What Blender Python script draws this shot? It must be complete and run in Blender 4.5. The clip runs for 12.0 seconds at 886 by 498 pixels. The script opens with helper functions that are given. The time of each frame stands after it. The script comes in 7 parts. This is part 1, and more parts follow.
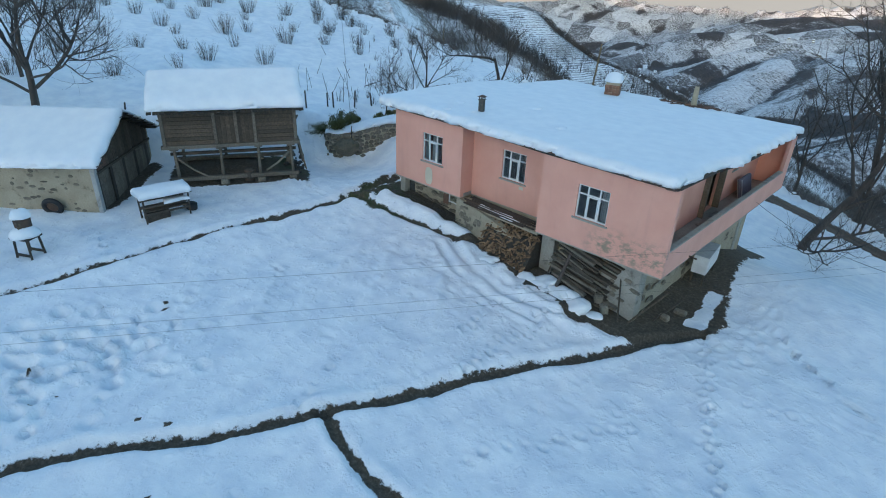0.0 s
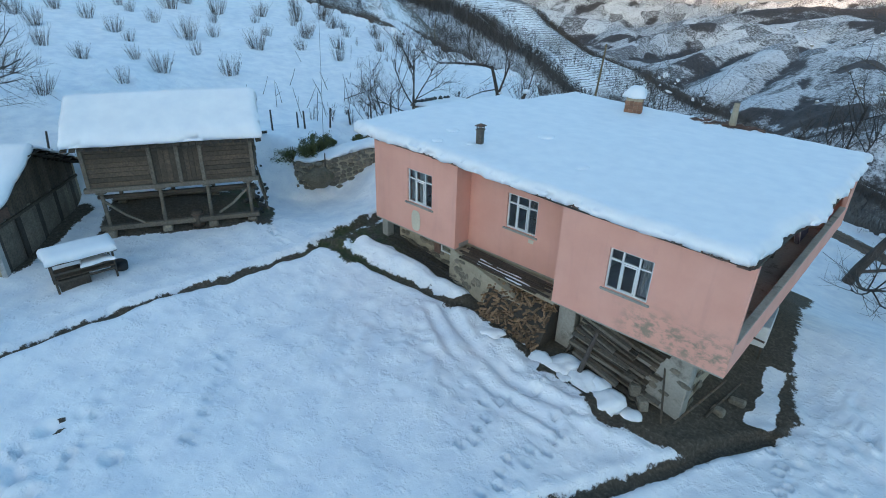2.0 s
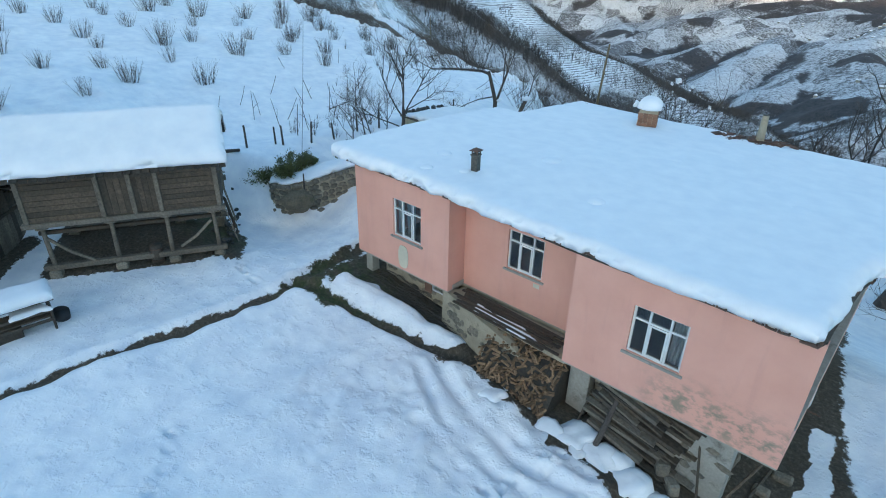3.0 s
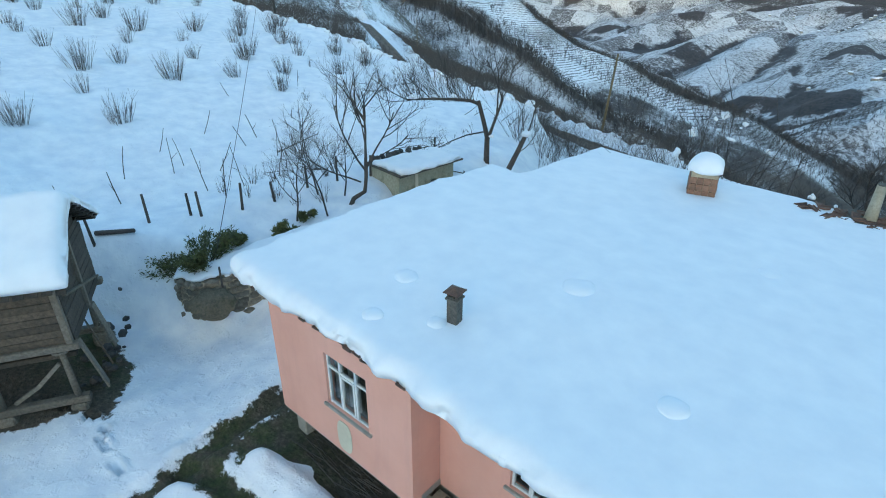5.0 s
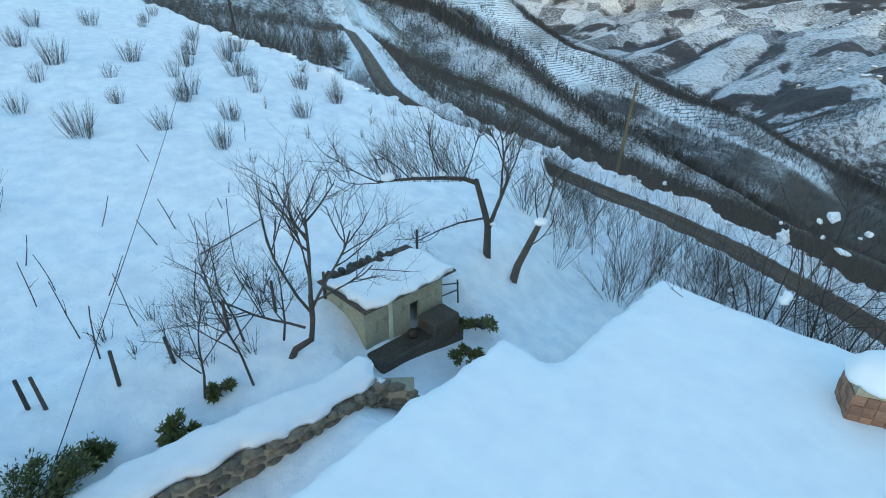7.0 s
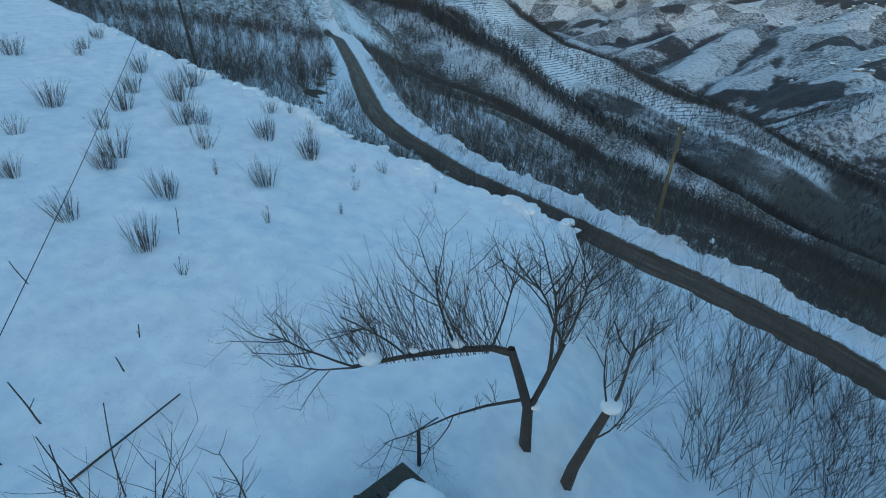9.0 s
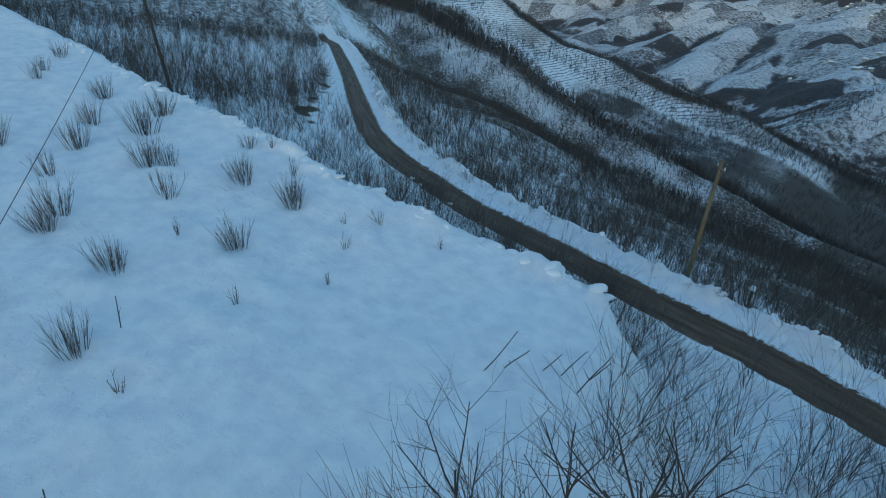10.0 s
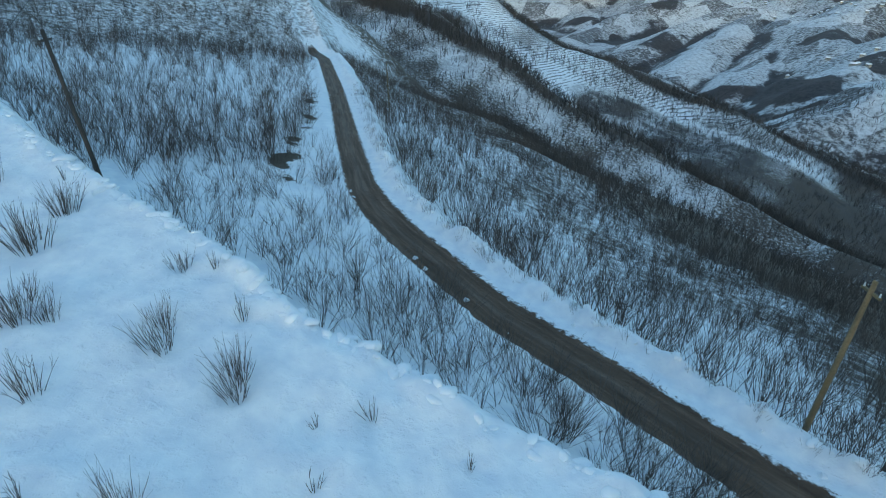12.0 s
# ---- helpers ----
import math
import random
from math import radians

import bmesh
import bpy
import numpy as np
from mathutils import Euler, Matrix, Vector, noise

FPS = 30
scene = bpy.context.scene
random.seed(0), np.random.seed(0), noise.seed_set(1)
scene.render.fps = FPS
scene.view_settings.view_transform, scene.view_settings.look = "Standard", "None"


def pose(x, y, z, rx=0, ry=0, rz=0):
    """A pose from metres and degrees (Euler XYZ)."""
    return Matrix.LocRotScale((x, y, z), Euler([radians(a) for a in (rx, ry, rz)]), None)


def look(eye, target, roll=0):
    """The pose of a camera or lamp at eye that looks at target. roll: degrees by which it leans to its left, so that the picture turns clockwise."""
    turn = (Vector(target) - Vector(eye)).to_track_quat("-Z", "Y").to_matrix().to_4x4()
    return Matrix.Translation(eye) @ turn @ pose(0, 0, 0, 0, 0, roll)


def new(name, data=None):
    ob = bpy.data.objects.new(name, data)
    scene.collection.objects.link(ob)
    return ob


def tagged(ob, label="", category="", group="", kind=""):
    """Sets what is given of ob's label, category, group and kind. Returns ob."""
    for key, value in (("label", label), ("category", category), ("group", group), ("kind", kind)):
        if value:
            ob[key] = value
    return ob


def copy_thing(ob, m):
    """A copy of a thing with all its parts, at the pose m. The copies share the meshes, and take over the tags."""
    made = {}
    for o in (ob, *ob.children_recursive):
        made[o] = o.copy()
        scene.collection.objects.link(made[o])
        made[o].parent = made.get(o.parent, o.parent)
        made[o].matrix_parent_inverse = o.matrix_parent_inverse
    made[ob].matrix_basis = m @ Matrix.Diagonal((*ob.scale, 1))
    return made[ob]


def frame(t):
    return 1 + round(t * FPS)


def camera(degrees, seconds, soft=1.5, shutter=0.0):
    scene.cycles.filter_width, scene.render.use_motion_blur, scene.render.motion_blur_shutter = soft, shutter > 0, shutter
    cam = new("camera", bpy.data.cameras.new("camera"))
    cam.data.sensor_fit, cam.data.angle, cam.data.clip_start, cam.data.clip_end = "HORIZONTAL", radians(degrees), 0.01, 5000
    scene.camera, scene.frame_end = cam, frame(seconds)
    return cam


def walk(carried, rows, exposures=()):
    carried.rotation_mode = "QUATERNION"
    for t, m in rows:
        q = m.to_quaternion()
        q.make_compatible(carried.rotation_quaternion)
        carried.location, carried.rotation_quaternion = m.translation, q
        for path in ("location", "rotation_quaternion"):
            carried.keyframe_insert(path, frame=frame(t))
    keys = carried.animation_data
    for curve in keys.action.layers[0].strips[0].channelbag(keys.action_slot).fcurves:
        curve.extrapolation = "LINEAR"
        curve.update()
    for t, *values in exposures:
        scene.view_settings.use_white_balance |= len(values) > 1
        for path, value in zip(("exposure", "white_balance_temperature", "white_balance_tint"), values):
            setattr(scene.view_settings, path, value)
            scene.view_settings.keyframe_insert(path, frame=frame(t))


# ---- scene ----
cam = camera(76.2, 12.0, soft=1.0)
PATH = [
    (0, (6.119, -18.158, 9.685), (4.913, -16.841, 8.785), 2.3),
    (0.5, (5.21, -17.234, 9.696), (4.007, -15.916, 8.791), 2.1),
    (1, (4.231, -16.149, 9.693), (3.032, -14.83, 8.786), 2.0),
    (1.5, (3.316, -15.07, 9.697), (2.122, -13.75, 8.786), 1.9),
    (2, (2.312, -13.89, 9.739), (1.124, -12.567, 8.823), 1.7),
    (2.5, (1.386, -12.7, 9.75), (0.2, -11.378, 8.831), 1.5),
    (3, (0.339, -11.362, 9.749), (-0.843, -10.04, 8.825), 1.2),
    (5, (-4.569, -4.883, 9.85), (-5.737, -3.553, 8.92), 0.4),
    (5.5, (-5.849, -3.259, 10.04), (-7.013, -1.925, 9.11), 0.3),
    (6, (-7.267, -1.491, 10.278), (-8.426, -0.152, 9.347), 0.2),
    (6.5, (-8.637, 0.122, 10.447), (-9.791, 1.464, 9.516), 0.2),
    (7, (-10.158, 1.826, 10.666), (-11.306, 3.173, 9.733), 0.1),
    (9, (-16.271, 8.272, 11.451), (-17.4, 9.628, 10.51), -0.3),
    (9.5, (-17.958, 10.047, 11.693), (-19.085, 11.404, 10.75), -0.4),
    (10, (-19.738, 11.939, 11.935), (-20.862, 13.297, 10.991), -0.5),
    (10.5, (-21.426, 13.712, 12.172), (-22.549, 15.071, 11.228), -0.7),
    (11, (-23.352, 15.733, 12.348), (-24.473, 17.094, 11.404), -0.9),
    (11.5, (-25.141, 17.604, 12.552), (-26.261, 18.966, 11.608), -1.1),
    (12, (-27.062, 19.643, 12.741), (-28.181, 21.006, 11.798), -1.3),
]
walk(cam, [(t, look(eye, target, roll)) for t, eye, target, roll in PATH],
     exposures=[(0.0,2.15,6430,1),(1.5,2.2,6480,1),(2.5,2.35,6530,1),(5.0,2.52,6680,-2),(5.5,2.44,6600,-2),(6.0,2.37,6550,-3),(6.5,2.42,6600,-3),(7.2,2.57,6680,-3),(8.8,1.9,6080,-5),(9.5,1.64,6030,-5),(10.5,1.64,6100,-5),(12.0,2.12,6380,-5)])


# ---- world and light: the place lies in the shade of an unseen added hill, the far range still has evening sun ----
SUN_TO = Vector((-0.36, 0.93, -0.062)).normalized()      # the way the sunlight travels
world = bpy.data.worlds.new("evening_sky")
scene.world = world
world.use_nodes = True
wn = world.node_tree
sky = wn.nodes.new("ShaderNodeTexSky")
sky.sky_type = 'NISHITA'
sky.sun_disc = False
sky.sun_elevation = radians(5.0)
sky.sun_rotation = math.atan2(-SUN_TO.x, -SUN_TO.y)
sky.altitude = 600
sky.air_density, sky.dust_density, sky.ozone_density = 1.0, 3.2, 2.2
wn.links.new(sky.outputs[0], wn.nodes["Background"].inputs[0])
wn.nodes["Background"].inputs[1].default_value = 0.15
sun_data = bpy.data.lights.new("sun", 'SUN')
sun_data.energy, sun_data.angle, sun_data.color = 1.25, radians(0.5), (1.0, 0.62, 0.44)
sun = new("sun", sun_data)
sun.matrix_world = look((60, -160, 90), Vector((60, -160, 90)) + SUN_TO)


# ---- materials ----
def nodes_of(name):
    m = bpy.data.materials.new(name)
    m.use_nodes = True
    return m, m.node_tree, m.node_tree.nodes["Principled BSDF"]


def tex(nt, scale, detail=6.0, rough_=0.55, coords="Object", stretch=(1, 1, 1), kind="ShaderNodeTexNoise"):
    tc, mp, n = nt.nodes.new("ShaderNodeTexCoord"), nt.nodes.new("ShaderNodeMapping"), nt.nodes.new(kind)
    mp.inputs["Scale"].default_value = stretch
    nt.links.new(tc.outputs[coords], mp.inputs["Vector"])
    nt.links.new(mp.outputs["Vector"], n.inputs["Vector"])
    n.inputs["Scale"].default_value = scale
    if kind == "ShaderNodeTexNoise":
        n.inputs["Detail"].default_value, n.inputs["Roughness"].default_value = detail, rough_
    return n


def ramp(nt, source, stops):
    r = nt.nodes.new("ShaderNodeValToRGB")
    el = r.color_ramp.elements
    while len(el) < len(stops):
        el.new(0.5)
    for e, (p, c) in zip(el, stops):
        e.position = p
        e.color = (*c, 1) if len(c) == 3 else c
    nt.links.new(source, r.inputs["Fac"])
    return r.outputs["Color"]


def blend(nt, fac, a, b, how='MIX'):
    m = nt.nodes.new("ShaderNodeMix")
    m.data_type, m.blend_type = 'RGBA', how
    for sock, v in ((m.inputs["Factor"], fac), (m.inputs["A"], a), (m.inputs["B"], b)):
        if hasattr(v, "is_linked"):
            nt.links.new(v, sock)
        else:
            sock.default_value = v if isinstance(v, (int, float)) else (*v, 1)
    return m.outputs["Result"]


def calc(nt, op, a, b=0.0, c=0.0, clamp=False):
    m = nt.nodes.new("ShaderNodeMath")
    m.operation, m.use_clamp = op, clamp
    for sock, v in zip(m.inputs, (a, b, c)):
        if hasattr(v, "is_linked"):
            nt.links.new(v, sock)
        else:
            sock.default_value = v
    return m.outputs[0]


def bumped(nt, bsdf, height, strength=0.4, distance=0.02):
    b = nt.nodes.new("ShaderNodeBump")
    b.inputs["Strength"].default_value, b.inputs["Distance"].default_value = strength, distance
    nt.links.new(height, b.inputs["Height"])
    nt.links.new(b.outputs["Normal"], bsdf.inputs["Normal"])


def attr(nt, name):
    a = nt.nodes.new("ShaderNodeAttribute")
    a.attribute_name = name
    return a.outputs["Fac"]


def surface(name, low, high, scale=3.0, roughness=0.8, bump=0.3, dist=0.01, stain=None, stretch=(1, 1, 1), metal=0.0, each=0.0, coords="Object"):
    """Two-tone grain with broad variation, optional stains and a change from piece to piece."""
    m, nt, b = nodes_of(name)
    fine, broad = tex(nt, scale * 6, 8, 0.65, coords, stretch), tex(nt, scale * 0.5, 3, 0.5, coords)
    col = ramp(nt, fine.outputs["Fac"], [(0.3, low), (0.7, high)])
    col = blend(nt, calc(nt, 'MULTIPLY', calc(nt, 'SUBTRACT', broad.outputs["Fac"], 0.35), 1.4, clamp=True), col, tuple(c * 0.72 for c in low))
    if stain:
        patch = tex(nt, scale * 0.9, 7, 0.7, coords)
        col = blend(nt, ramp(nt, patch.outputs["Fac"], [(0.56, (0, 0, 0)), (0.7, (1, 1, 1))]), col, stain)
    if each:
        info = nt.nodes.new("ShaderNodeObjectInfo")
        geo = nt.nodes.new("ShaderNodeNewGeometry")
        rnd = calc(nt, 'FRACT', calc(nt, 'ADD', info.outputs["Random"], geo.outputs["Random Per Island"]))
        hv = nt.nodes.new("ShaderNodeHueSaturation")
        nt.links.new(calc(nt, 'MULTIPLY_ADD', rnd, each, 1 - each / 2), hv.inputs["Value"])
        nt.links.new(col, hv.inputs["Color"])
        col = hv.outputs["Color"]
    nt.links.new(col, b.inputs["Base Color"])
    b.inputs["Roughness"].default_value, b.inputs["Metallic"].default_value = roughness, metal
    bumped(nt, b, fine.outputs["Fac"], bump, dist)
    return m


def make_snow():
    m, nt, b = nodes_of("snow")
    grain, drift = tex(nt, 26, 6, 0.6), tex(nt, 1.6, 5, 0.55)
    nt.links.new(ramp(nt, drift.outputs["Fac"], [(0.3, (0.80, 0.82, 0.85)), (0.7, (0.88, 0.89, 0.90))]), b.inputs["Base Color"])
    b.inputs["Roughness"].default_value = 0.75
    b.inputs["Specular IOR Level"].default_value = 0.2
    bumped(nt, b, calc(nt, 'ADD', calc(nt, 'MULTIPLY', grain.outputs["Fac"], 0.15), drift.outputs["Fac"]), 0.22, 0.05)
    return m


def make_ground():
    """Snow over grass and soil: bare where it was trodden or shovelled, asphalt on the road, woods and fields far off."""
    m, nt, b = nodes_of("snowy_ground")
    grain, drift = tex(nt, 22, 6, 0.6), tex(nt, 1.3, 5, 0.55)
    snow = ramp(nt, drift.outputs["Fac"], [(0.32, (0.75, 0.775, 0.82)), (0.66, (0.90, 0.905, 0.91))])
    ragged = tex(nt, 3.2, 8, 0.72)
    soil_n, green_n = tex(nt, 9, 8, 0.7), tex(nt, 2.2, 5, 0.6)
    soil = ramp(nt, soil_n.outputs["Fac"], [(0.3, (0.042, 0.034, 0.025)), (0.55, (0.10, 0.08, 0.058)), (0.75, (0.19, 0.165, 0.13))])
    grass = ramp(nt, soil_n.outputs["Fac"], [(0.3, (0.028, 0.038, 0.016)), (0.7, (0.085, 0.10, 0.04))])
    bare = attr(nt, "bare")
    fac = calc(nt, 'ADD', bare, calc(nt, 'MULTIPLY', calc(nt, 'SUBTRACT', ragged.outputs["Fac"], 0.5), 1.35))
    fac = calc(nt, 'MULTIPLY', calc(nt, 'SUBTRACT', fac, 0.46), 9.0, clamp=True)
    mossy = calc(nt, 'MULTIPLY', attr(nt, "moss"), ramp(nt, green_n.outputs["Fac"], [(0.35, (0, 0, 0)), (0.6, (1, 1, 1))]), clamp=True)
    col = blend(nt, fac, snow, blend(nt, mossy, soil, grass))
    # the wet road: worn wheel tracks, a paler crown and ragged slush along its sides
    lane = attr(nt, "lane")
    place_ = nt.nodes.new("ShaderNodeNewGeometry")
    pxyz, along = nt.nodes.new("ShaderNodeSeparateXYZ"), nt.nodes.new("ShaderNodeCombineXYZ")
    nt.links.new(place_.outputs["Position"], pxyz.inputs[0])
    nt.links.new(calc(nt, 'MULTIPLY', lane, 2.2), along.inputs[0])
    nt.links.new(calc(nt, 'MULTIPLY', pxyz.outputs["X"], 0.16), along.inputs[1])
    streaks = nt.nodes.new("ShaderNodeTexNoise")
    streaks.inputs["Scale"].default_value, streaks.inputs["Detail"].default_value, streaks.inputs["Roughness"].default_value = 1.6, 7, 0.62
    nt.links.new(along.outputs[0], streaks.inputs["Vector"])
    speck = tex(nt, 34, 5, 0.7)
    tar = ramp(nt, calc(nt, 'ADD', calc(nt, 'MULTIPLY', streaks.outputs["Fac"], 0.75), calc(nt, 'MULTIPLY', speck.outputs["Fac"], 0.25)),
               [(0.36, (0.058, 0.033, 0.019)), (0.52, (0.112, 0.066, 0.040)), (0.66, (0.185, 0.118, 0.077))])
    crown = ramp(nt, calc(nt, 'ABSOLUTE', calc(nt, 'ADD', lane, 0.45)), [(0.0, (1, 1, 1)), (0.3, (0, 0, 0))])
    tar = blend(nt, calc(nt, 'MULTIPLY', crown, calc(nt, 'MULTIPLY', streaks.outputs["Fac"], 0.5)), tar, (0.19, 0.15, 0.12))
    slush = ramp(nt, ragged.outputs["Fac"], [(0.66, (0, 0, 0)), (0.73, (1, 1, 1))])
    tar = blend(nt, calc(nt, 'MULTIPLY', slush, 0.45), tar, (0.5, 0.52, 0.55))
    road_f = calc(nt, 'ADD', attr(nt, "road"), calc(nt, 'MULTIPLY', calc(nt, 'SUBTRACT', ragged.outputs["Fac"], 0.5), 0.75))
    road_f = calc(nt, 'MULTIPLY', calc(nt, 'SUBTRACT', road_f, 0.5), 9.0, clamp=True)
    col = blend(nt, road_f, col, tar)
    # woods, hazel rows and hedges in the distance
    litter = tex(nt, 0.9, 9, 0.8)
    brown = ramp(nt, litter.outputs["Fac"], [(0.3, (0.062, 0.050, 0.039)), (0.7, (0.145, 0.120, 0.096))])
    wood = attr(nt, "wood")
    wf = calc(nt, 'ADD', wood, calc(nt, 'MULTIPLY', calc(nt, 'SUBTRACT', litter.outputs["Fac"], 0.5), 1.3))
    wf = calc(nt, 'MULTIPLY', calc(nt, 'SUBTRACT', wf, 0.45), 5.0, clamp=True)
    col = blend(nt, wf, col, brown)
    far = attr(nt, "far")
    gully, rows = attr(nt, "gully"), attr(nt, "rows")
    clumps, hedge, dots = tex(nt, 0.006, 9, 0.62), tex(nt, 0.009, 4, 0.5), tex(nt, 0.11, 8, 0.78)
    woods = calc(nt, 'ADD', calc(nt, 'MULTIPLY', clumps.outputs["Fac"], 0.6), calc(nt, 'MULTIPLY', dots.outputs["Fac"], 0.4))
    woods = ramp(nt, calc(nt, 'ADD', woods, calc(nt, 'MULTIPLY', gully, 0.30)), [(0.56, (0, 0, 0)), (0.70, (1, 1, 1))])
    plots = tex(nt, 0.012, 0, 0.5, kind="ShaderNodeTexVoronoi", stretch=(1, 0.55, 1))
    shade = nt.nodes.new("ShaderNodeSeparateColor")
    nt.links.new(plots.outputs["Color"], shade.inputs[0])
    scrub = ramp(nt, calc(nt, 'ADD', dots.outputs["Fac"], calc(nt, 'MULTIPLY', shade.outputs[0], 0.16)), [(0.42, (0.16, 0.16, 0.16)), (0.56, (0.40, 0.40, 0.40)), (0.67, (0.95, 0.95, 0.95))])
    lines = ramp(nt, calc(nt, 'ABSOLUTE', calc(nt, 'SUBTRACT', hedge.outputs["Fac"], 0.5)), [(0.003, (0.8, 0.8, 0.8)), (0.008, (0, 0, 0))])
    cover = calc(nt, 'MULTIPLY', calc(nt, 'MAXIMUM', calc(nt, 'MAXIMUM', woods, scrub), lines), far)
    # bush rows that follow the contours
    pos = nt.nodes.new("ShaderNodeNewGeometry")
    xyz = nt.nodes.new("ShaderNodeSeparateXYZ")
    nt.links.new(pos.outputs["Position"], xyz.inputs[0])
    wob = tex(nt, 0.03, 3, 0.5)
    band = calc(nt, 'SINE', calc(nt, 'ADD', calc(nt, 'MULTIPLY', xyz.outputs["Z"], 4.6), calc(nt, 'MULTIPLY', wob.outputs["Fac"], 14.0)))
    spot = tex(nt, 0.22, 3, 0.6)
    band = calc(nt, 'MULTIPLY', ramp(nt, band, [(0.35, (0, 0, 0)), (0.75, (1, 1, 1))]), ramp(nt, spot.outputs["Fac"], [(0.40, (0, 0, 0)), (0.52, (1, 1, 1))]))
    cover = calc(nt, 'MAXIMUM', cover, calc(nt, 'MULTIPLY', calc(nt, 'MULTIPLY', band, rows), 0.85))
    dark = ramp(nt, dots.outputs["Fac"], [(0.35, (0.035, 0.032, 0.034)), (0.65, (0.085, 0.075, 0.072))])
    col = blend(nt, cover, col, dark)
    nt.links.new(col, b.inputs["Base Color"])
    dry = calc(nt, 'SUBTRACT', 0.8, calc(nt, 'MULTIPLY', road_f, calc(nt, 'MULTIPLY', streaks.outputs["Fac"], 0.2)))
    nt.links.new(dry, b.inputs["Roughness"])
    b.inputs["Specular IOR Level"].default_value = 0.25
    clods = ramp(nt, tex(nt, 2.7, 4, 0.6).outputs["Fac"], [(0.52, (0, 0, 0)), (0.72, (1, 1, 1))])
    drift_h = calc(nt, 'ADD', calc(nt, 'MULTIPLY', grain.outputs["Fac"], 0.15), calc(nt, 'MULTIPLY', clods, 0.5))
    h = calc(nt, 'ADD', drift_h, calc(nt, 'ADD', drift.outputs["Fac"], calc(nt, 'MULTIPLY', soil_n.outputs["Fac"], fac)))
    bumped(nt, b, h, 0.6, 0.09)
    return m


def make_pink():
    """Pink render, blotched, with grey mould where damp rises."""
    m, nt, b = nodes_of("pink_render")
    fine, broad, spots = tex(nt, 40, 6, 0.6), tex(nt, 0.7, 5, 0.6), tex(nt, 2.4, 8, 0.72, stretch=(1, 1, 1.6))
    col = ramp(nt, broad.outputs["Fac"], [(0.3, (0.66, 0.335, 0.255)), (0.7, (0.74, 0.395, 0.31))])
    mould = calc(nt, 'MULTIPLY', attr(nt, "damp"), ramp(nt, spots.outputs["Fac"], [(0.47, (0, 0, 0)), (0.60, (1, 1, 1))]), clamp=True)
    col = blend(nt, calc(nt, 'MULTIPLY', mould, 0.85), col, (0.235, 0.215, 0.155))
    streak = tex(nt, 3.0, 6, 0.6, stretch=(1, 1, 0.12))
    col = blend(nt, calc(nt, 'MULTIPLY', ramp(nt, streak.outputs["Fac"], [(0.55, (0, 0, 0)), (0.75, (1, 1, 1))]), 0.18), col, (0.42, 0.23, 0.19))
    nt.links.new(col, b.inputs["Base Color"])
    b.inputs["Roughness"].default_value = 0.9
    bumped(nt, b, calc(nt, 'ADD', fine.outputs["Fac"], broad.outputs["Fac"]), 0.25, 0.01)
    return m


def make_glass():
    m, nt, b = nodes_of("window_glass")
    b.inputs["Base Color"].default_value = (0.9, 0.95, 0.95, 1)
    b.inputs["Roughness"].default_value = 0.04
    b.inputs["Transmission Weight"].default_value = 1.0
    b.inputs["IOR"].default_value = 1.45
    return m


SNOW, GROUND, PINK, GLASS = make_snow(), make_ground(), make_pink(), make_glass()
CONCRETE = surface("weathered_concrete", (0.30, 0.28, 0.24), (0.42, 0.40, 0.35), 2.0, 0.9, 0.4, 0.02, stain=(0.12, 0.11, 0.09))
PALE_CONCRETE = surface("grey_green_plaster", (0.27, 0.26, 0.185), (0.42, 0.405, 0.31), 1.6, 0.9, 0.4, 0.02, stain=(0.11, 0.105, 0.065))
STONE = surface("rubble_stone", (0.13, 0.11, 0.085), (0.31, 0.265, 0.20), 3.0, 0.9, 0.6, 0.03, stain=(0.09, 0.085, 0.06), each=0.5)
MORTAR = surface("rough_mortar", (0.33, 0.28, 0.20), (0.46, 0.40, 0.30), 3.0, 0.95, 0.5, 0.03, stain=(0.18, 0.15, 0.10))
OLD_WOOD = surface("weathered_planks", (0.047, 0.035, 0.025), (0.135, 0.102, 0.07), 2.0, 0.85, 0.5, 0.01, stretch=(1, 1, 1), each=0.5)
DARK_WOOD = surface("dark_timber", (0.035, 0.028, 0.022), (0.10, 0.08, 0.06), 2.5, 0.85, 0.5, 0.01, each=0.4)
PALE_WOOD = surface("grey_beams", (0.10, 0.083, 0.062), (0.24, 0.205, 0.16), 2.5, 0.85, 0.5, 0.01, each=0.3)
BARK = surface("bark", (0.046, 0.038, 0.033), (0.12, 0.10, 0.086), 5.0, 0.95, 0.5, 0.01, each=0.4)
TWIG = surface("twigs", (0.072, 0.058, 0.049), (0.155, 0.127, 0.108), 4.0, 0.95, 0.1, 0.005, each=0.6)
WHITE_PAINT = surface("white_window_paint", (0.66, 0.66, 0.64), (0.78, 0.78, 0.76), 4.0, 0.5, 0.1, 0.003)
TILE = surface("roof_tiles", (0.10, 0.055, 0.04), (0.21, 0.12, 0.085), 3.0, 0.85, 0.4, 0.01, stain=(0.05, 0.045, 0.035), each=0.5)
BRICK = surface("chimney_brick", (0.20, 0.105, 0.07), (0.33, 0.18, 0.115), 4.0, 0.9, 0.5, 0.01, stain=(0.09, 0.07, 0.055), each=0.4)
SOOT = surface("sooty_flue", (0.035, 0.032, 0.03), (0.16, 0.145, 0.12), 2.0, 0.85, 0.4, 0.01, stain=(0.02, 0.018, 0.016))
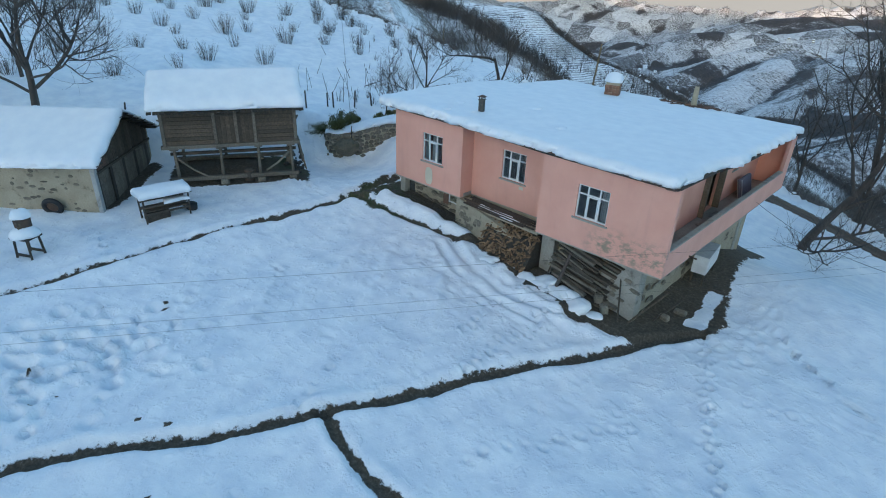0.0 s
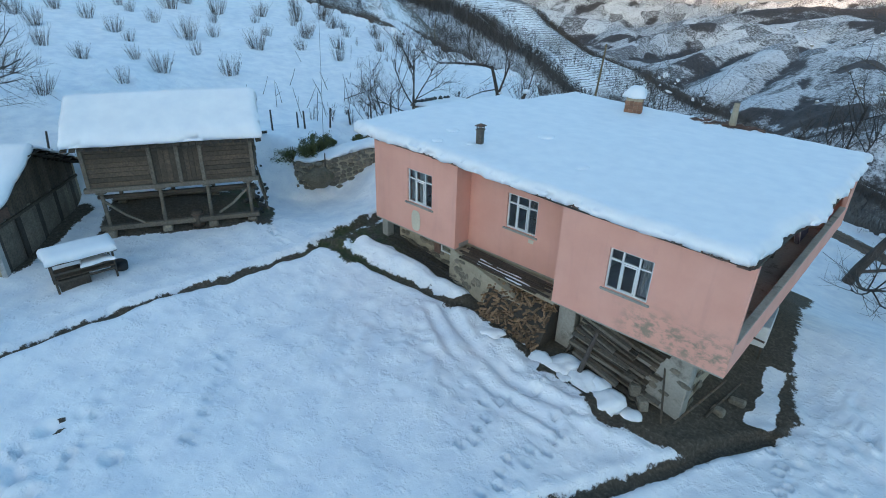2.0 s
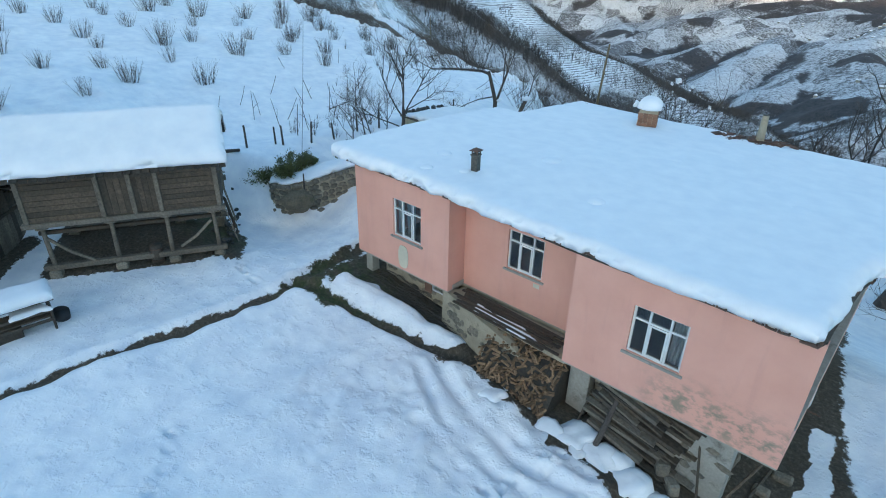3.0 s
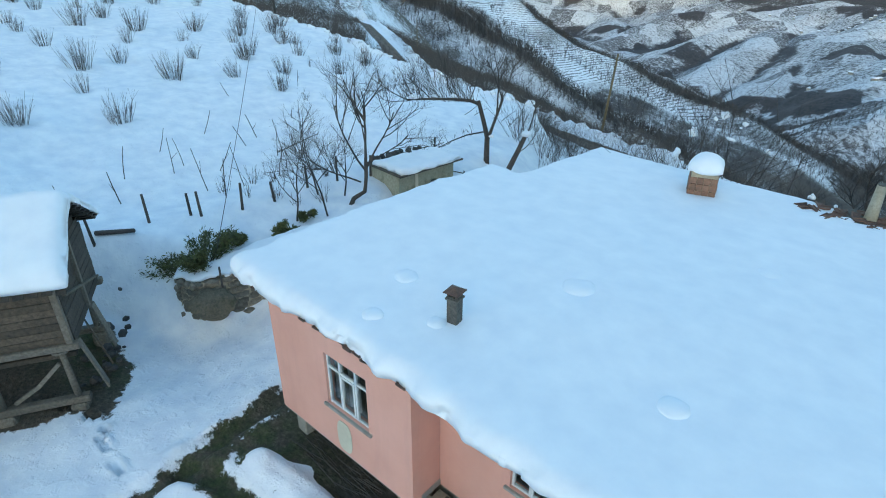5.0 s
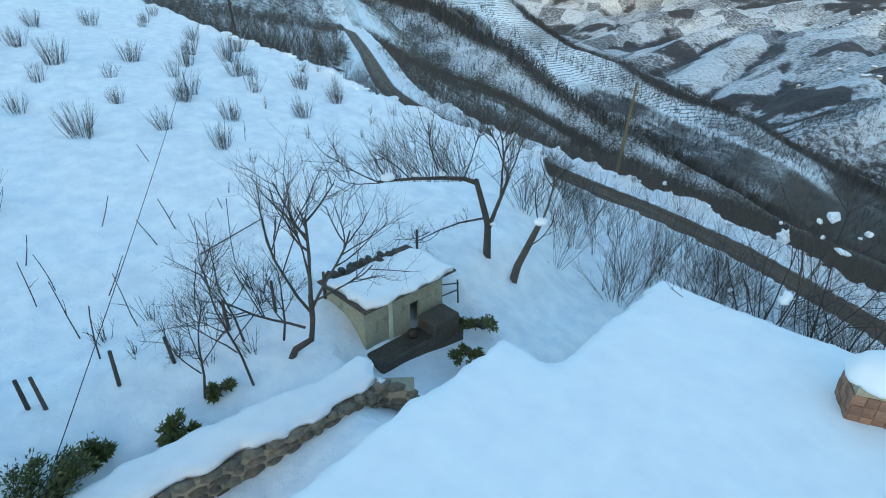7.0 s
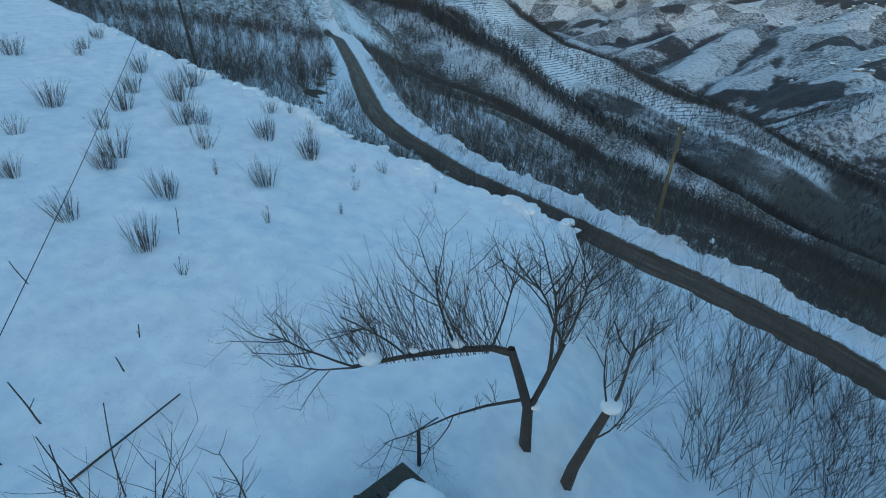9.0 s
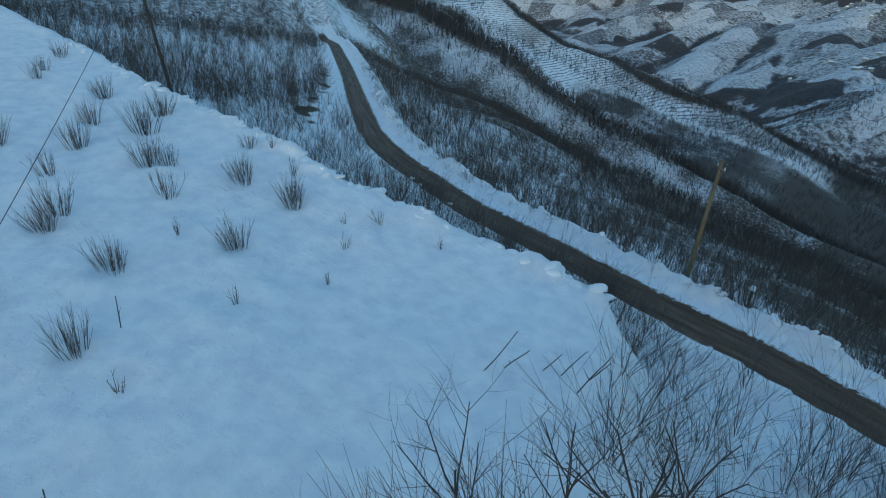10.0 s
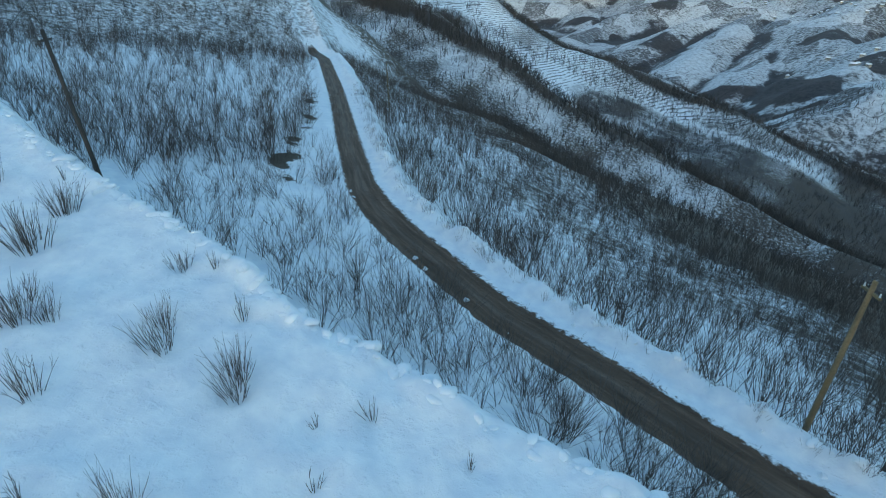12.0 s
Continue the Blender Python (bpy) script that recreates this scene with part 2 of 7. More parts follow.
CURTAIN = surface("curtain_cloth", (0.55, 0.55, 0.54), (0.72, 0.72, 0.70), 3.0, 0.95, 0.2, 0.005, stretch=(8, 8, 0.3))
ROOM = surface("room_wall", (0.20, 0.17, 0.15), (0.28, 0.25, 0.22), 1.0, 0.95, 0.1, 0.005)
NEEDLE = surface("evergreen_leaves", (0.05, 0.062, 0.018), (0.16, 0.165, 0.05), 4.0, 0.6, 0.2, 0.005, each=0.8)
RUST = surface("rusty_iron", (0.05, 0.035, 0.028), (0.13, 0.075, 0.045), 5.0, 0.7, 0.4, 0.005)
YELLOW_WOOD = surface("tarred_pine_pole", (0.13, 0.09, 0.045), (0.25, 0.18, 0.095), 3.0, 0.8, 0.3, 0.01)
GREY_SHEET = surface("fibre_cement_sheet", (0.33, 0.34, 0.34), (0.46, 0.47, 0.46), 2.0, 0.85, 0.3, 0.01, stain=(0.2, 0.2, 0.19))
RED_CLOTH = surface("red_cloth", (0.42, 0.03, 0.03), (0.55, 0.06, 0.05), 3.0, 0.9, 0.2, 0.005)
CABLE = surface("black_cable", (0.012, 0.012, 0.013), (0.03, 0.03, 0.032), 3.0, 0.6, 0.1, 0.002)
CREAM = surface("cream_filler", (0.56, 0.52, 0.40), (0.66, 0.62, 0.49), 2.0, 0.9, 0.2, 0.005)
BLUE_CLOTH = surface("faded_blue_cloth", (0.10, 0.10, 0.14), (0.19, 0.18, 0.22), 2.0, 0.95, 0.3, 0.01, stretch=(1, 6, 1))
FIREWOOD = surface("split_wood", (0.13, 0.078, 0.042), (0.34, 0.215, 0.125), 4.0, 0.9, 0.4, 0.01, each=0.9)
DARK_STONE = surface("wet_dark_stone", (0.022, 0.021, 0.02), (0.075, 0.068, 0.06), 3.0, 0.7, 0.5, 0.02, each=0.4)
WET_EARTH = surface("wet_earth", (0.045, 0.037, 0.028), (0.13, 0.11, 0.085), 3.0, 0.85, 0.7, 0.04, stain=(0.03, 0.026, 0.02))
MOSSY = surface("mossy_rock", (0.085, 0.075, 0.05), (0.23, 0.19, 0.135), 2.0, 0.9, 0.7, 0.05, stain=(0.055, 0.06, 0.028))
WOODLAND = surface("far_bare_wood", (0.055, 0.047, 0.043), (0.12, 0.104, 0.094), 4.0, 0.95, 0.1, 0.005, each=0.6)


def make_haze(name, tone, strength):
    """Emission that paints the glow of hazy air far away."""
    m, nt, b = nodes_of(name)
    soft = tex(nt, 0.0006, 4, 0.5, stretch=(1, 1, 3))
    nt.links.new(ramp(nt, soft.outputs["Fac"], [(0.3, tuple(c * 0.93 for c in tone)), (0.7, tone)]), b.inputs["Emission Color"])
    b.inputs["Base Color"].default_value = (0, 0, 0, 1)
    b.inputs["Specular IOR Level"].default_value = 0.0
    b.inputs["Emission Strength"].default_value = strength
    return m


# haze tones put into emission: open air, and a duller far ridge
HAZE, HAZE_LAND = make_haze("evening_haze_glow", (0.172, 0.155, 0.138), 1.0), make_haze("far_land_haze_glow", (0.135, 0.122, 0.118), 1.0)


# ---- the lie of the land (plan: x along the house front, y into the hillside, z = 0 at the floor slab) ----
def hash2(i, j, seed):
    h = np.sin(i * 127.1 + j * 311.7 + seed * 74.7) * 43758.5453
    return h - np.floor(h)


def lumps(x, y, size, seed=0):
    """Smooth value noise, -1 to 1."""
    u, v = x / size, y / size
    i, j = np.floor(u), np.floor(v)
    a, b = u - i, v - j
    a, b = a * a * (3 - 2 * a), b * b * (3 - 2 * b)
    top = hash2(i, j, seed) * (1 - a) + hash2(i + 1, j, seed) * a
    low = hash2(i, j + 1, seed) * (1 - a) + hash2(i + 1, j + 1, seed) * a
    return 2 * (top * (1 - b) + low * b) - 1


def rough(x, y, size, octaves=3, seed=0):
    return sum(lumps(x + 13.7 * k, y - 7.9 * k, size / 2 ** k, seed + k) / 2 ** k for k in range(octaves))


def ease(e0, e1, v):
    t = np.clip((v - e0) / (e1 - e0), 0, 1)
    return t * t * (3 - 2 * t)


def line_dist(x, y, pts):
    """Distance of places to a polyline."""
    best = np.full(np.shape(x), 1e9)
    for (x0, y0), (x1, y1) in zip(pts[:-1], pts[1:]):
        dx, dy = x1 - x0, y1 - y0
        s = np.clip(((x - x0) * dx + (y - y0) * dy) / (dx * dx + dy * dy), 0, 1)
        best = np.minimum(best, np.hypot(x - x0 - s * dx, y - y0 - s * dy))
    return best


def road_y(x):
    """The middle of the mountain road."""
    return np.interp(x, [-160, -118, -105, -80, -70, -59.5, -50.8, -47.7, -44.4, -40.7, -36.3, -30.4, -24.5, -19.6, -14.5, 0, 15, 60],
                     [119, 91.2, 83.6, 64.4, 56.4, 47.9, 41.1, 39.4, 38.1, 37.0, 35.5, 34.5, 33.2, 32.6, 31.4, 26.4, 21, 9.5])


def road_z(x):
    return np.interp(x, [-160, -130, -115, -80, -60, -50, -40, -25, -14, 0, 15, 60], [12, 0.5, -4.4, -2.6, -1.2, -0.9, -1.6, -2.0, -2.6, -4.1, -6, -12])


def berm(x):
    """How wide the ploughed bank is."""
    return np.interp(x, [-100, -75, -50, -30, -15], [1.5, 1.35, 0.75, 0.55, 0.5])


def bank_x(y):
    """Where the upper garden and field break off towards the yard."""
    return np.interp(y, [-60, -20, -8, -1, 0.6, 1.8, 7.6, 8.3, 12.2, 13.2, 17, 20, 23, 25.8, 27.4], [-34, -28, -26.3, -24.3, -21, -19.3, -17.95, -19.6, -19.6, -18.5, -18.6, -19.9, -21.4, -22.7, -24.2])


def yard(x, y):
    z = np.interp(x, [-45, -24, -20, -15.5, -12, -8, -4.5, 0, 4, 12, 30, 80], [0.4, -0.35, -0.6, -0.68, -1.2, -1.55, -1.95, -2.6, -2.7, -3.3, -5.5, -14])
    z = z + 1.15 * ease(-15.0, -16.8, x) * ease(1.6, 4.0, y) * (1 - 0.75 * ease(7.2, 9.0, y))        # snow heaped at the foot of the garden wall
    return z + 0.025 * np.minimum(y, 0) - 0.13 * np.maximum(y - 9, 0) + 0.12 * np.clip(y, 0, 9) * ease(-14.6, -16.0, x)


def field(x, y):
    z = 2.0 + 0.11 * (-22 - x) - 0.7 * ease(-42, -26, x) * ease(12, 26, y)
    near = ease(-22.3, -19.2, x) * (1 - ease(9, 13, y))
    z = z + (np.clip(1.0 + 0.11 * (y - 1), 0.9, 1.9) - z) * near
    z = z - 0.4 * ease(14, 8, y) * ease(-22.3, -24.5, x) * ease(-36, -28, x)
    return z + 0.04 * np.minimum(y, 0) * ease(-40, -22, x)


RIDGES = [  # crest lines of the hills across the valley (x, y, height), and how steeply their sides fall
    ([(-200, 2250, -150), (-284, 2080, -195), (-420, 2104, -173), (-496, 2036, -170), (-593, 1748, -206), (-640, 1518, -244)], 0.48),
    ([(-437, 2101, -176), (-436, 1639, -212), (-418, 1311, -251)], 0.50),
    ([(-336, 1990, -186), (-272, 1521, -224), (-261, 1269, -236)], 0.50),
    ([(60, 2300, -90), (-88, 2093, -135), (-168, 1938, -142), (-215, 1782, -159), (-122, 1440, -193), (-106, 1241, -212)], 0.50),
    ([(120, 1700, -120), (-43, 1494, -158), (-87, 1292, -180), (-131, 1108, -208)], 0.53),
    ([(-902, 1726, -275), (-1010, 2000, -270), (-959, 2467, -206), (-851, 2559, -188), (-700, 2603, -192), (-560, 2560, -205)], 0.48),
    ([(-1900, 2500, -150), (-1678, 2485, -187), (-1518, 2468, -205), (-1237, 2509, -236), (-1065, 2258, -262)], 0.56),
    ([(80, 1050, -130), (-13, 995, -154), (-49, 924, -172), (-100, 839, -203), (-125, 790, -222)], 0.50),
    ([(-1309, 3026, -273), (-1079, 3009, -224), (-946, 3053, -193), (-817, 3193, -166), (-638, 3233, -140), (-559, 3248, -148), (-322, 3279, -118), (-76, 3294, -80), (400, 3300, -60)], 0.36),
    ([(-771, 2792, -231), (-613, 2932, -186), (-466, 3010, -158)], 0.31),
    ([(-389, 2667, -152), (-236, 2584, -150), (-117, 2592, -142), (200, 2600, -120)], 0.42),
    ([(-3200, 3300, -175), (-2572, 3547, -210), (-2250, 3760, -147), (-1980, 3908, -151), (-1600, 4020, -165), (-1188, 4112, -168), (-754, 4418, -118), (-200, 4500, -80), (600, 4500, -50)], 0.42),
    ([(-2330, 4080, -185), (-2262, 4000, -105), (-2190, 4090, -185)], 0.75),
]


def tents(x, y, lines):
    """The highest of many crests whose sides fall evenly."""
    out = np.full(np.shape(x), -400.0)
    for pts, fall in lines:
        for (x0, y0, z0), (x1, y1, z1) in zip(pts[:-1], pts[1:]):
            dx, dy = x1 - x0, y1 - y0
            s = np.clip(((x - x0) * dx + (y - y0) * dy) / (dx * dx + dy * dy), 0, 1)
            d = np.hypot(x - x0 - s * dx, y - y0 - s * dy)
            out = np.maximum(out, z0 + (z1 - z0) * s - fall * (np.hypot(d, 25) - 25))
    return out


def crags(x, y, size, seed):
    return 1 - 2 * np.abs(lumps(x, y, size, seed))


def far_land(x, y):
    """The mountainside below the road, its spurs, the valley and the hills beyond."""
    a = np.interp(x, [-600, -300, -200, -133, -112, -93, -77, -52, -32, 50, 200, 900], [60, 34, 18, -3.6, -17.7, -22.4, -26.5, -31, -35, -52, -90, -200])
    b = np.interp(x, [-900, -400, -230, -206, -174, -122, -83, 0, 150, 900], [40, 12, -12.8, -23.5, -37, -58, -68.5, -88, -125, -240])
    c = np.interp(x, [-1400, -700, -334, -262, -159, -67, -7, 150, 400, 1200], [40, 5, -30, -56, -93, -114, -138, -180, -230, -260])
    ab, bc = np.minimum(a, b) - 20, np.minimum(b, c) - 12
    ya, yb, yc = 121 + 4 * lumps(x, 0 * x, 70, 5), 250 + 16 * lumps(x, 0 * x, 60, 6), 472 + 30 * lumps(x, 0 * x, 90, 7)
    vale = np.interp(x + 0.8 * np.maximum(y - 900, 0), [-1600, -700, -300, 0, 600, 3000], [0, -160, -262, -268, -275, -275]) - 0.03 * np.maximum(y - 1100, 0)
    ry, rz = road_y(x) + 3.2, road_z(x) - 0.2
    knots = [(ry, rz), (np.maximum(ya, ry + 6), np.minimum(a, rz)), (180 + 0 * x, ab), (yb, b), (350 + 0 * x, bc), (yc, c), (760 + 0 * x, 0.35 * c + 0.65 * vale), (1080 + 0 * x, vale)]
    z = knots[0][1] + 0 * y
    for (y0, z0), (y1, z1) in zip(knots[:-1], knots[1:]):
        s = np.clip((y - y0) / np.maximum(y1 - y0, 1), 0, 1)
        z = np.where(y > y0, z0 + (z1 - z0) * s, z)
    # hills beyond the valley floor
    wx, wy = x + 22 * lumps(x, y, 210, 21) + 9 * lumps(x, y, 80, 22), y + 40 * lumps(x, y, 230, 23) + 14 * lumps(x, y, 90, 24)
    hills = tents(wx, wy, RIDGES) + 5 * crags(x - 0.3 * y, 0.35 * y, 90, 25) + 2.2 * crags(x - 0.3 * y, 0.4 * y, 40, 26) + 0.8 * lumps(x, y, 20, 27)
    rocky = ease(3500, 3750, y - 0.25 * (x + 1200) * (x < -1200))
    hills = hills + rocky * (15 * crags(x, y, 210, 31) + 13 * crags(x, y, 95, 32) + 8 * crags(x, y, 42, 33) - 30)
    return np.where(y > 640, np.maximum(z, hills + (z - hills) * (1 - ease(640, 760, y))), z)


def field_edge(x):
    """Where the snowy field breaks off above the road."""
    return np.interp(x, [-61, -53, -47, -41, -37, -33.4, -31, -29, -26.5, -24.5, -23.3], [24.65, 24.5, 24.4, 24.8, 24.9, 25.3, 26.1, 26.25, 26.35, 26.2, 25.4]) + 0.16 * lumps(x, 0 * x, 3.1, 3) + 0.2 * lumps(x, 0 * x, 1.1, 4)


def land(x, y):
    """Height of the snow without trails and prints."""
    x, y = np.asarray(x, float), np.asarray(y, float)
    low, high = yard(x, y), field(x, y)
    bx = bank_x(y)
    wide = 0.25 + 1.3 * (1 - ease(1.0, 2.2, y)) + 1.3 * ease(8.4, 10, y)
    up = ease(0, 1, (bx - x) / wide * 0.5 + 0.5)
    z = low + (high - low) * up
    # from the field's edge down to the road
    edge = field_edge(x)
    ry, rz = road_y(x), road_z(x)
    near = ry - 2.0
    s = np.clip((y - edge) / np.maximum(near - edge, 0.5), 0, 1)
    slope = z + (rz + 0.12 - z) * (0.28 * ease(0, 0.12, s) + 0.72 * s)
    z = np.where(y > edge, slope, z)
    # right of the field the ground runs down to the road behind the house
    s2 = ease(0, 1, (y - 12) / np.maximum(near - 12, 1))
    z = np.where((x > -19) & (y > 12) & (y <= edge), z + (rz + 0.12 - z) * s2 * ease(-19, -15, x), z)
    d = y - ry
    slant = 0.86
    z = np.where(np.abs(d) * slant < 1.75, rz, z)
    out = 1.45 + (d * slant - 1.45) / berm(x)
    bank = 0.6 * ease(1.45, 2.1, out) * (1 - ease(2.4, 3.8, out)) * (1 + 0.5 * lumps(x, y, 1.7, 9) + 0.45 * lumps(x, y, 0.7, 10))
    z = np.where(d * slant >= 1.75, far_land(x, y) - 0.9 * ease(2.6, 6.5, d), z) + np.where(d > 0, bank, 0.3 * ease(1.4, 1.8, -d * slant) * (1 - ease(2.0, 3.2, -d * slant)))
    # an unseen hill added behind, shaped to keep the evening sun off the place
    back = ease(-70, -330, y - 0.3 * x)
    z = z + back * (np.interp(x, [-900, -260, -150, 300, 1000], [20, 20, 80, 80, 70]) - z)
    # drifts
    near_w = (1 - ease(60, 160, np.hypot(x + 20, y - 5))) * ease(1.9, 3.2, np.abs(d))
    z = z + near_w * (0.09 * lumps(x, y, 4.2, 11) + 0.08 * lumps(x, y, 1.6, 12) + 0.045 * lumps(x, y, 0.75, 13))
    rim = np.exp(-((y - edge + 0.2) / 0.7) ** 2) * (x < -22) * (x > -75)
    z = z + rim * (0.12 + 0.26 * lumps(x, y, 0.9, 17) + 0.16 * lumps(x, y, 0.45, 18))
    wood = ease(4, 30, d) * (1 - ease(900, 1500, y))
    z = z + wood * (1.2 * lumps(x, y, 22, 14) + 0.5 * lumps(x, y, 7, 15)) + ease(60, 200, d) * (1 - ease(1200, 1800, y)) * 5 * lumps(x + y, y - x, 70, 16)
    return z


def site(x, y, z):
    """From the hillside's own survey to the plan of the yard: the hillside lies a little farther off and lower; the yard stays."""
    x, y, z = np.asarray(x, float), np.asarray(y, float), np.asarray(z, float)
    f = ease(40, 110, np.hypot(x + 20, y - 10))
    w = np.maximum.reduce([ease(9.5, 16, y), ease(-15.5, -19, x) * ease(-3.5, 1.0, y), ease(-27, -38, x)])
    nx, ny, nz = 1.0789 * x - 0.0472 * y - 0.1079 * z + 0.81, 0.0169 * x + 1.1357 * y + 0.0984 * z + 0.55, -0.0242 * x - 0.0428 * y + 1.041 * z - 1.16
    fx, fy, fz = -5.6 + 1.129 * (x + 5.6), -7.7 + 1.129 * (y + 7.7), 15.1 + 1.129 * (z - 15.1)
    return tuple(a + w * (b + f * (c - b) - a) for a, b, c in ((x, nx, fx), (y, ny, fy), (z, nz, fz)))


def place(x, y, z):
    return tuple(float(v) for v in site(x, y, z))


def spot(x, y, up=0.0):
    """A place on the ground of the hillside."""
    return place(x, y, float(land(np.array([x]), np.array([y]))[0]) + up)


# ---- trails, prints and the ground sheet ----
TRAILS = [  # a line of the plan, half width, depth
    ([(-16.6, -19.5), (-16.37, -16.42), (-16.18, -14.74), (-16.09, -12.83), (-16.16, -10.63), (-15.93, -8.26), (-15.38, -5.79), (-15.17, -2.71), (-15.22, -1.24), (-15.4, 1.4)], 0.20, 0.20),
    ([(-15.15, -2.0), (-14.3, -1.5), (-13.34, -1.37), (-12, -1.1), (-10.69, -0.86), (-8.88, -0.42)], 0.21, 0.18),
    ([(-9.6, -20.2), (-8.61, -18.31), (-8.16, -17.19), (-7.54, -16.05), (-6.78, -14.91), (-6.06, -13.66), (-5.38, -12.29), (-4.87, -11.12), (-3.97, -9.17), (-3.04, -6.89), (-2.41, -5.4), (-1.42, -3.38), (-0.35, -1.16), (0.36, 0.44), (1.3, 1.9)], 0.2, 0.2),
    ([(-4.87, -11.12), (-3.45, -11.36), (-2.37, -11.5), (-1.3, -11.41), (0.4, -11.2), (2.5, -11)], 0.18, 0.16),
]
STEPS = [  # lines of footprints
    [(1.65, 1.31), (2.82, -1.51), (3.46, -2.89), (4.56, -4.95), (6, -8)],
    [(3.24, 4.29), (5.02, 2.78), (6.45, 1.83), (7.71, 0.8), (10, -1)],
    [(-4.57, -5.11), (-4.68, -4.32), (-5.15, -3.51), (-4.64, -2.34), (-4.4, -0.9)],
    [(-3.2, -6.6), (-3.4, -4.6), (-3.0, -3.1), (-3.6, -1.6)],
    [(-19.6, -3.2), (-18.1, -2.6), (-16.9, -2.9), (-15.6, -3.0)],
    [(-20, -13.4), (-18.6, -12.2), (-17.2, -12.6), (-16.2, -12.9)],
]


SCUFFS = ((-11.8, -16.7, .07), (-10.4, -17.0, .08), (-10.3, -16.4, .06), (-12.5, -12.3, .09), (-13.6, -14.0, .1), (-11.3, -13.8, .08), (-6.5, -15.9, .08), (-5.4, -15.9, .08), (-12.2, -12.5, .1), (-7.2, -14.6, .1), (-7.9, -15.1, .1))


def bare_at(x, y):
    """How far the snow is gone: 1 on the trodden lines and round the foundations."""
    out = np.zeros(np.shape(x))
    for pts, half, _ in TRAILS:
        d = line_dist(x, y, pts) + 0.07 * lumps(x, y, 0.5, 41)
        out = np.maximum(out, np.clip(1.12 - 0.6 * d / half, 0, 1) * np.clip(0.98 + 0.2 * lumps(x, y, 0.4, 43), 0.82, 1))
    wob = 0.35 * lumps(x, y, 1.3, 42)
    front = np.where((x > -14.6) & (x < -8.6), 0.05, np.where(x < -4.9, 0.0, 0.35)) + 0.3 * ease(-3.5, -2, x) - 1.1 * ease(-1.6, 0.4, x)
    house = np.clip(0.95 - np.maximum.reduce([(-14.7 - x) / 0.5, (x - np.interp(y, [0, 0.4, 2.2, 3.3, 5, 7, 12, 14], [-0.1, 0.1, 1.3, 1.45, 1.0, 0.35, -0.5, -0.7]) + 0.6 * wob) / 0.7, (-0.4 + 0 * y - front - y + wob) / 0.6, (y - 14.2) / 1.0]), 0, 1)
    out = np.maximum(out, house)
    # the wet hollow at the balcony corner, with an island of snow in it
    isle = line_dist(x, y, [(0.95, 2.5), (0.8, 3.8), (0.52, 5.5)]) + 0.12 * wob + 0.12 * lumps(x, y, 0.5, 40) - 0.1 * ease(4.5, 2.5, y)
    out = out * np.clip((isle - 0.22) * 6, 0, 1)
    drift = np.clip(1.25 - (line_dist(x, y, [(-14.0, -0.62), (-12.2, -0.34), (-10.2, -0.2), (-9.3, -0.02)]) + 0.2 * lumps(x, y, 0.45, 49) + 0.14 * lumps(x, y, 1.1, 50)) / 0.52, 0, 1)   # strip of snow between path and wall
    out = out * (1 - ease(0.25, 0.7, drift))
    out = np.maximum(out, np.clip(1.25 - line_dist(x, y, [(-15.3, 0.6), (-15.2, -0.8), (-14.6, -1.6), (-13.6, -1.6)]) / 0.62 + 0.8 * wob, 0, 1))     # muddy fork of the path
    out = np.maximum(out, np.clip(0.95 - line_dist(x, y, [(-20.6, -1.5), (-20.2, -2.0), (-19.3, -2.6)]) / 0.7 + 1.3 * wob, 0, 1))
    for sx_, sy_, r_ in SCUFFS:   # scuffs down to the grass
        out = np.maximum(out, np.clip(1.3 - np.hypot(x - sx_, (y - sy_) * 0.7) / r_ + wob, 0, 1))
    # under the granary, the barn's gable and along the garden wall
    gu, gv = (x + 21.75) * 0.485 + (y + 7.98) * 0.875, -(x + 21.75) * 0.875 + (y + 7.98) * 0.485      # under the granary
    under = np.maximum(np.abs(gu - 3.15) - 3.2, np.abs(gv - 1.6) - 1.75)
    out = np.maximum(out, np.clip(0.6 - (under + 0.5 * wob) / 0.5, 0, 1))
    out = np.maximum(out, np.clip(1.1 - line_dist(x, y, [(-18.5, -2.4), (-20.5, -1.3)]) / 0.75 + wob, 0, 1))
    out = np.maximum(out, np.clip(1.2 - line_dist(x, y, [(-21.5, -11.1), (-24.6, -7.6)]) / 0.6, 0, 1))
    return out


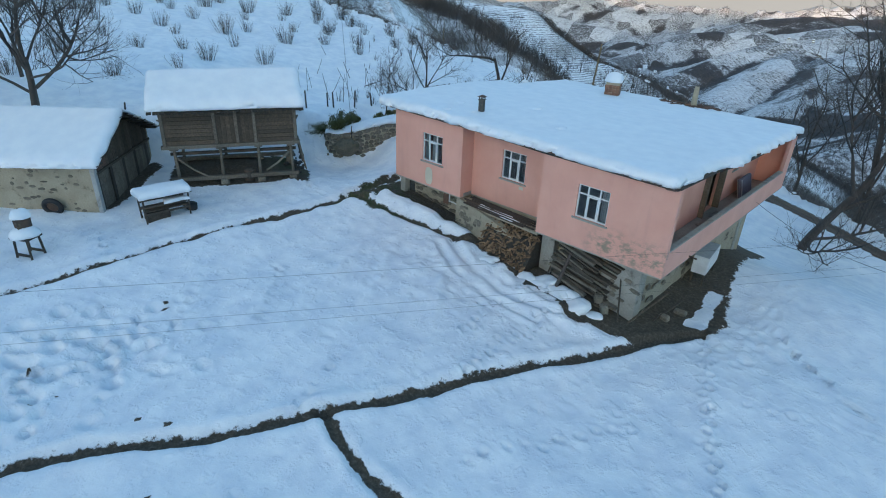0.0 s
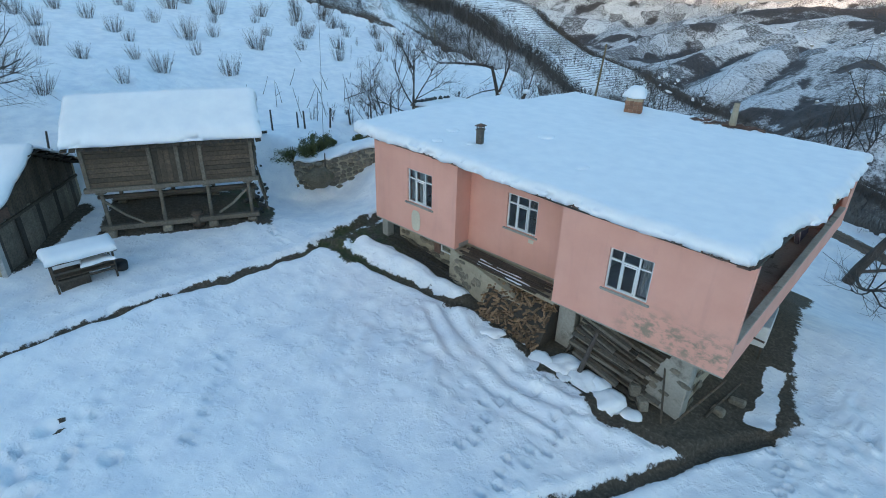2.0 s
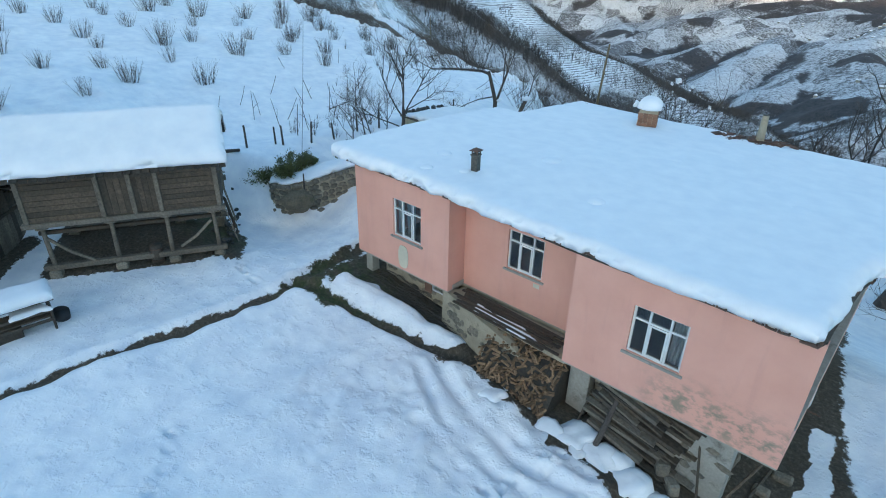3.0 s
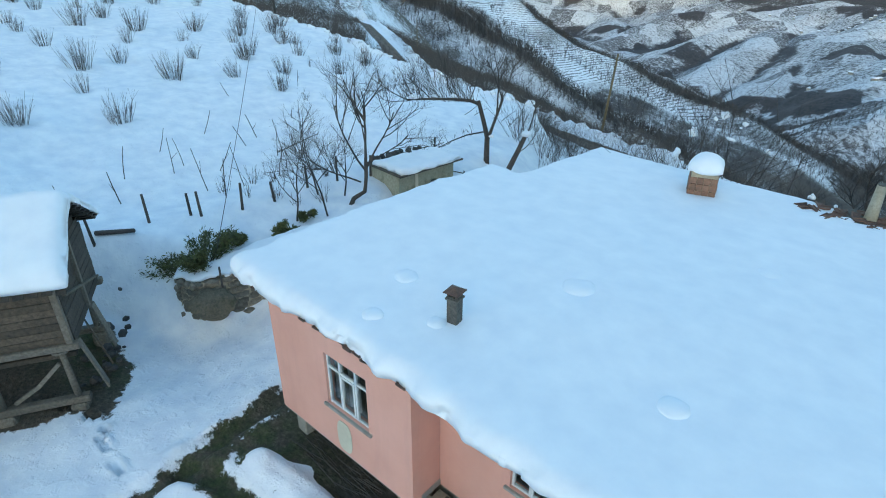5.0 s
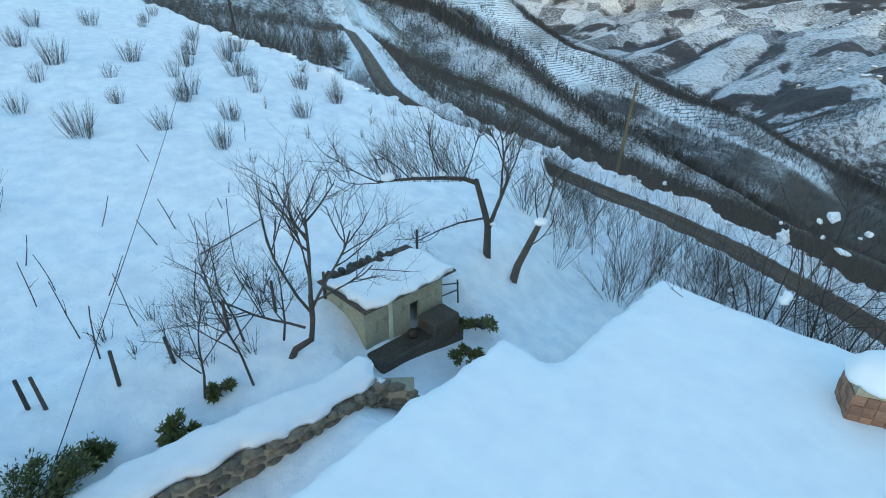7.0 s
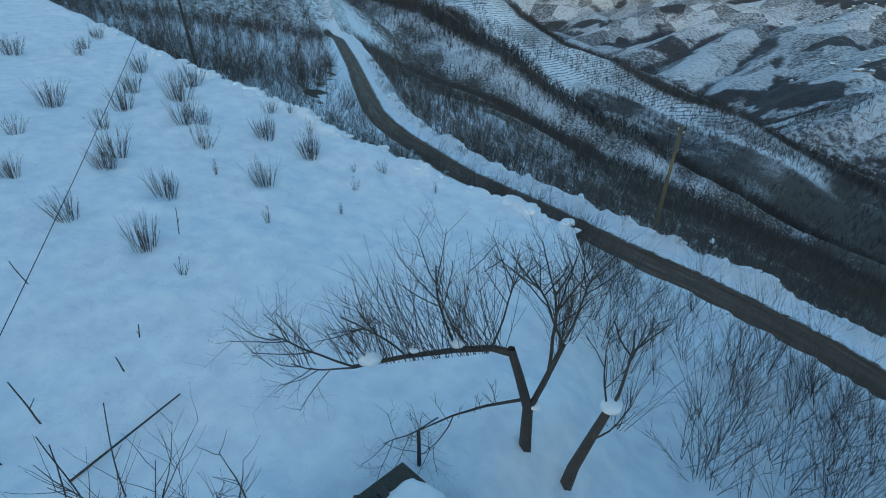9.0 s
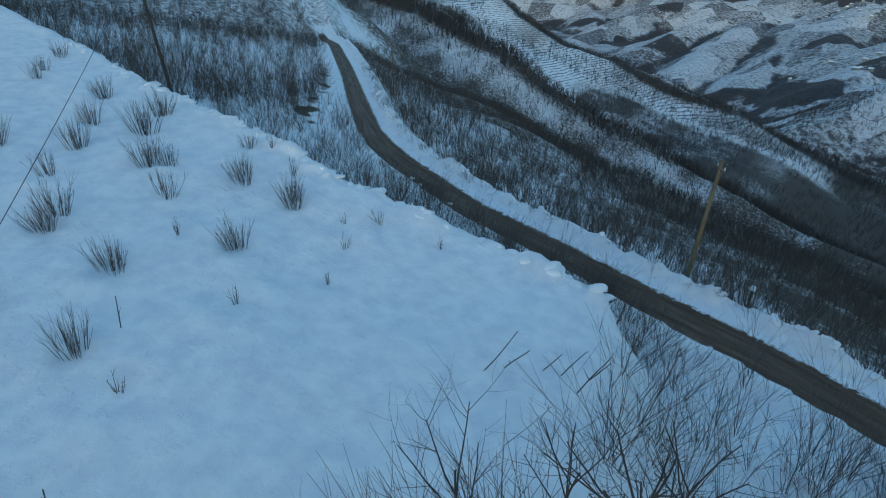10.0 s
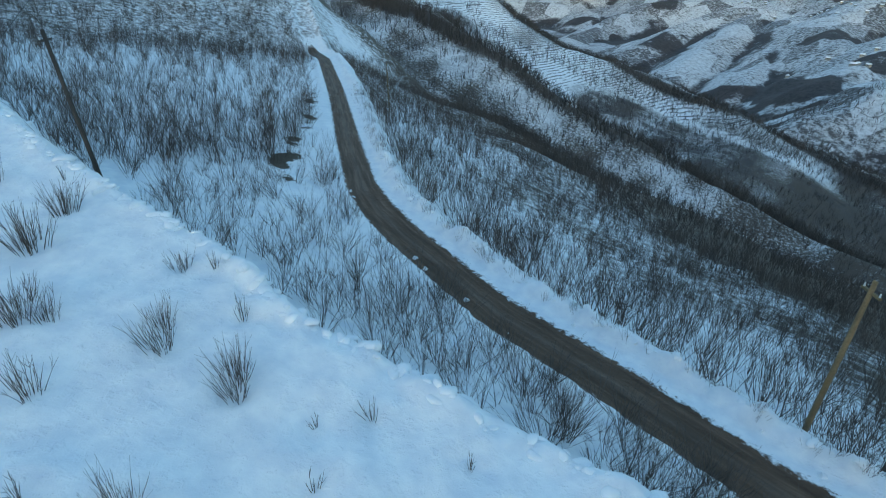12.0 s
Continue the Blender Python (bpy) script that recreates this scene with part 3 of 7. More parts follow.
def trodden(x, y):
    """What trails and prints take from the snow's height."""
    z = np.zeros(np.shape(x))
    for pts, half, deep in TRAILS:
        d = line_dist(x, y, pts) + 0.05 * lumps(x, y, 0.5, 41)
        z -= deep * (1 - ease(half * 0.8, half * 1.5, d))
        z += 0.07 * ease(half * 1.3, half * 1.8, d) * (1 - ease(half * 2.2, half * 4, d)) * (0.6 + 0.6 * lumps(x, y, 0.6, 45))
    rng = np.random.RandomState(7)
    marks = []
    for pts in STEPS:
        for (x0, y0), (x1, y1) in zip(pts[:-1], pts[1:]):
            n = max(2, int(math.hypot(x1 - x0, y1 - y0) / 0.36))
            for k in range(n):
                s, side = k / n, 0.11 if k % 2 else -0.11
                marks.append((x0 + (x1 - x0) * s + side + rng.uniform(-.05, .05), y0 + (y1 - y0) * s + rng.uniform(-.06, .06), 0.105, 0.25))
    for x0, y0, x1, y1 in ((-4.6, -14.4, -0.2, -13.4), (-2.0, -16.5, 0.5, -12.4), (-12.0, -8.0, -9.0, -10.6), (-13.5, -10.5, -10.5, -13.0), (4.0, -1.0, 9.0, 2.2), (-6.5, -9.5, -5.2, -12.0), (-1.0, -9.0, 2.0, -4.0)):
        n = int(math.hypot(x1 - x0, y1 - y0) / 0.55)
        for k in range(n):
            marks.append((x0 + (x1 - x0) * k / n + rng.uniform(-.12, .12), y0 + (y1 - y0) * k / n + rng.uniform(-.12, .12), 0.12, rng.uniform(.06, .2)))
    for _ in range(260):     # clods and dents scattered over the snow
        marks.append((rng.uniform(-16, 8), rng.uniform(-19, -1.5), rng.uniform(.1, .2), rng.uniform(-.05, .07)))
    for _ in range(120):      # stirred snow in the yard
        marks.append((-11.6 + rng.normal(0, 1.2), -15.4 + rng.normal(0, 1.5), rng.uniform(.10, .24), rng.uniform(.08, .26)))
    for _ in range(60):
        marks.append((-8.0 + rng.normal(0, 2.4), -2.9 + rng.normal(0, 0.9), rng.uniform(.15, .35), rng.uniform(.02, .05)))
    for _ in range(70):
        marks.append((2.6 + rng.normal(0, .8), 4.5 + rng.normal(0, 2.4), rng.uniform(.12, .3), rng.uniform(.03, .08)))
    for px, py, r, deep in marks:
        near = (np.abs(x - px) < 3 * r) & (np.abs(y - py) < 3 * r)
        q = ((x[near] - px) ** 2 + (y[near] - py) ** 2) / (r * r)
        z[near] -= deep * np.exp(-q) - 0.35 * deep * np.exp(-(np.sqrt(q) - 1.5) ** 2 * 4)
    for cx, cy in ((-11.2, -4.6), (-9.9, -4.1), (-8.4, -3.8), (-7.2, -3.6), (-10.6, -6.0), (-8.9, -5.5), (-6.2, -4.9)):   # long ridges slid off the roof
        u, v = (x - cx) * 0.86 + (y - cy) * 0.5, -(x - cx) * 0.5 + (y - cy) * 0.86
        z += 0.09 * np.exp(-(v / 0.75) ** 2 - (u / 0.16) ** 2)
    for a in ([(-9.3, -1.6), (-7.4, -2.6), (-5.2, -2.9), (-3.2, -2.6)], [(-9.0, -1.1), (-6.9, -1.9), (-4.9, -2.2), (-3.0, -1.7)]):
        d = line_dist(x, y, a)
        z += (0.10 * np.exp(-((d - 0.28) / 0.14) ** 2) - 0.08 * np.exp(-(d / 0.16) ** 2)) * (0.55 + 0.6 * lumps(x, y, 1.1, 46))
    d = line_dist(x, y, [(-8.2, -0.9), (-6.2, -1.0), (-4.0, -1.4), (-2.4, -1.5), (-1.0, -0.7)])   # heap fallen from the eaves
    z += (0.16 + 0.14 * lumps(x, y, 0.45, 47)) * (1 - ease(0.2, 0.75, d))
    d = line_dist(x, y, [(-14.0, -0.62), (-12.2, -0.34), (-10.2, -0.2), (-9.3, -0.02)])
    z += 0.28 * (1 - ease(0.1, 0.55, d)) * (1 + 0.4 * lumps(x, y, 0.5, 48))
    return z


def steps_of(spans):
    out = []
    for a, b, s in spans:
        out.extend(np.linspace(a, b, max(2, int(round((b - a) / s)) + 1))[:-1])
    out.append(spans[-1][1])
    return np.array(out)


def sheet(name, X, Y, Z, material, values, keep=None):
    """A grid of quads with values at its corners."""
    ny, nx = X.shape
    idx = np.arange(nx * ny).reshape(ny, nx)
    quads = np.stack([idx[:-1, :-1], idx[:-1, 1:], idx[1:, 1:], idx[1:, :-1]], -1).reshape(-1, 4)
    if keep is not None:
        quads = quads[keep.reshape(-1)]
    me = bpy.data.meshes.new(name)
    me.from_pydata(np.stack([X, Y, Z], -1).reshape(-1, 3).tolist(), [], quads.tolist())
    me.polygons.foreach_set("use_smooth", [True] * len(me.polygons))
    for key, v in values.items():
        me.attributes.new(key, 'FLOAT', 'POINT').data.foreach_set("value", np.ascontiguousarray(v, dtype=np.float32).reshape(-1))
    me.materials.append(material)
    return new(name, me)


def ground_values(X, Y):
    d = (Y - road_y(X)) * 0.86
    road = np.clip(1.35 - np.abs(d + 0.5) / 1.2 * 0.85, 0, 1)
    far = ease(150, 420, np.hypot(X + 20, Y - 10)) * ease(0, 60, d)
    return d, road, far


# where the bushes of the hazel field stand
spots_big = [(-44.9, 10.2), (-47.3, 15.8), (-39.6, 15.2), (-39.0, 21.9), (-36.8, 9.0), (-32.6, 12.9), (-35.7, 12), (-44.1, 13.3), (-57.1, 17.4), (-47.9, 19.8), (-41.1, 19.9), (-57.1, 14), (-36.1, 22.2), (-59.4, 23), (-55.2, 20.3),
             (-46.9, 22.7), (-40, 11.8), (-41, 8), (-47.6, 11.9), (-45.4, 18.2), (-38.3, 21.5), (-38.9, 18.6), (-34.3, 18.5), (-35.4, 15.1), (-41.1, 23.7), (-45.3, 21.1), (-41.7, 19.4), (-35.6, 21.9), (-43, 16.2), (-39, 14.6), (-51, 21.8), (-56.6, 21.1)]
spots_small = [(-31.7, 16.8), (-32.7, 23.7), (-32.3, 21.5), (-30.1, 24.3), (-37.8, 23.6), (-33.5, 22.6), (-36.1, 17.5), (-42.3, 20), (-49.4, 23.7), (-35.9, 15.5), (-40.2, 24.3), (-30.6, 13.0), (-31.0, 19.6)]
rb = random.Random(77)
for gx_ in range(9):              # the rows go on up the slope
    for gy_ in range(9):
        x, y = -44.5 - 3.9 * gx_ + rb.uniform(-.9, .9) + 1.5 * (gy_ % 2), -16 + 3.5 * gy_ + rb.uniform(-.8, .8)
        if all(math.hypot(x - a, y - b) > 2.3 for a, b in spots_big):
            spots_big.append((x, y))
for gx_ in range(3):
    for gy_ in range(6):
        x, y = -33.0 - 3.9 * gx_ + rb.uniform(-.9, .9), -13 + 3.6 * gy_ + rb.uniform(-.8, .8)
        if all(math.hypot(x - a, y - b) > 2.3 for a, b in spots_big):
            spots_big.append((x, y))


def wells(x, y):
    """Hollows that the wind leaves round the bushes, with a little drift beside each."""
    z = np.zeros(np.shape(x))
    for k, (px, py) in enumerate(spots_big + spots_small):
        r = 0.55 + 0.2 * math.sin(k * 2.3)
        near = (np.abs(x - px) < 2.4) & (np.abs(y - py) < 2.4)
        u, v = x[near] - px, y[near] - py
        q = np.hypot(u, v) / r
        z[near] += -0.13 * np.exp(-q * q) + 0.11 * np.exp(-((q - 1.5) / 0.5) ** 2) * (0.5 + 0.5 * np.sin(np.arctan2(v, u) * 2 + k))
    return z


gx = steps_of([(-80, -56, 0.8), (-56, -20, 0.3), (-20, 1, 0.12), (1, 5, 0.075), (5, 6, 0.12), (6, 14, 0.4), (14, 34, 1.0)])
gy = steps_of([(-48, -20, 1.0), (-20, -9, 0.12), (-9, 1.5, 0.075), (1.5, 4, 0.12), (4, 23, 0.3), (23, 29, 0.2), (29, 54, 0.4), (54, 84, 0.8)])
X, Y = np.meshgrid(gx, gy)
d, road, far = ground_values(X, Y)
Z = land(X, Y) + trodden(X, Y) + wells(X, Y)
edge_mud = np.clip(0.38 + 0.35 * lumps(X, Y, 1.2, 77) - np.abs(X - bank_x(Y) - 0.2) / 0.9, 0, 1) * ease(13, 16, Y) * (1 - ease(21, 24, Y)) * 0.9
SCARP = [(-53, 36.5), (-56.5, 38.6), (-60, 42.2), (-64, 46.2), (-72, 53.6), (-79, 59.6)]
cut = np.clip(0.85 - line_dist(X, Y, SCARP) / 1.1 + 0.75 * lumps(X, Y, 1.4, 78), 0, 1)       # earth showing where the bank above the road is cut
bare = np.maximum.reduce([bare_at(X, Y) * (1 - ease(25, 30, Y)), edge_mud, cut])
moss = np.clip(1.6 - np.hypot((X + 14.2) / 2.2, (Y + 1.0) / 1.5), 0, 1) + np.clip(1.4 - np.hypot((X + 21) / 2.0, (Y + 1.2) / 1.6), 0, 1)
over = 1.45 + (d - 1.45) / berm(X)
brush = np.clip((0.36 * ease(2.3, 3.0, over) + 0.15 * ease(6, 26, d) + 0.16 * ease(30, 60, d) + 0.14 * ease(-50, -15, X) * ease(4, 12, d)) + (0.10 + 0.16 * ease(-38, -58, X)) * ease(0.5, 3, Y - 25.6) * (d < -1.6) * (X < -20), 0, 1) * (1 + 0.3 * lumps(X, Y, 9, 51))
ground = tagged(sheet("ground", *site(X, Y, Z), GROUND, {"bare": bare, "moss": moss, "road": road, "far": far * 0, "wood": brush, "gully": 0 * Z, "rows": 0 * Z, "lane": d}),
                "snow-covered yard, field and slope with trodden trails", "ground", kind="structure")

# the wide land round it, from the same heights
WOODS = [(-560, 1660, 70, 60), (-190, 1600, 60, 55), (-330, 1230, 170, 60), (-180, 1180, 90, 80), (-150, 1000, 70, 60), (-890, 2480, 70, 60), (-300, 2640, 130, 90), (-120, 2560, 150, 80),
         (-330, 1000, 200, 120), (-1150, 2300, 200, 60), (-850, 2050, 80, 160), (-60, 1300, 60, 50), (-700, 1500, 60, 80)]
az = np.concatenate([np.linspace(-12, 62, 560), np.linspace(62, 348, 110)[1:]])
rr = np.concatenate([np.linspace(40, 160, 70)[:-1], np.geomspace(160, 700, 110)[:-1], np.geomspace(700, 4700, 230)])
A, R = np.meshgrid(np.radians(az), rr)
FX, FY = -20 - R * np.sin(A), 10 + R * np.cos(A)
FZ = land(FX, FY)
inner = (FX > -78) & (FX < 32) & (FY > -46) & (FY < 82)
FZ = FZ - np.where(inner, 1.5, 0)
d, road, far = ground_values(FX, FY)
deep = (FX > -72) & (FX < 26) & (FY > -40) & (FY < 76)
keep = ~(deep[:-1, :-1] & deep[1:, 1:] & deep[:-1, 1:] & deep[1:, :-1])
side = np.maximum(FY - road_y(FX), 0)
over = 1.45 + (d - 1.45) / berm(FX)
wood = np.clip(0.36 * ease(2.3, 3.0, over) + 0.15 * ease(6, 26, d) + 0.16 * ease(30, 60, d) + 0.12 * ease(-70, -10, FX) * ease(8, 20, d), 0, 1) * (1 + 0.16 * lumps(FX, FY, 26, 51)) * (1 - 0.9 * ease(150, 190, FY))
wood = np.maximum(wood, 0.74 * np.exp(-((FY - 124) / 20) ** 2) * (FX > -220))
face_b = ease(150, 190, FY) * (1 - ease(262, 300, FY))
wood = np.maximum(wood, face_b * (0.52 + 0.24 * ease(-95, -35, FX) + 0.14 * lumps(FX, FY, 24, 52) + 0.12 * lumps(FX, FY, 8, 58)))
wood = np.maximum(wood, 0.78 * np.exp(-((FY - 254) / 15) ** 2))
face_c = ease(285, 320, FY) * (1 - ease(480, 520, FY))
snowy = ease(-0.15, 0.15, lumps(FX + 0.4 * FY, FY, 85, 53) + 0.5 * ease(400, 450, FY) - 0.1) * ease(-20, -80, FX)
wood = np.maximum(wood, face_c * (1 - snowy) * (0.58 + 0.20 * ease(-120, -40, FX) + 0.16 * lumps(FX, FY, 18, 57)))
wood = np.maximum(wood, face_c * snowy * (0.42 + 0.2 * lumps(FX, FY, 40, 54)))
wood = np.maximum(wood, 0.8 * np.exp(-((FY - 484) / 14) ** 2))
wood = np.where((FX < -74) & (d < -2) & (FX > -260) & (FY > 28), np.maximum(wood, 0.30 + 0.25 * ease(-85, -120, FX)), wood)
wood = np.where((FX < -114) & (np.abs(d) < 7) & ((np.abs(d) > 2.4) | (FX < -120)), 0.5, wood)
hollow = np.zeros(FZ.shape)
for ox, oy in ((90, 0), (-90, 0), (0, 130), (0, -130)):
    hollow += far_land(FX + ox, FY + oy) / 4
hollow = np.clip((hollow - far_land(FX, FY) - 3) / 14, -0.5, 0.8) * ease(560, 800, FY)
hollow = np.maximum(hollow, ease(520, 560, FY) * (1 - ease(760, 900, FY)) * 0.85 * (FX < -60))
for wx, wy, rx, ry_ in WOODS:
    hollow = np.maximum(hollow, 0.9 * ease(1.25, 0.6, np.hypot((FX - wx) / rx, (FY - wy) / ry_) + 0.45 * lumps(FX, FY, 70, 55) + 0.3 * lumps(FX, FY, 25, 56)) * (FY > 640))
hollow = np.maximum(hollow, 0.8 * ease(2990, 3090, FY) * (1 - ease(3330, 3460, FY)) * ease(-1250, -900, FX))
rocks = ease(3500, 3750, FY - 0.25 * (FX + 1200) * (FX < -1200))
hollow = hollow * (1 - rocks) + rocks * (0.32 - 0.6 * crags(FX, FY, 95, 32))
terraces = ease(700, 800, FY) * (1 - rocks) * ease(-0.2, 0.25, lumps(FX, FY, 260, 56)) * (1 - np.clip(hollow * 2, 0, 1))
rows_ = face_c * snowy * (1 - ease(468, 490, FY))
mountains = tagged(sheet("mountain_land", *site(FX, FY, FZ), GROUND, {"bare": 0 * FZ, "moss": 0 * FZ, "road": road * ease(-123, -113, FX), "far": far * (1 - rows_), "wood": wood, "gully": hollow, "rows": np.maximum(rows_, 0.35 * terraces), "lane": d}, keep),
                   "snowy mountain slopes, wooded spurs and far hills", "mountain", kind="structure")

# glowing sheets that paint the hazy distance past the last range
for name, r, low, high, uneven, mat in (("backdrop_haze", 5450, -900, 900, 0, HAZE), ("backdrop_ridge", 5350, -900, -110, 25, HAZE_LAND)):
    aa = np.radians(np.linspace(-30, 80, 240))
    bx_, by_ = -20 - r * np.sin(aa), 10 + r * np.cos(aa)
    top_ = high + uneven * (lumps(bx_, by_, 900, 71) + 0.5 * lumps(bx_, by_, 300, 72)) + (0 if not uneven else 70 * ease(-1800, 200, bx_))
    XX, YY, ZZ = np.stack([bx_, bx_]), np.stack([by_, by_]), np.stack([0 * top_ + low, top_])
    tagged(sheet(name, XX, YY, ZZ, mat, {}), "glowing backdrop sheet painted as pale evening haze", "backdrop", kind="structure")


# ---- building tools ----
def part(name, bm, material, parent=None, label="", smooth=False):
    me = bpy.data.meshes.new(name)
    bmesh.ops.recalc_face_normals(bm, faces=bm.faces)
    bm.to_mesh(me)
    bm.free()
    if smooth:
        me.polygons.foreach_set("use_smooth", [True] * len(me.polygons))
    me.materials.append(material)
    ob = new(name, me)
    ob.parent = parent
    return tagged(ob, label) if label else ob


def thing(name, at, turn=0.0, label="", category="", group="", kind=""):
    ob = new(name)
    ob.empty_display_size = 0.2
    ob.matrix_world = pose(*at, 0, 0, turn)
    return tagged(ob, label, category, group, kind)


def box(bm, x0, x1, y0, y1, z0, z1, bevel=0.0, m=None):
    r = bmesh.ops.create_cube(bm, size=1.0)
    mat = Matrix.Translation(((x0 + x1) / 2, (y0 + y1) / 2, (z0 + z1) / 2)) @ Matrix.Diagonal((x1 - x0, y1 - y0, z1 - z0, 1))
    bmesh.ops.transform(bm, matrix=(m @ mat if m is not None else mat), verts=r["verts"])
    if bevel:
        edges = list({e for v in r["verts"] for e in v.link_edges})
        bmesh.ops.bevel(bm, geom=edges, offset=bevel, segments=1, affect='EDGES', clamp_overlap=True)
    return r["verts"]


def boxes(*specs, bevel=0.0):
    bm = bmesh.new()
    for s in specs:
        box(bm, *s, bevel=bevel)
    return bm


def beam(bm, a, b, w, h=None, sides=4, taper=1.0):
    """A bar from a to b: square, or round with more sides."""
    a, b = Vector(a), Vector(b)
    h = h or w
    way = b - a
    m = Matrix.Translation(a) @ way.to_track_quat('Z', 'Y').to_matrix().to_4x4()
    rings = []
    for k, s in ((0, 1.0), (way.length, taper)):
        ring = []
        for i in range(sides):
            an = 2 * math.pi * (i + 0.5) / sides
            q = 1.4142 if sides == 4 else 1.0
            ring.append(bm.verts.new(m @ Vector((math.cos(an) * w / 2 * q * s, math.sin(an) * h / 2 * q * s, k))))
        rings.append(ring)
    for i in range(sides):
        bm.faces.new((rings[0][i], rings[0][(i + 1) % sides], rings[1][(i + 1) % sides], rings[1][i]))
    bm.faces.new(rings[0][::-1])
    bm.faces.new(rings[1])


def bar(a, b, w, h=None, sides=4, taper=1.0):
    bm = bmesh.new()
    beam(bm, a, b, w, h, sides, taper)
    return bm


def prism(outline, z0, z1):
    """An upright body over an outline of the plan."""
    bm = bmesh.new()
    low, top = [bm.verts.new((*p, z0)) for p in outline], [bm.verts.new((*p, z1)) for p in outline]
    n = len(outline)
    for i in range(n):
        bm.faces.new((low[i], low[(i + 1) % n], top[(i + 1) % n], top[i]))
    bm.faces.new(low[::-1])
    bm.faces.new(top)
    return bm


def snow_cap(outline, top, thick=0.28,  step=0.16, seed=1, droop=0.1, wave=0.05, deep=None):
    """A soft slab of snow over an outline; top(x, y) is the height of what it lies on. Rounded rims that bulge and sag a little."""
    xs, ys = [p[0] for p in outline], [p[1] for p in outline]
    x = np.arange(min(xs) - 0.5, max(xs) + 0.5 + step, step)
    y = np.arange(min(ys) - 0.5, max(ys) + 0.5 + step, step)
    X, Y = np.meshgrid(x, y)
    inside = np.zeros(X.shape, bool)
    n = len(outline)
    for i in range(n):
        (x0, y0), (x1, y1) = outline[i], outline[(i + 1) % n]
        if y0 != y1:
            inside ^= ((y0 > Y) != (y1 > Y)) & (X < (x1 - x0) * (Y - y0) / (y1 - y0) + x0)
    dist = line_dist(X, Y, list(outline) + [outline[0]]) * np.where(inside, 1, -1)
    dist = dist + wave * lumps(X, Y, 0.55, seed) + wave * 0.6 * lumps(X, Y, 0.22, seed + 3)
    # pull the rim's grid corners on to the outline
    gy_, gx_ = np.gradient(dist, step)
    g2 = np.maximum(gx_ ** 2 + gy_ ** 2, 0.3)
    rim = (dist < 0) & (dist > -step * 1.5)
    X, Y = np.where(rim, X - dist * gx_ / g2, X), np.where(rim, Y - dist * gy_ / g2, Y)
    dd = np.where(rim, 0, dist)
    keep = dist > -step * 1.5
    t = np.clip(dd / (thick * 1.05), 0, 1)
    T = np.sqrt(np.clip(1 - (1 - t) ** 2, 0, 1))
    base = top(X, Y)
    thick = deep(X, Y) if deep else thick
    wavy = 0.03 * lumps(X, Y, 2.3, seed + 7) + 0.008 * lumps(X, Y, 0.6, seed + 8)
    up = base + thick * (0.4 + 0.6 * T) + wavy * T
    low = base - droop * (1 - np.clip(dd / 0.25, 0, 1)) + 0.012
    idx = -np.ones(X.shape, int)
    idx[keep] = np.arange(keep.sum())
    m = keep.sum()
    q = keep[:-1, :-1] & keep[:-1, 1:] & keep[1:, 1:] & keep[1:, :-1]
    qi = np.stack([idx[:-1, :-1][q], idx[:-1, 1:][q], idx[1:, 1:][q], idx[1:, :-1][q]], -1)
    faces = qi.tolist() + (qi[:, ::-1] + m).tolist()
    edges = collections_edges(qi)
    faces += [[b, a, a + m, b + m] for a, b in edges]
    verts = np.concatenate([np.stack([X[keep], Y[keep], up[keep]], -1), np.stack([X[keep], Y[keep], low[keep]], -1)])
    me = bpy.data.meshes.new("snow")
    me.from_pydata(verts.tolist(), [], faces)
    me.polygons.foreach_set("use_smooth", [True] * len(me.polygons))
    me.materials.append(SNOW)
    return me


def collections_edges(quads):
    """The edges that only one quad has, in its order."""
    seen = {}
    for q in quads.tolist():
        for a, b in zip(q, q[1:] + q[:1]):
            if (b, a) in seen:
                del seen[(b, a)]
            else:
                seen[(a, b)] = 1
    return list(seen)


def ground_z(x, y):
    return float(land(np.array([x]), np.array([y]))[0])


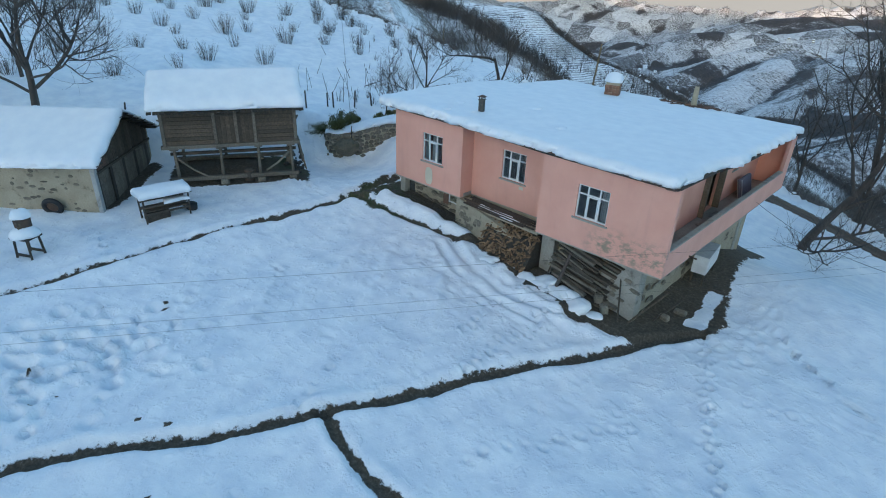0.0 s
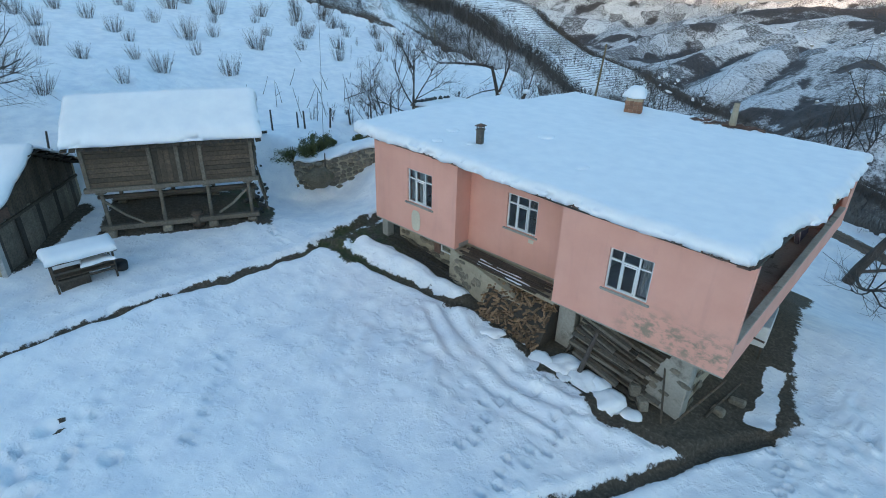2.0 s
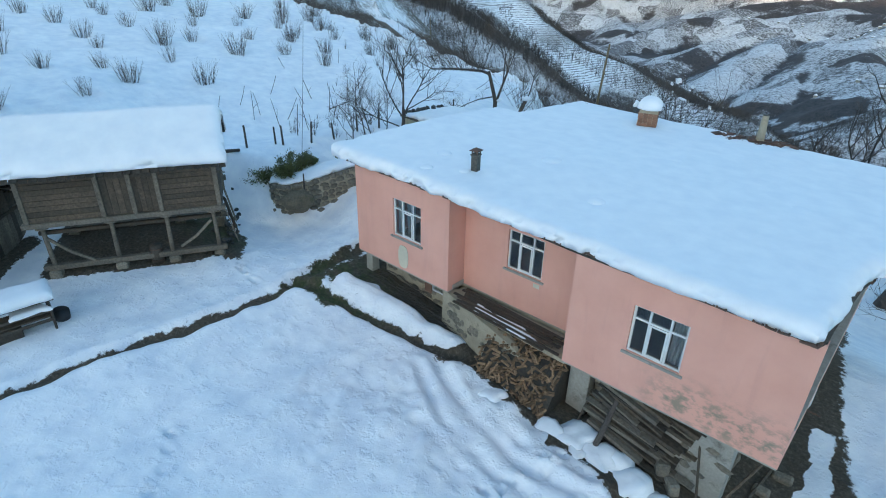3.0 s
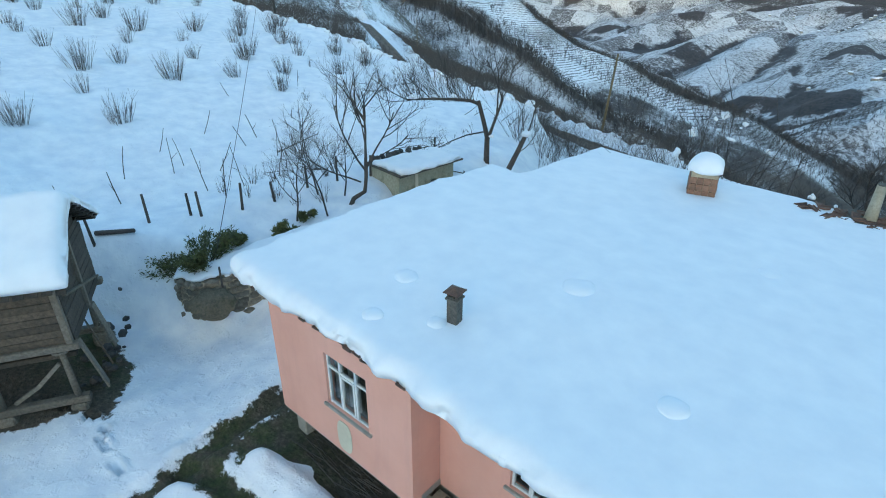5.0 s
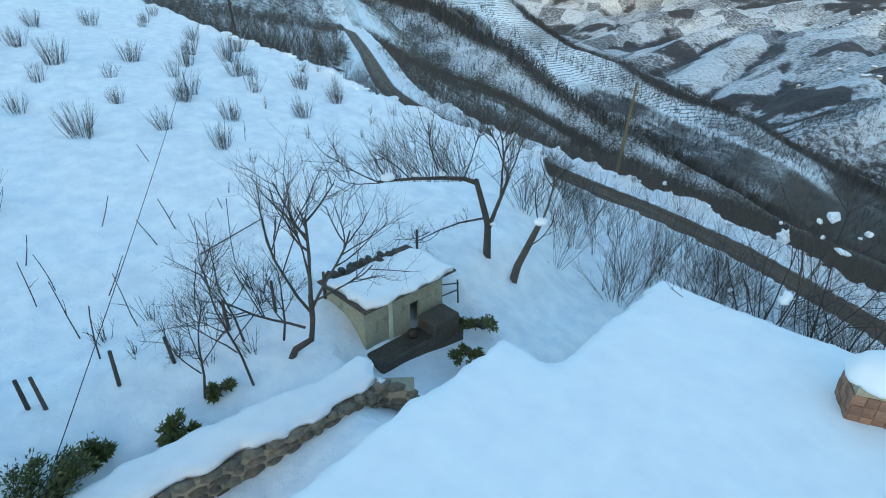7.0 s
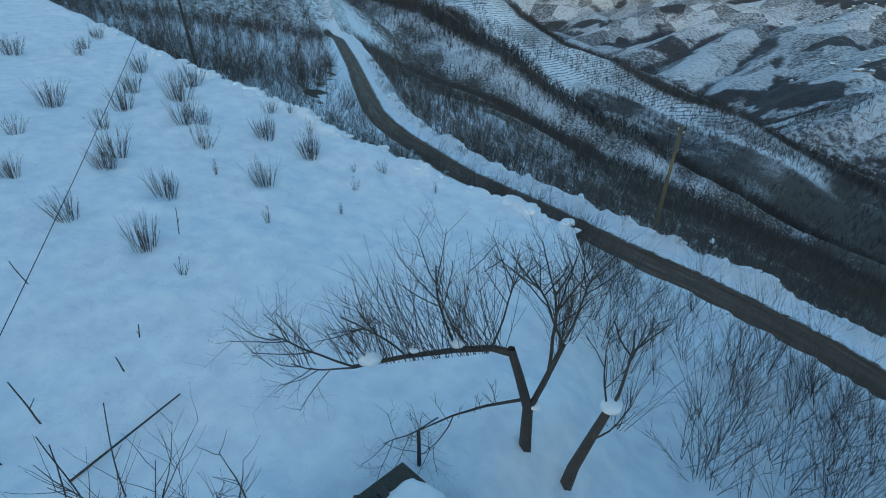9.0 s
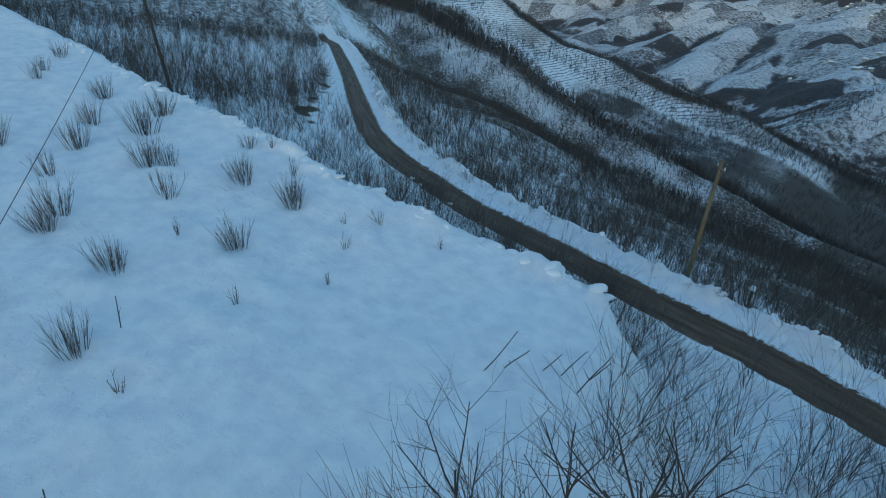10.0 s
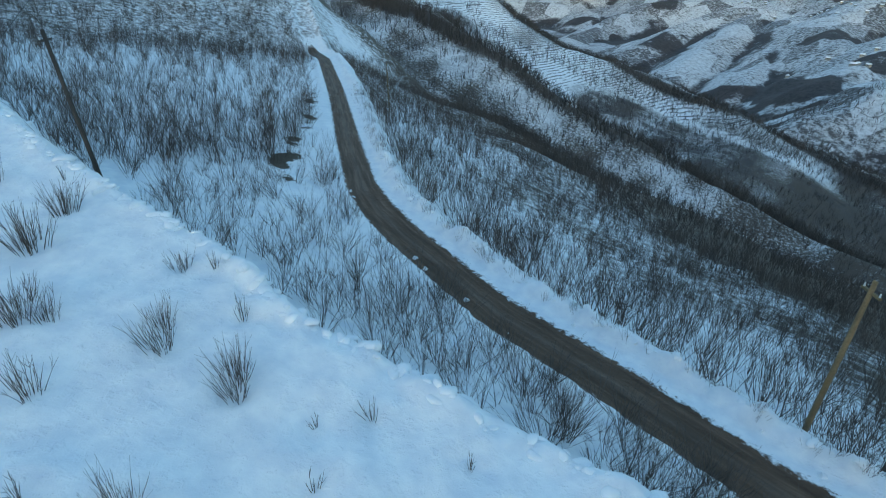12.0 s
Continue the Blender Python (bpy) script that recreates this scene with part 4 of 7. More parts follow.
# ---- the pink house ----
def wall_panel(name, p0, p1, z0, z1, thick, holes, material, parent, damp=None, label=""):
    """A wall from p0 to p1 with thickness to its left, and openings (s0, s1, z0, z1) cut through it."""
    length = math.hypot(p1[0] - p0[0], p1[1] - p0[1])
    ux, uy = (p1[0] - p0[0]) / length, (p1[1] - p0[1]) / length
    ss = sorted({0.0, length, *[v for h in holes for v in h[:2]], *np.arange(0.5, length - 0.2, 0.5).round(3).tolist()})
    zz = sorted({z0, z1, *[v for h in holes for v in h[2:]], *np.arange(z0 + 0.45, z1 - 0.2, 0.45).round(3).tolist()})
    bm = bmesh.new()
    lay = bm.verts.layers.float.new("damp")
    made = {}

    def v(i, j, k):
        if (i, j, k) not in made:
            s, o = ss[i], thick * k
            q = bm.verts.new((p0[0] + ux * s - uy * o, p0[1] + uy * s + ux * o, zz[j]))
            q[lay] = damp(s, zz[j]) if damp else 0.0
            made[(i, j, k)] = q
        return made[(i, j, k)]

    solid = {}
    for i in range(len(ss) - 1):
        for j in range(len(zz) - 1):
            s, z = (ss[i] + ss[i + 1]) / 2, (zz[j] + zz[j + 1]) / 2
            solid[(i, j)] = not any(h[0] < s < h[1] and h[2] < z < h[3] for h in holes)
    for (i, j), on in solid.items():
        if not on:
            continue
        bm.faces.new((v(i, j, 0), v(i + 1, j, 0), v(i + 1, j + 1, 0), v(i, j + 1, 0)))
        bm.faces.new((v(i, j, 1), v(i, j + 1, 1), v(i + 1, j + 1, 1), v(i + 1, j, 1)))
        for di, dj, a, b in ((-1, 0, (i, j), (i, j + 1)), (1, 0, (i + 1, j), (i + 1, j + 1)), (0, -1, (i, j), (i + 1, j)), (0, 1, (i, j + 1), (i + 1, j + 1))):
            if not solid.get((i + di, j + dj), False):
                bm.faces.new((v(*a, 0), v(*b, 0), v(*b, 1), v(*a, 1)))
    return under_roof(part(name, bm, material, parent, label))


def window(parent, at, turn, w, h, curtain=0, simple=False):
    """A white casement: two posts, a transom, a sash in the middle, six panes, a sill. at: lower left corner in the opening."""
    m = pose(*at, 0, 0, turn)
    t, zt = 0.055, h * 0.70
    s = [0.0, w * 0.31, w * 0.69, w]
    if simple:
        s, zt = [0.0, w / 2, w], h
    bm = bmesh.new()
    for x in s:
        x0 = min(max(x - t / 2, 0), w - t)
        box(bm, x0, x0 + t, 0.03, 0.10, 0, h, 0.006)
    for z in ({0.0, h - t, zt} if not simple else {0.0, h - t}):
        for a, b in zip(s[:-1], s[1:]):
            box(bm, a + t * 0.5, b - t * 0.5, 0.034, 0.096, z, z + t, 0.006)
    bmesh.ops.transform(bm, matrix=m, verts=bm.verts)
    win = part("window", bm, WHITE_PAINT, parent, "white-painted wooden casement window")
    if not simple:
        bm = bmesh.new()
        a, b = s[1] + t / 2, s[2] - t / 2
        for q in ((a, a + 0.05, t, zt), (b - 0.05, b, t, zt), (a + 0.05, b - 0.05, t, t + 0.05), (a + 0.05, b - 0.05, zt - 0.05, zt)):
            box(bm, q[0], q[1], 0.012, 0.06, q[2], q[3], 0.005)
        bmesh.ops.transform(bm, matrix=m, verts=bm.verts)
        part("sash", bm, WHITE_PAINT, win)
    for a, b in zip(s[:-1], s[1:]):
        for z0, z1 in (((t, zt), (zt + t, h - t)) if not simple else ((t, h - t),)):
            bm = boxes((a + t / 2, b - t / 2, 0.062, 0.068, z0, z1))
            bmesh.ops.transform(bm, matrix=m, verts=bm.verts)
            pane = part("pane", bm, GLASS, win)
            pane.visible_shadow = False
    bm = boxes((-0.10, w + 0.10, -0.09, 0.05, -0.07, -0.004), bevel=0.012)
    bmesh.ops.transform(bm, matrix=m, verts=bm.verts)
    part("sill", bm, CONCRETE, win, "grey concrete sill")
    if curtain:
        bm = bmesh.new()
        spans = {1: [(w * 0.03, w * 0.24), (w * 0.36, w * 0.64)], 2: [(w * 0.71, w * 0.98)], 3: [(0.04, w * 0.2)]}[curtain]
        for a, b in spans:
            n = 14
            rows = []
            for z in (0.05, h - 0.05):
                rows.append([bm.verts.new((a + (b - a) * k / n, 0.2 + 0.025 * math.sin(k * 2.3), z)) for k in range(n + 1)])
            for k in range(n):
                bm.faces.new((rows[0][k], rows[0][k + 1], rows[1][k + 1], rows[1][k]))
        bmesh.ops.solidify(bm, geom=bm.faces[:], thickness=0.006)
        bmesh.ops.transform(bm, matrix=m, verts=bm.verts)
        part("curtain", bm, CURTAIN, win, "pale hanging curtain")
    return win


WALL_TOP = 3.36
ROOF_LINE = [(-15.45, 0.22), (-10.0, 0.10), (-5.6, -0.08), (-0.12, -0.30), (0.05, 2.7), (0.44, 4.2), (0.42, 8.0), (0.28, 13.9), (-14.0, 14.95), (-14.15, 9.75), (-15.5, 10.05)]


def roof_top(x, y):
    """The roof lies level over the front rooms and falls a little to the back."""
    return 3.43 + np.interp(y, [-0.5, 3.0, 5.0, 15.0], [0.0, 0.03, 0.0, -0.52]) + 0.006 * np.maximum(-4 - x, 0)


def under_roof(ob):
    """Trims the heads of a wall or slab to the fall of the roof."""
    for v in ob.data.vertices:
        if v.co.z > 3.0:
            v.co.z = min(v.co.z, float(roof_top(v.co.x, v.co.y)) - 0.115 + (v.co.z - WALL_TOP))
    return ob


house = thing("house", (0, 0, 0), 0, "pink rendered village house on a stone and concrete base", "house")
damp_right = lambda s, z: math.exp(-((z - 0.5) / 0.5) ** 2) * min(1, max(0, (s - 2.0) / 1.0)) * 1.35
W1, W2, W3 = (-12.52, 1.22, 1.30, 1.36), (-8.31, 1.26, 1.26, 1.31), (-3.75, 1.225, 1.32, 1.325)
wall_panel("front_wall", (-14.4, 0.46), (-10.0, 0.46), 0, WALL_TOP, 0.22, [(W1[0] + 14.4, W1[0] + 14.4 + W1[2], W1[1], W1[1] + W1[3])], PINK, house)
wall_panel("return_wall", (-10.0, 0.683), (-10.0, 1.247), 0, WALL_TOP, 0.22, [], PINK, house)
wall_panel("recessed_wall", (-10.0, 1.25), (-5.40, 1.25), 0, WALL_TOP, 0.2, [(W2[0] + 10, W2[0] + 10 + W2[2], W2[1], W2[1] + W2[3])], PINK, house)
wall_panel("return_wall", (-5.40, 1.247), (-5.40, 0.223), 0, WALL_TOP, 0.22, [], PINK, house)
wall_panel("front_wall", (-5.40, 0.0), (0.0, 0.0), 0, WALL_TOP, 0.22, [(W3[0] + 5.4, W3[0] + 5.4 + W3[2], W3[1], W3[1] + W3[3])], PINK, house, damp_right)
wall_panel("side_wall", (-14.4, 9.5), (-14.4, 0.68), 0, WALL_TOP, 0.22, [(3.5, 4.6, 1.2, 2.4)], PINK, house)
wall_panel("back_wall", (-13.5, 9.5), (-14.18, 9.5), 0, WALL_TOP, 0.22, [], PINK, house)
wall_panel("side_wall", (-13.7, 14.1), (-13.7, 9.28), 0, WALL_TOP, 0.22, [], PINK, house)
wall_panel("back_wall", (0.12, 14.1), (-13.48, 14.1), 0, WALL_TOP, 0.22, [], PINK, house)
# the balcony side
DOORWAY = (6.3, 8.2, 0.16, 2.25)
wall_panel("balcony_wall", (-1.25, 0.22), (-1.25, 13.88), 0.15, WALL_TOP, 0.2, [(2.6, 3.3, 1.15, 2.25), (DOORWAY[0] - 0.22, DOORWAY[1] - 0.22, 0.151, DOORWAY[3]), (9.6, 10.2, 1.5, 2.2)], PINK, house)
wall_panel("end_wall", (0.10, 13.3), (0.11, 13.88), 0, WALL_TOP, 0.16, [], PINK, house)
wall_panel("parapet", (0.0, 0.22), (0.10, 13.3), 0, 0.98, 0.15, [], PINK, house)
part("coping", boxes((-0.19, 0.03, 0.225, 13.3, 0.98, 1.04), bevel=0.012), CONCRETE, house, "worn grey concrete coping").rotation_euler = (0, 0, -0.0076)
part("floor_slab", prism([(-14.16, 0.70), (-9.98, 0.70), (-9.98, 1.47), (-5.18, 1.47), (-5.18, 0.24), (-0.17, 0.24), (-0.05, 13.85), (-13.46, 13.85), (-13.46, 9.26), (-14.16, 9.26)], 0.004, 0.15), CONCRETE, house)
part("soffit", prism([(-14.38, 0.48), (-10.02, 0.48), (-10.02, 1.27), (-5.38, 1.27), (-5.38, 0.02), (-0.02, 0.02), (0.09, 14.08), (-13.68, 14.08), (-13.68, 9.48), (-14.38, 9.48)], -0.06, -0.003), CONCRETE, house)
under_roof(part("ceiling_slab", prism([(-14.38, 0.48), (-10.02, 0.48), (-10.02, 1.27), (-5.38, 1.27), (-5.38, 0.02), (-0.02, 0.02), (0.09, 14.08), (-13.68, 14.08), (-13.68, 9.48), (-14.38, 9.48)], WALL_TOP + 0.002, WALL_TOP + 0.06), DARK_WOOD, house))
part("inner_wall", boxes((-13.9, -1.5, 4.6, 4.75, 0.152, WALL_TOP - 0.002), (-9.7, -9.55, 1.5, 4.6, 0.152, WALL_TOP - 0.002), (-5.15, -5.0, 0.3, 4.6, 0.152, WALL_TOP - 0.002)), ROOM, house)
window(house, (W1[0], 0.49, W1[1]), 0, W1[2], W1[3], 1)
window(house, (W2[0], 1.28, W2[1]), 0, W2[2], W2[3])
window(house, (W3[0], 0.03, W3[1]), 0, W3[2], W3[3], 2)
window(house, (-1.28, 2.82, 1.15), 90, 0.7, 1.1, 0, True)
window(house, (-1.28, 9.82, 1.5), 90, 0.6, 0.7, 0, True)
window(house, (-14.37, 6.0, 1.2), -90, 1.1, 1.2, 3, True)
# a strip of cream filler below one window
bm = prism([(-12.05 + 0.235 * math.copysign(abs(math.cos(a)) ** 0.6, math.cos(a)), 0.52 + 0.43 * math.copysign(abs(math.sin(a)) ** 0.8, math.sin(a))) for a in np.arange(0, 6.28, 0.3)], 0.0, 0.012)
for v in bm.verts:
    v.co = Vector((v.co.x, 0.458 - v.co.z, v.co.y))
part("filler_patch", bm, CREAM, house, "cream filler strip on the pink render")
part("filler_patch", boxes((-7.3, -7.08, 1.238, 1.248, 0.98, 1.12), bevel=0.004), CREAM, house)
part("door_frame", boxes((-1.30, -1.02, DOORWAY[0], DOORWAY[0] + 0.06, 0.152, DOORWAY[3]), (-1.30, -1.02, DOORWAY[1] - 0.06, DOORWAY[1], 0.152, DOORWAY[3]), (-1.30, -1.02, DOORWAY[0] + 0.06, DOORWAY[1] - 0.06, DOORWAY[3] - 0.06, DOORWAY[3])), PALE_WOOD, house)
# drain pipe under the parapet and a cable along it
part("scupper", bar((-0.15, 2.4, 0.10), (0.32, 2.4, 0.06), 0.06, sides=8), RUST, house)

# base storey: columns, rubble and concrete
BASE_LOW = -4.6
part("base_wall", prism([(-13.7, 1.15), (-10.25, 1.15), (-10.25, 1.35), (-5.3, 1.35), (-5.3, 0.95), (-1.05, 0.85), (-0.95, 13.5), (-13.7, 13.5)], BASE_LOW, -0.062), MORTAR, house, "rough rubble and mortar base wall")
for x0, x1, y0, y1 in ((-14.3, -13.95, 0.68, 1.03), (-5.38, -4.75, 0.55, 0.93), (-2.5, -0.9, 0.5, 1.1), (-1.15, -0.9, 12.2, 12.65), (-1.2, -0.9, 6.8, 7.2)):
    part("column", boxes((x0, x1, y0, y1, BASE_LOW, -0.062), bevel=0.02), CONCRETE, house, "weathered concrete column")
bm = bmesh.new()                   # a rubble wall that closes the recess and runs down to the yard
rub = [(-10.3, 0.62, -0.10), (-9.6, 0.5, -0.14), (-8.4, 0.22, -0.22), (-7.2, 0.16, -0.5), (-6.4, 0.16, -0.9)]
faces_ = [[bm.verts.new((x, y + dy, z_)) for x, y, z_ in [(a, b, c if top else -2.6) for a, b, c in rub]] for dy, top in ((-0.03, True), (0.4, True), (0.4, False), (-0.12, False))]
for k in range(4):
    for i in range(4):
        bm.faces.new((faces_[k][i], faces_[k][i + 1], faces_[(k + 1) % 4][i + 1], faces_[(k + 1) % 4][i]))
bm.faces.new([f[0] for f in faces_])
bm.faces.new([f[4] for f in faces_])
part("rubble_wall", bm, MORTAR, house, "rubble wall in earth mortar closing the recess")
part("base_window", boxes((-11.25, -11.2, 1.08, 1.14, -0.75, -0.07), (-10.62, -10.57, 1.08, 1.14, -0.75, -0.07), (-11.2, -10.62, 1.08, 1.14, -0.75, -0.69)), WHITE_PAINT, house)
part("base_pane", boxes((-11.2, -10.62, 1.11, 1.12, -0.69, -0.07)), GLASS, house)
part("hatch", boxes((-11.6, -11.28, 1.06, 1.14, -0.9, -0.07), bevel=0.01), TILE, house)
# a lean-to ledge in the recess, boards over a low wall, half under snow
ledge = part("ledge", prism([(-9.98, 0.62), (-8.4, 0.34), (-5.42, 0.2), (-5.42, 1.23), (-9.98, 1.23)], -0.26, -0.14), MORTAR, house, "concrete ledge with old boards")
rng = random.Random(5)
for k in range(9):
    y = 0.22 + 0.105 * k
    z = -0.105 + 0.02 * (k % 2)
    bm = bmesh.new()
    beam(bm, (-9.85 + rng.uniform(0, .5), y + rng.uniform(-.03, .03), z + 0.06), (-5.6 - rng.uniform(0, .6), y - 0.12 + rng.uniform(-.03, .03), z + 0.02), 0.10, 0.035)
    part("board", bm, DARK_WOOD if k % 3 else OLD_WOOD, ledge)
ledge_snow = new("ledge_snow", snow_cap([(-8.7, 0.28), (-6.3, 0.12), (-6.0, 0.25), (-7.2, 0.6), (-8.9, 0.66)], lambda x, y: -0.09 + 0 * x, 0.06, 0.08, 3, 0.01, 0.08))
tagged(ledge_snow, "thin strip of snow left on a ledge", "snow")

# roof: battens, tiles at the eaves, snow
deck_line = [(-14.75, 0.32), (-10.0, 0.30), (-5.5, -0.04), (-0.06, -0.14), (0.1, 2.8), (0.36, 4.3), (0.34, 8.0), (0.2, 13.75), (-13.8, 14.7), (-13.85, 9.75), (-14.8, 9.8)]
deck = new("roof_deck", snow_cap(deck_line, lambda x, y: roof_top(x, y) - 0.10, 0.10, 0.3, 2, 0.04, 0.0))
deck.data.materials[0] = DARK_WOOD
deck.parent = house
tile_bm = boxes((-0.11, 0.11, -0.17, 0.17, 0.0, 0.018), (-0.11, -0.07, -0.17, 0.17, 0.018, 0.045), (0.07, 0.11, -0.17, 0.17, 0.018, 0.045), bevel=0.006)
tile0 = part("roof_tile", tile_bm, TILE, deck)
tile_spots = []
for (ax, ay), (bx_, by_) in zip(ROOF_LINE[:7], ROOF_LINE[1:8]):
    n = int(math.hypot(bx_ - ax, by_ - ay) / 0.23)
    for k in range(n):
        s = (k + 0.5) / n
        tile_spots.append((ax + (bx_ - ax) * s, ay + (by_ - ay) * s, math.degrees(math.atan2(by_ - ay, bx_ - ax))))
for k, (x, y, a) in enumerate(tile_spots):
    z = float(roof_top(np.array(x), np.array(y))) - 0.055 + rng.uniform(-.03, .015)
    inward = 0.21 + rng.uniform(-0.08, 0.06)
    ob = tile0 if k == 0 else new("roof_tile", tile0.data)
    ob.parent = deck
    ob.matrix_world = pose(x, y, z, rng.uniform(-14, 4), rng.uniform(-7, 7), a + rng.uniform(-8, 8)) @ Matrix.Translation((0, inward, 0))
roof_snow = new("roof_snow", snow_cap(ROOF_LINE, roof_top, 0.30, 0.12, 1, 0.06, 0.09, lambda x, y: 0.29 + 0.006 * np.maximum(-4 - x, 0)))
tagged(roof_snow, "thick smooth snow lying on the house roof", "snow")
for (ax, ay), (bx_, by_) in zip(ROOF_LINE[:7], ROOF_LINE[1:8]):
    part("fascia_board", bar((ax * 0.985 - 0.05, ay + 0.2, float(roof_top(ax, ay)) - 0.06), (bx_ * 0.985 - 0.05, by_ + 0.2, float(roof_top(bx_, by_)) - 0.06), 0.06, 0.12), DARK_WOOD, house)


def snow_lump(r, h, seed, flat=0.0, sub=3):
    """A soft heap of snow with a level foot."""
    bm = bmesh.new()
    bmesh.ops.create_icosphere(bm, subdivisions=sub, radius=1.0)
    for v in bm.verts:
        n = 1 + 0.16 * noise.noise(v.co * 1.3 + Vector((seed, 0, 0))) + 0.06 * noise.noise(v.co * 3.1 + Vector((0, seed, 0)))
        z = max(v.co.z, -flat)
        v.co = Vector((v.co.x * r * n, v.co.y * r * n, z * h * n))
    return bm


# chimneys: a square flue with a little tin hat, a brick stack under snow, a plastered pipe
def z_roof(x, y, snow=0.25):
    return float(roof_top(np.array(float(x)), np.array(float(y)))) + snow + 0.006 * max(-4 - x, 0)


flue = thing("flue_chimney", (-10.1, 1.75, z_roof(-10.1, 1.75) - 0.27), 8, "sooty square flue chimney with a tin hat", "chimney")
part("shaft", boxes((-0.11, 0.11, -0.11, 0.11, 0, 0.86), bevel=0.012), SOOT, flue)
part("collar", boxes((-0.135, 0.135, -0.135, 0.135, 0.80, 0.845), bevel=0.01), SOOT, flue)
for x in (-0.09, 0.09):
    for y in (-0.09, 0.09):
        part("stay", boxes((x - 0.015, x + 0.015, y - 0.015, y + 0.015, 0.86, 0.95)), RUST, flue)
bm = prism([(-0.16, -0.16), (0.16, -0.16), (0.16, 0.16), (-0.16, 0.16)], 0.95, 0.965)
bmesh.ops.poke(bm, faces=[f for f in bm.faces if f.normal.z > 0.5 or f.calc_center_median().z > 0.964])
for v in bm.verts:
    if abs(v.co.x) < 0.01 and abs(v.co.y) < 0.01:
        v.co.z = 1.05
part("hat", bm, TILE, flue, "rusty red tin hat")
lump = part("flue_snow", snow_lump(0.22, 0.1, 3.0, 0.1), SNOW, None, "small heap of snow beside the flue", True)
lump.location = (-10.3, 1.5, z_roof(-10.3, 1.5) - 0.01)
tagged(lump, category="snow")

stack = thing("brick_chimney", (-9.35, 12.55, z_roof(-9.35, 12.55) - 0.45), 20, "short hollow-brick chimney stack", "chimney")
part("core", boxes((-0.37, 0.37, -0.37, 0.37, 0, 1.2)), MORTAR, stack)
brick_me = None
for row in range(5):
    for side in range(4):
        for k in range(4):
            if brick_me is None:
                b0 = part("brick", boxes((-0.091, 0.091, -0.02, 0.02, -0.098, 0.098), bevel=0.008), BRICK, stack)
                brick_me = b0.data
            else:
                b0 = new("brick", brick_me)
                b0.parent = stack
            proud = 0.012 if (row + k) % 2 else 0.0
            b0.matrix_local = pose(0, 0, 0, 0, 0, 90 * side) @ pose(-0.285 + 0.19 * k, -0.372 - proud, 0.12 + 0.203 * row + rng.uniform(-.003, .003), rng.uniform(-2, 2), 0, rng.uniform(-2, 2))
cap = part("chimney_snow", snow_lump(0.52, 0.42, 8.0, 0.2), SNOW, None, "domed cap of snow on the brick chimney", True)
cap.location = (-9.35, 12.55, z_roof(-9.35, 12.55) + 0.82)
tagged(cap, category="snow")

pipe = thing("pipe_chimney", (-5.1, 13.7, z_roof(-5.1, 13.7) - 0.35), 0, "plastered round chimney pipe on broken tiles", "chimney")
part("shaft", bar((0, 0, 0.1), (-0.02, 0.03, 1.45), 0.36, sides=14, taper=0.66), MORTAR, pipe, smooth=True)
part("mouth", bar((-0.02, 0.03, 1.45), (-0.02, 0.03, 1.49), 0.22, sides=14), SOOT, pipe)
part("rubbish", snow_lump(0.95, 0.09, 9.0, 0.3), WET_EARTH, pipe, "dark litter of broken tiles", True).location = (-0.15, -0.1, 0.35)
part("footing", snow_lump(0.34, 0.42, 4.0, 0.5), MORTAR, pipe, smooth=True)
for k in range(30):
    a, r = rng.uniform(0, 6.3), rng.uniform(0.3, 1.35)
    t0 = new("loose_tile", tile0.data)
    t0.parent = pipe
    t0.matrix_local = pose(math.cos(a) * r * 1.2 - 0.1, math.sin(a) * r * 0.5 - 0.1, 0.40 + rng.uniform(0, .06), rng.uniform(-15, 15), rng.uniform(-15, 15), rng.uniform(0, 180))
for x, y, r in ((-4.95, 12.95, 0.16), (-5.6, 13.3, 0.2), (-1.9, 6.0, 0.25), (-6.2, 2.3, 0.2), (-11.9, 2.3, 0.22), (-9.0, 4.4, 0.28), (-11.4, 0.9, 0.18), (-6.3, 8.0, 0.24)):
    lump = part("snow_bump", snow_lump(r * 1.3, 0.085, x, 0.05), SNOW, None, "small bump of fresh snow on the roof", True)
    lump.location = (x, y, z_roof(x, y) + 0.005)
    tagged(lump, category="snow", group="snow bumps on the roof")


# ---- what stands, leans and lies at the house ----
mattress = thing("mattress", (-0.72, 10.9, 0.15), 0, "faded blue mattress leaning against the balcony wall", "mattress")
bm = boxes((-0.09, 0.09, -0.75, 0.75, 0.0, 0.95), bevel=0.05)
bmesh.ops.transform(bm, matrix=pose(0, 0, 0, 0, -14, 0), verts=bm.verts)
part("ticking", bm, BLUE_CLOTH, mattress)
bm = bmesh.new()
for s in (-0.1, 0.1):
    beam(bm, (s - 0.0, -0.7, 0.02), (s - 0.22, -0.7, 0.93), 0.02)
part("piping", bm, CURTAIN, mattress)

cupboard = thing("white_cupboard", (-0.42, 6.3, ground_z(-0.4, 6.3) + 0.02), 6, "white wooden cupboard standing below the balcony", "cupboard")
part("body", boxes((-0.32, 0.30, -0.95, 0.95, 0.55, 1.35), bevel=0.012), WHITE_PAINT, cupboard)
for y in (-0.85, 0.85):
    for x in (-0.24, 0.24):
        part("leg", boxes((x - 0.04, x + 0.04, y - 0.04, y + 0.04, 0, 0.55)), OLD_WOOD, cupboard)
for k in range(3):
    part("drawer", boxes((0.302, 0.325, -0.9 + 0.61 * k, -0.33 + 0.61 * k, 0.62, 1.28), bevel=0.008), WHITE_PAINT, cupboard)
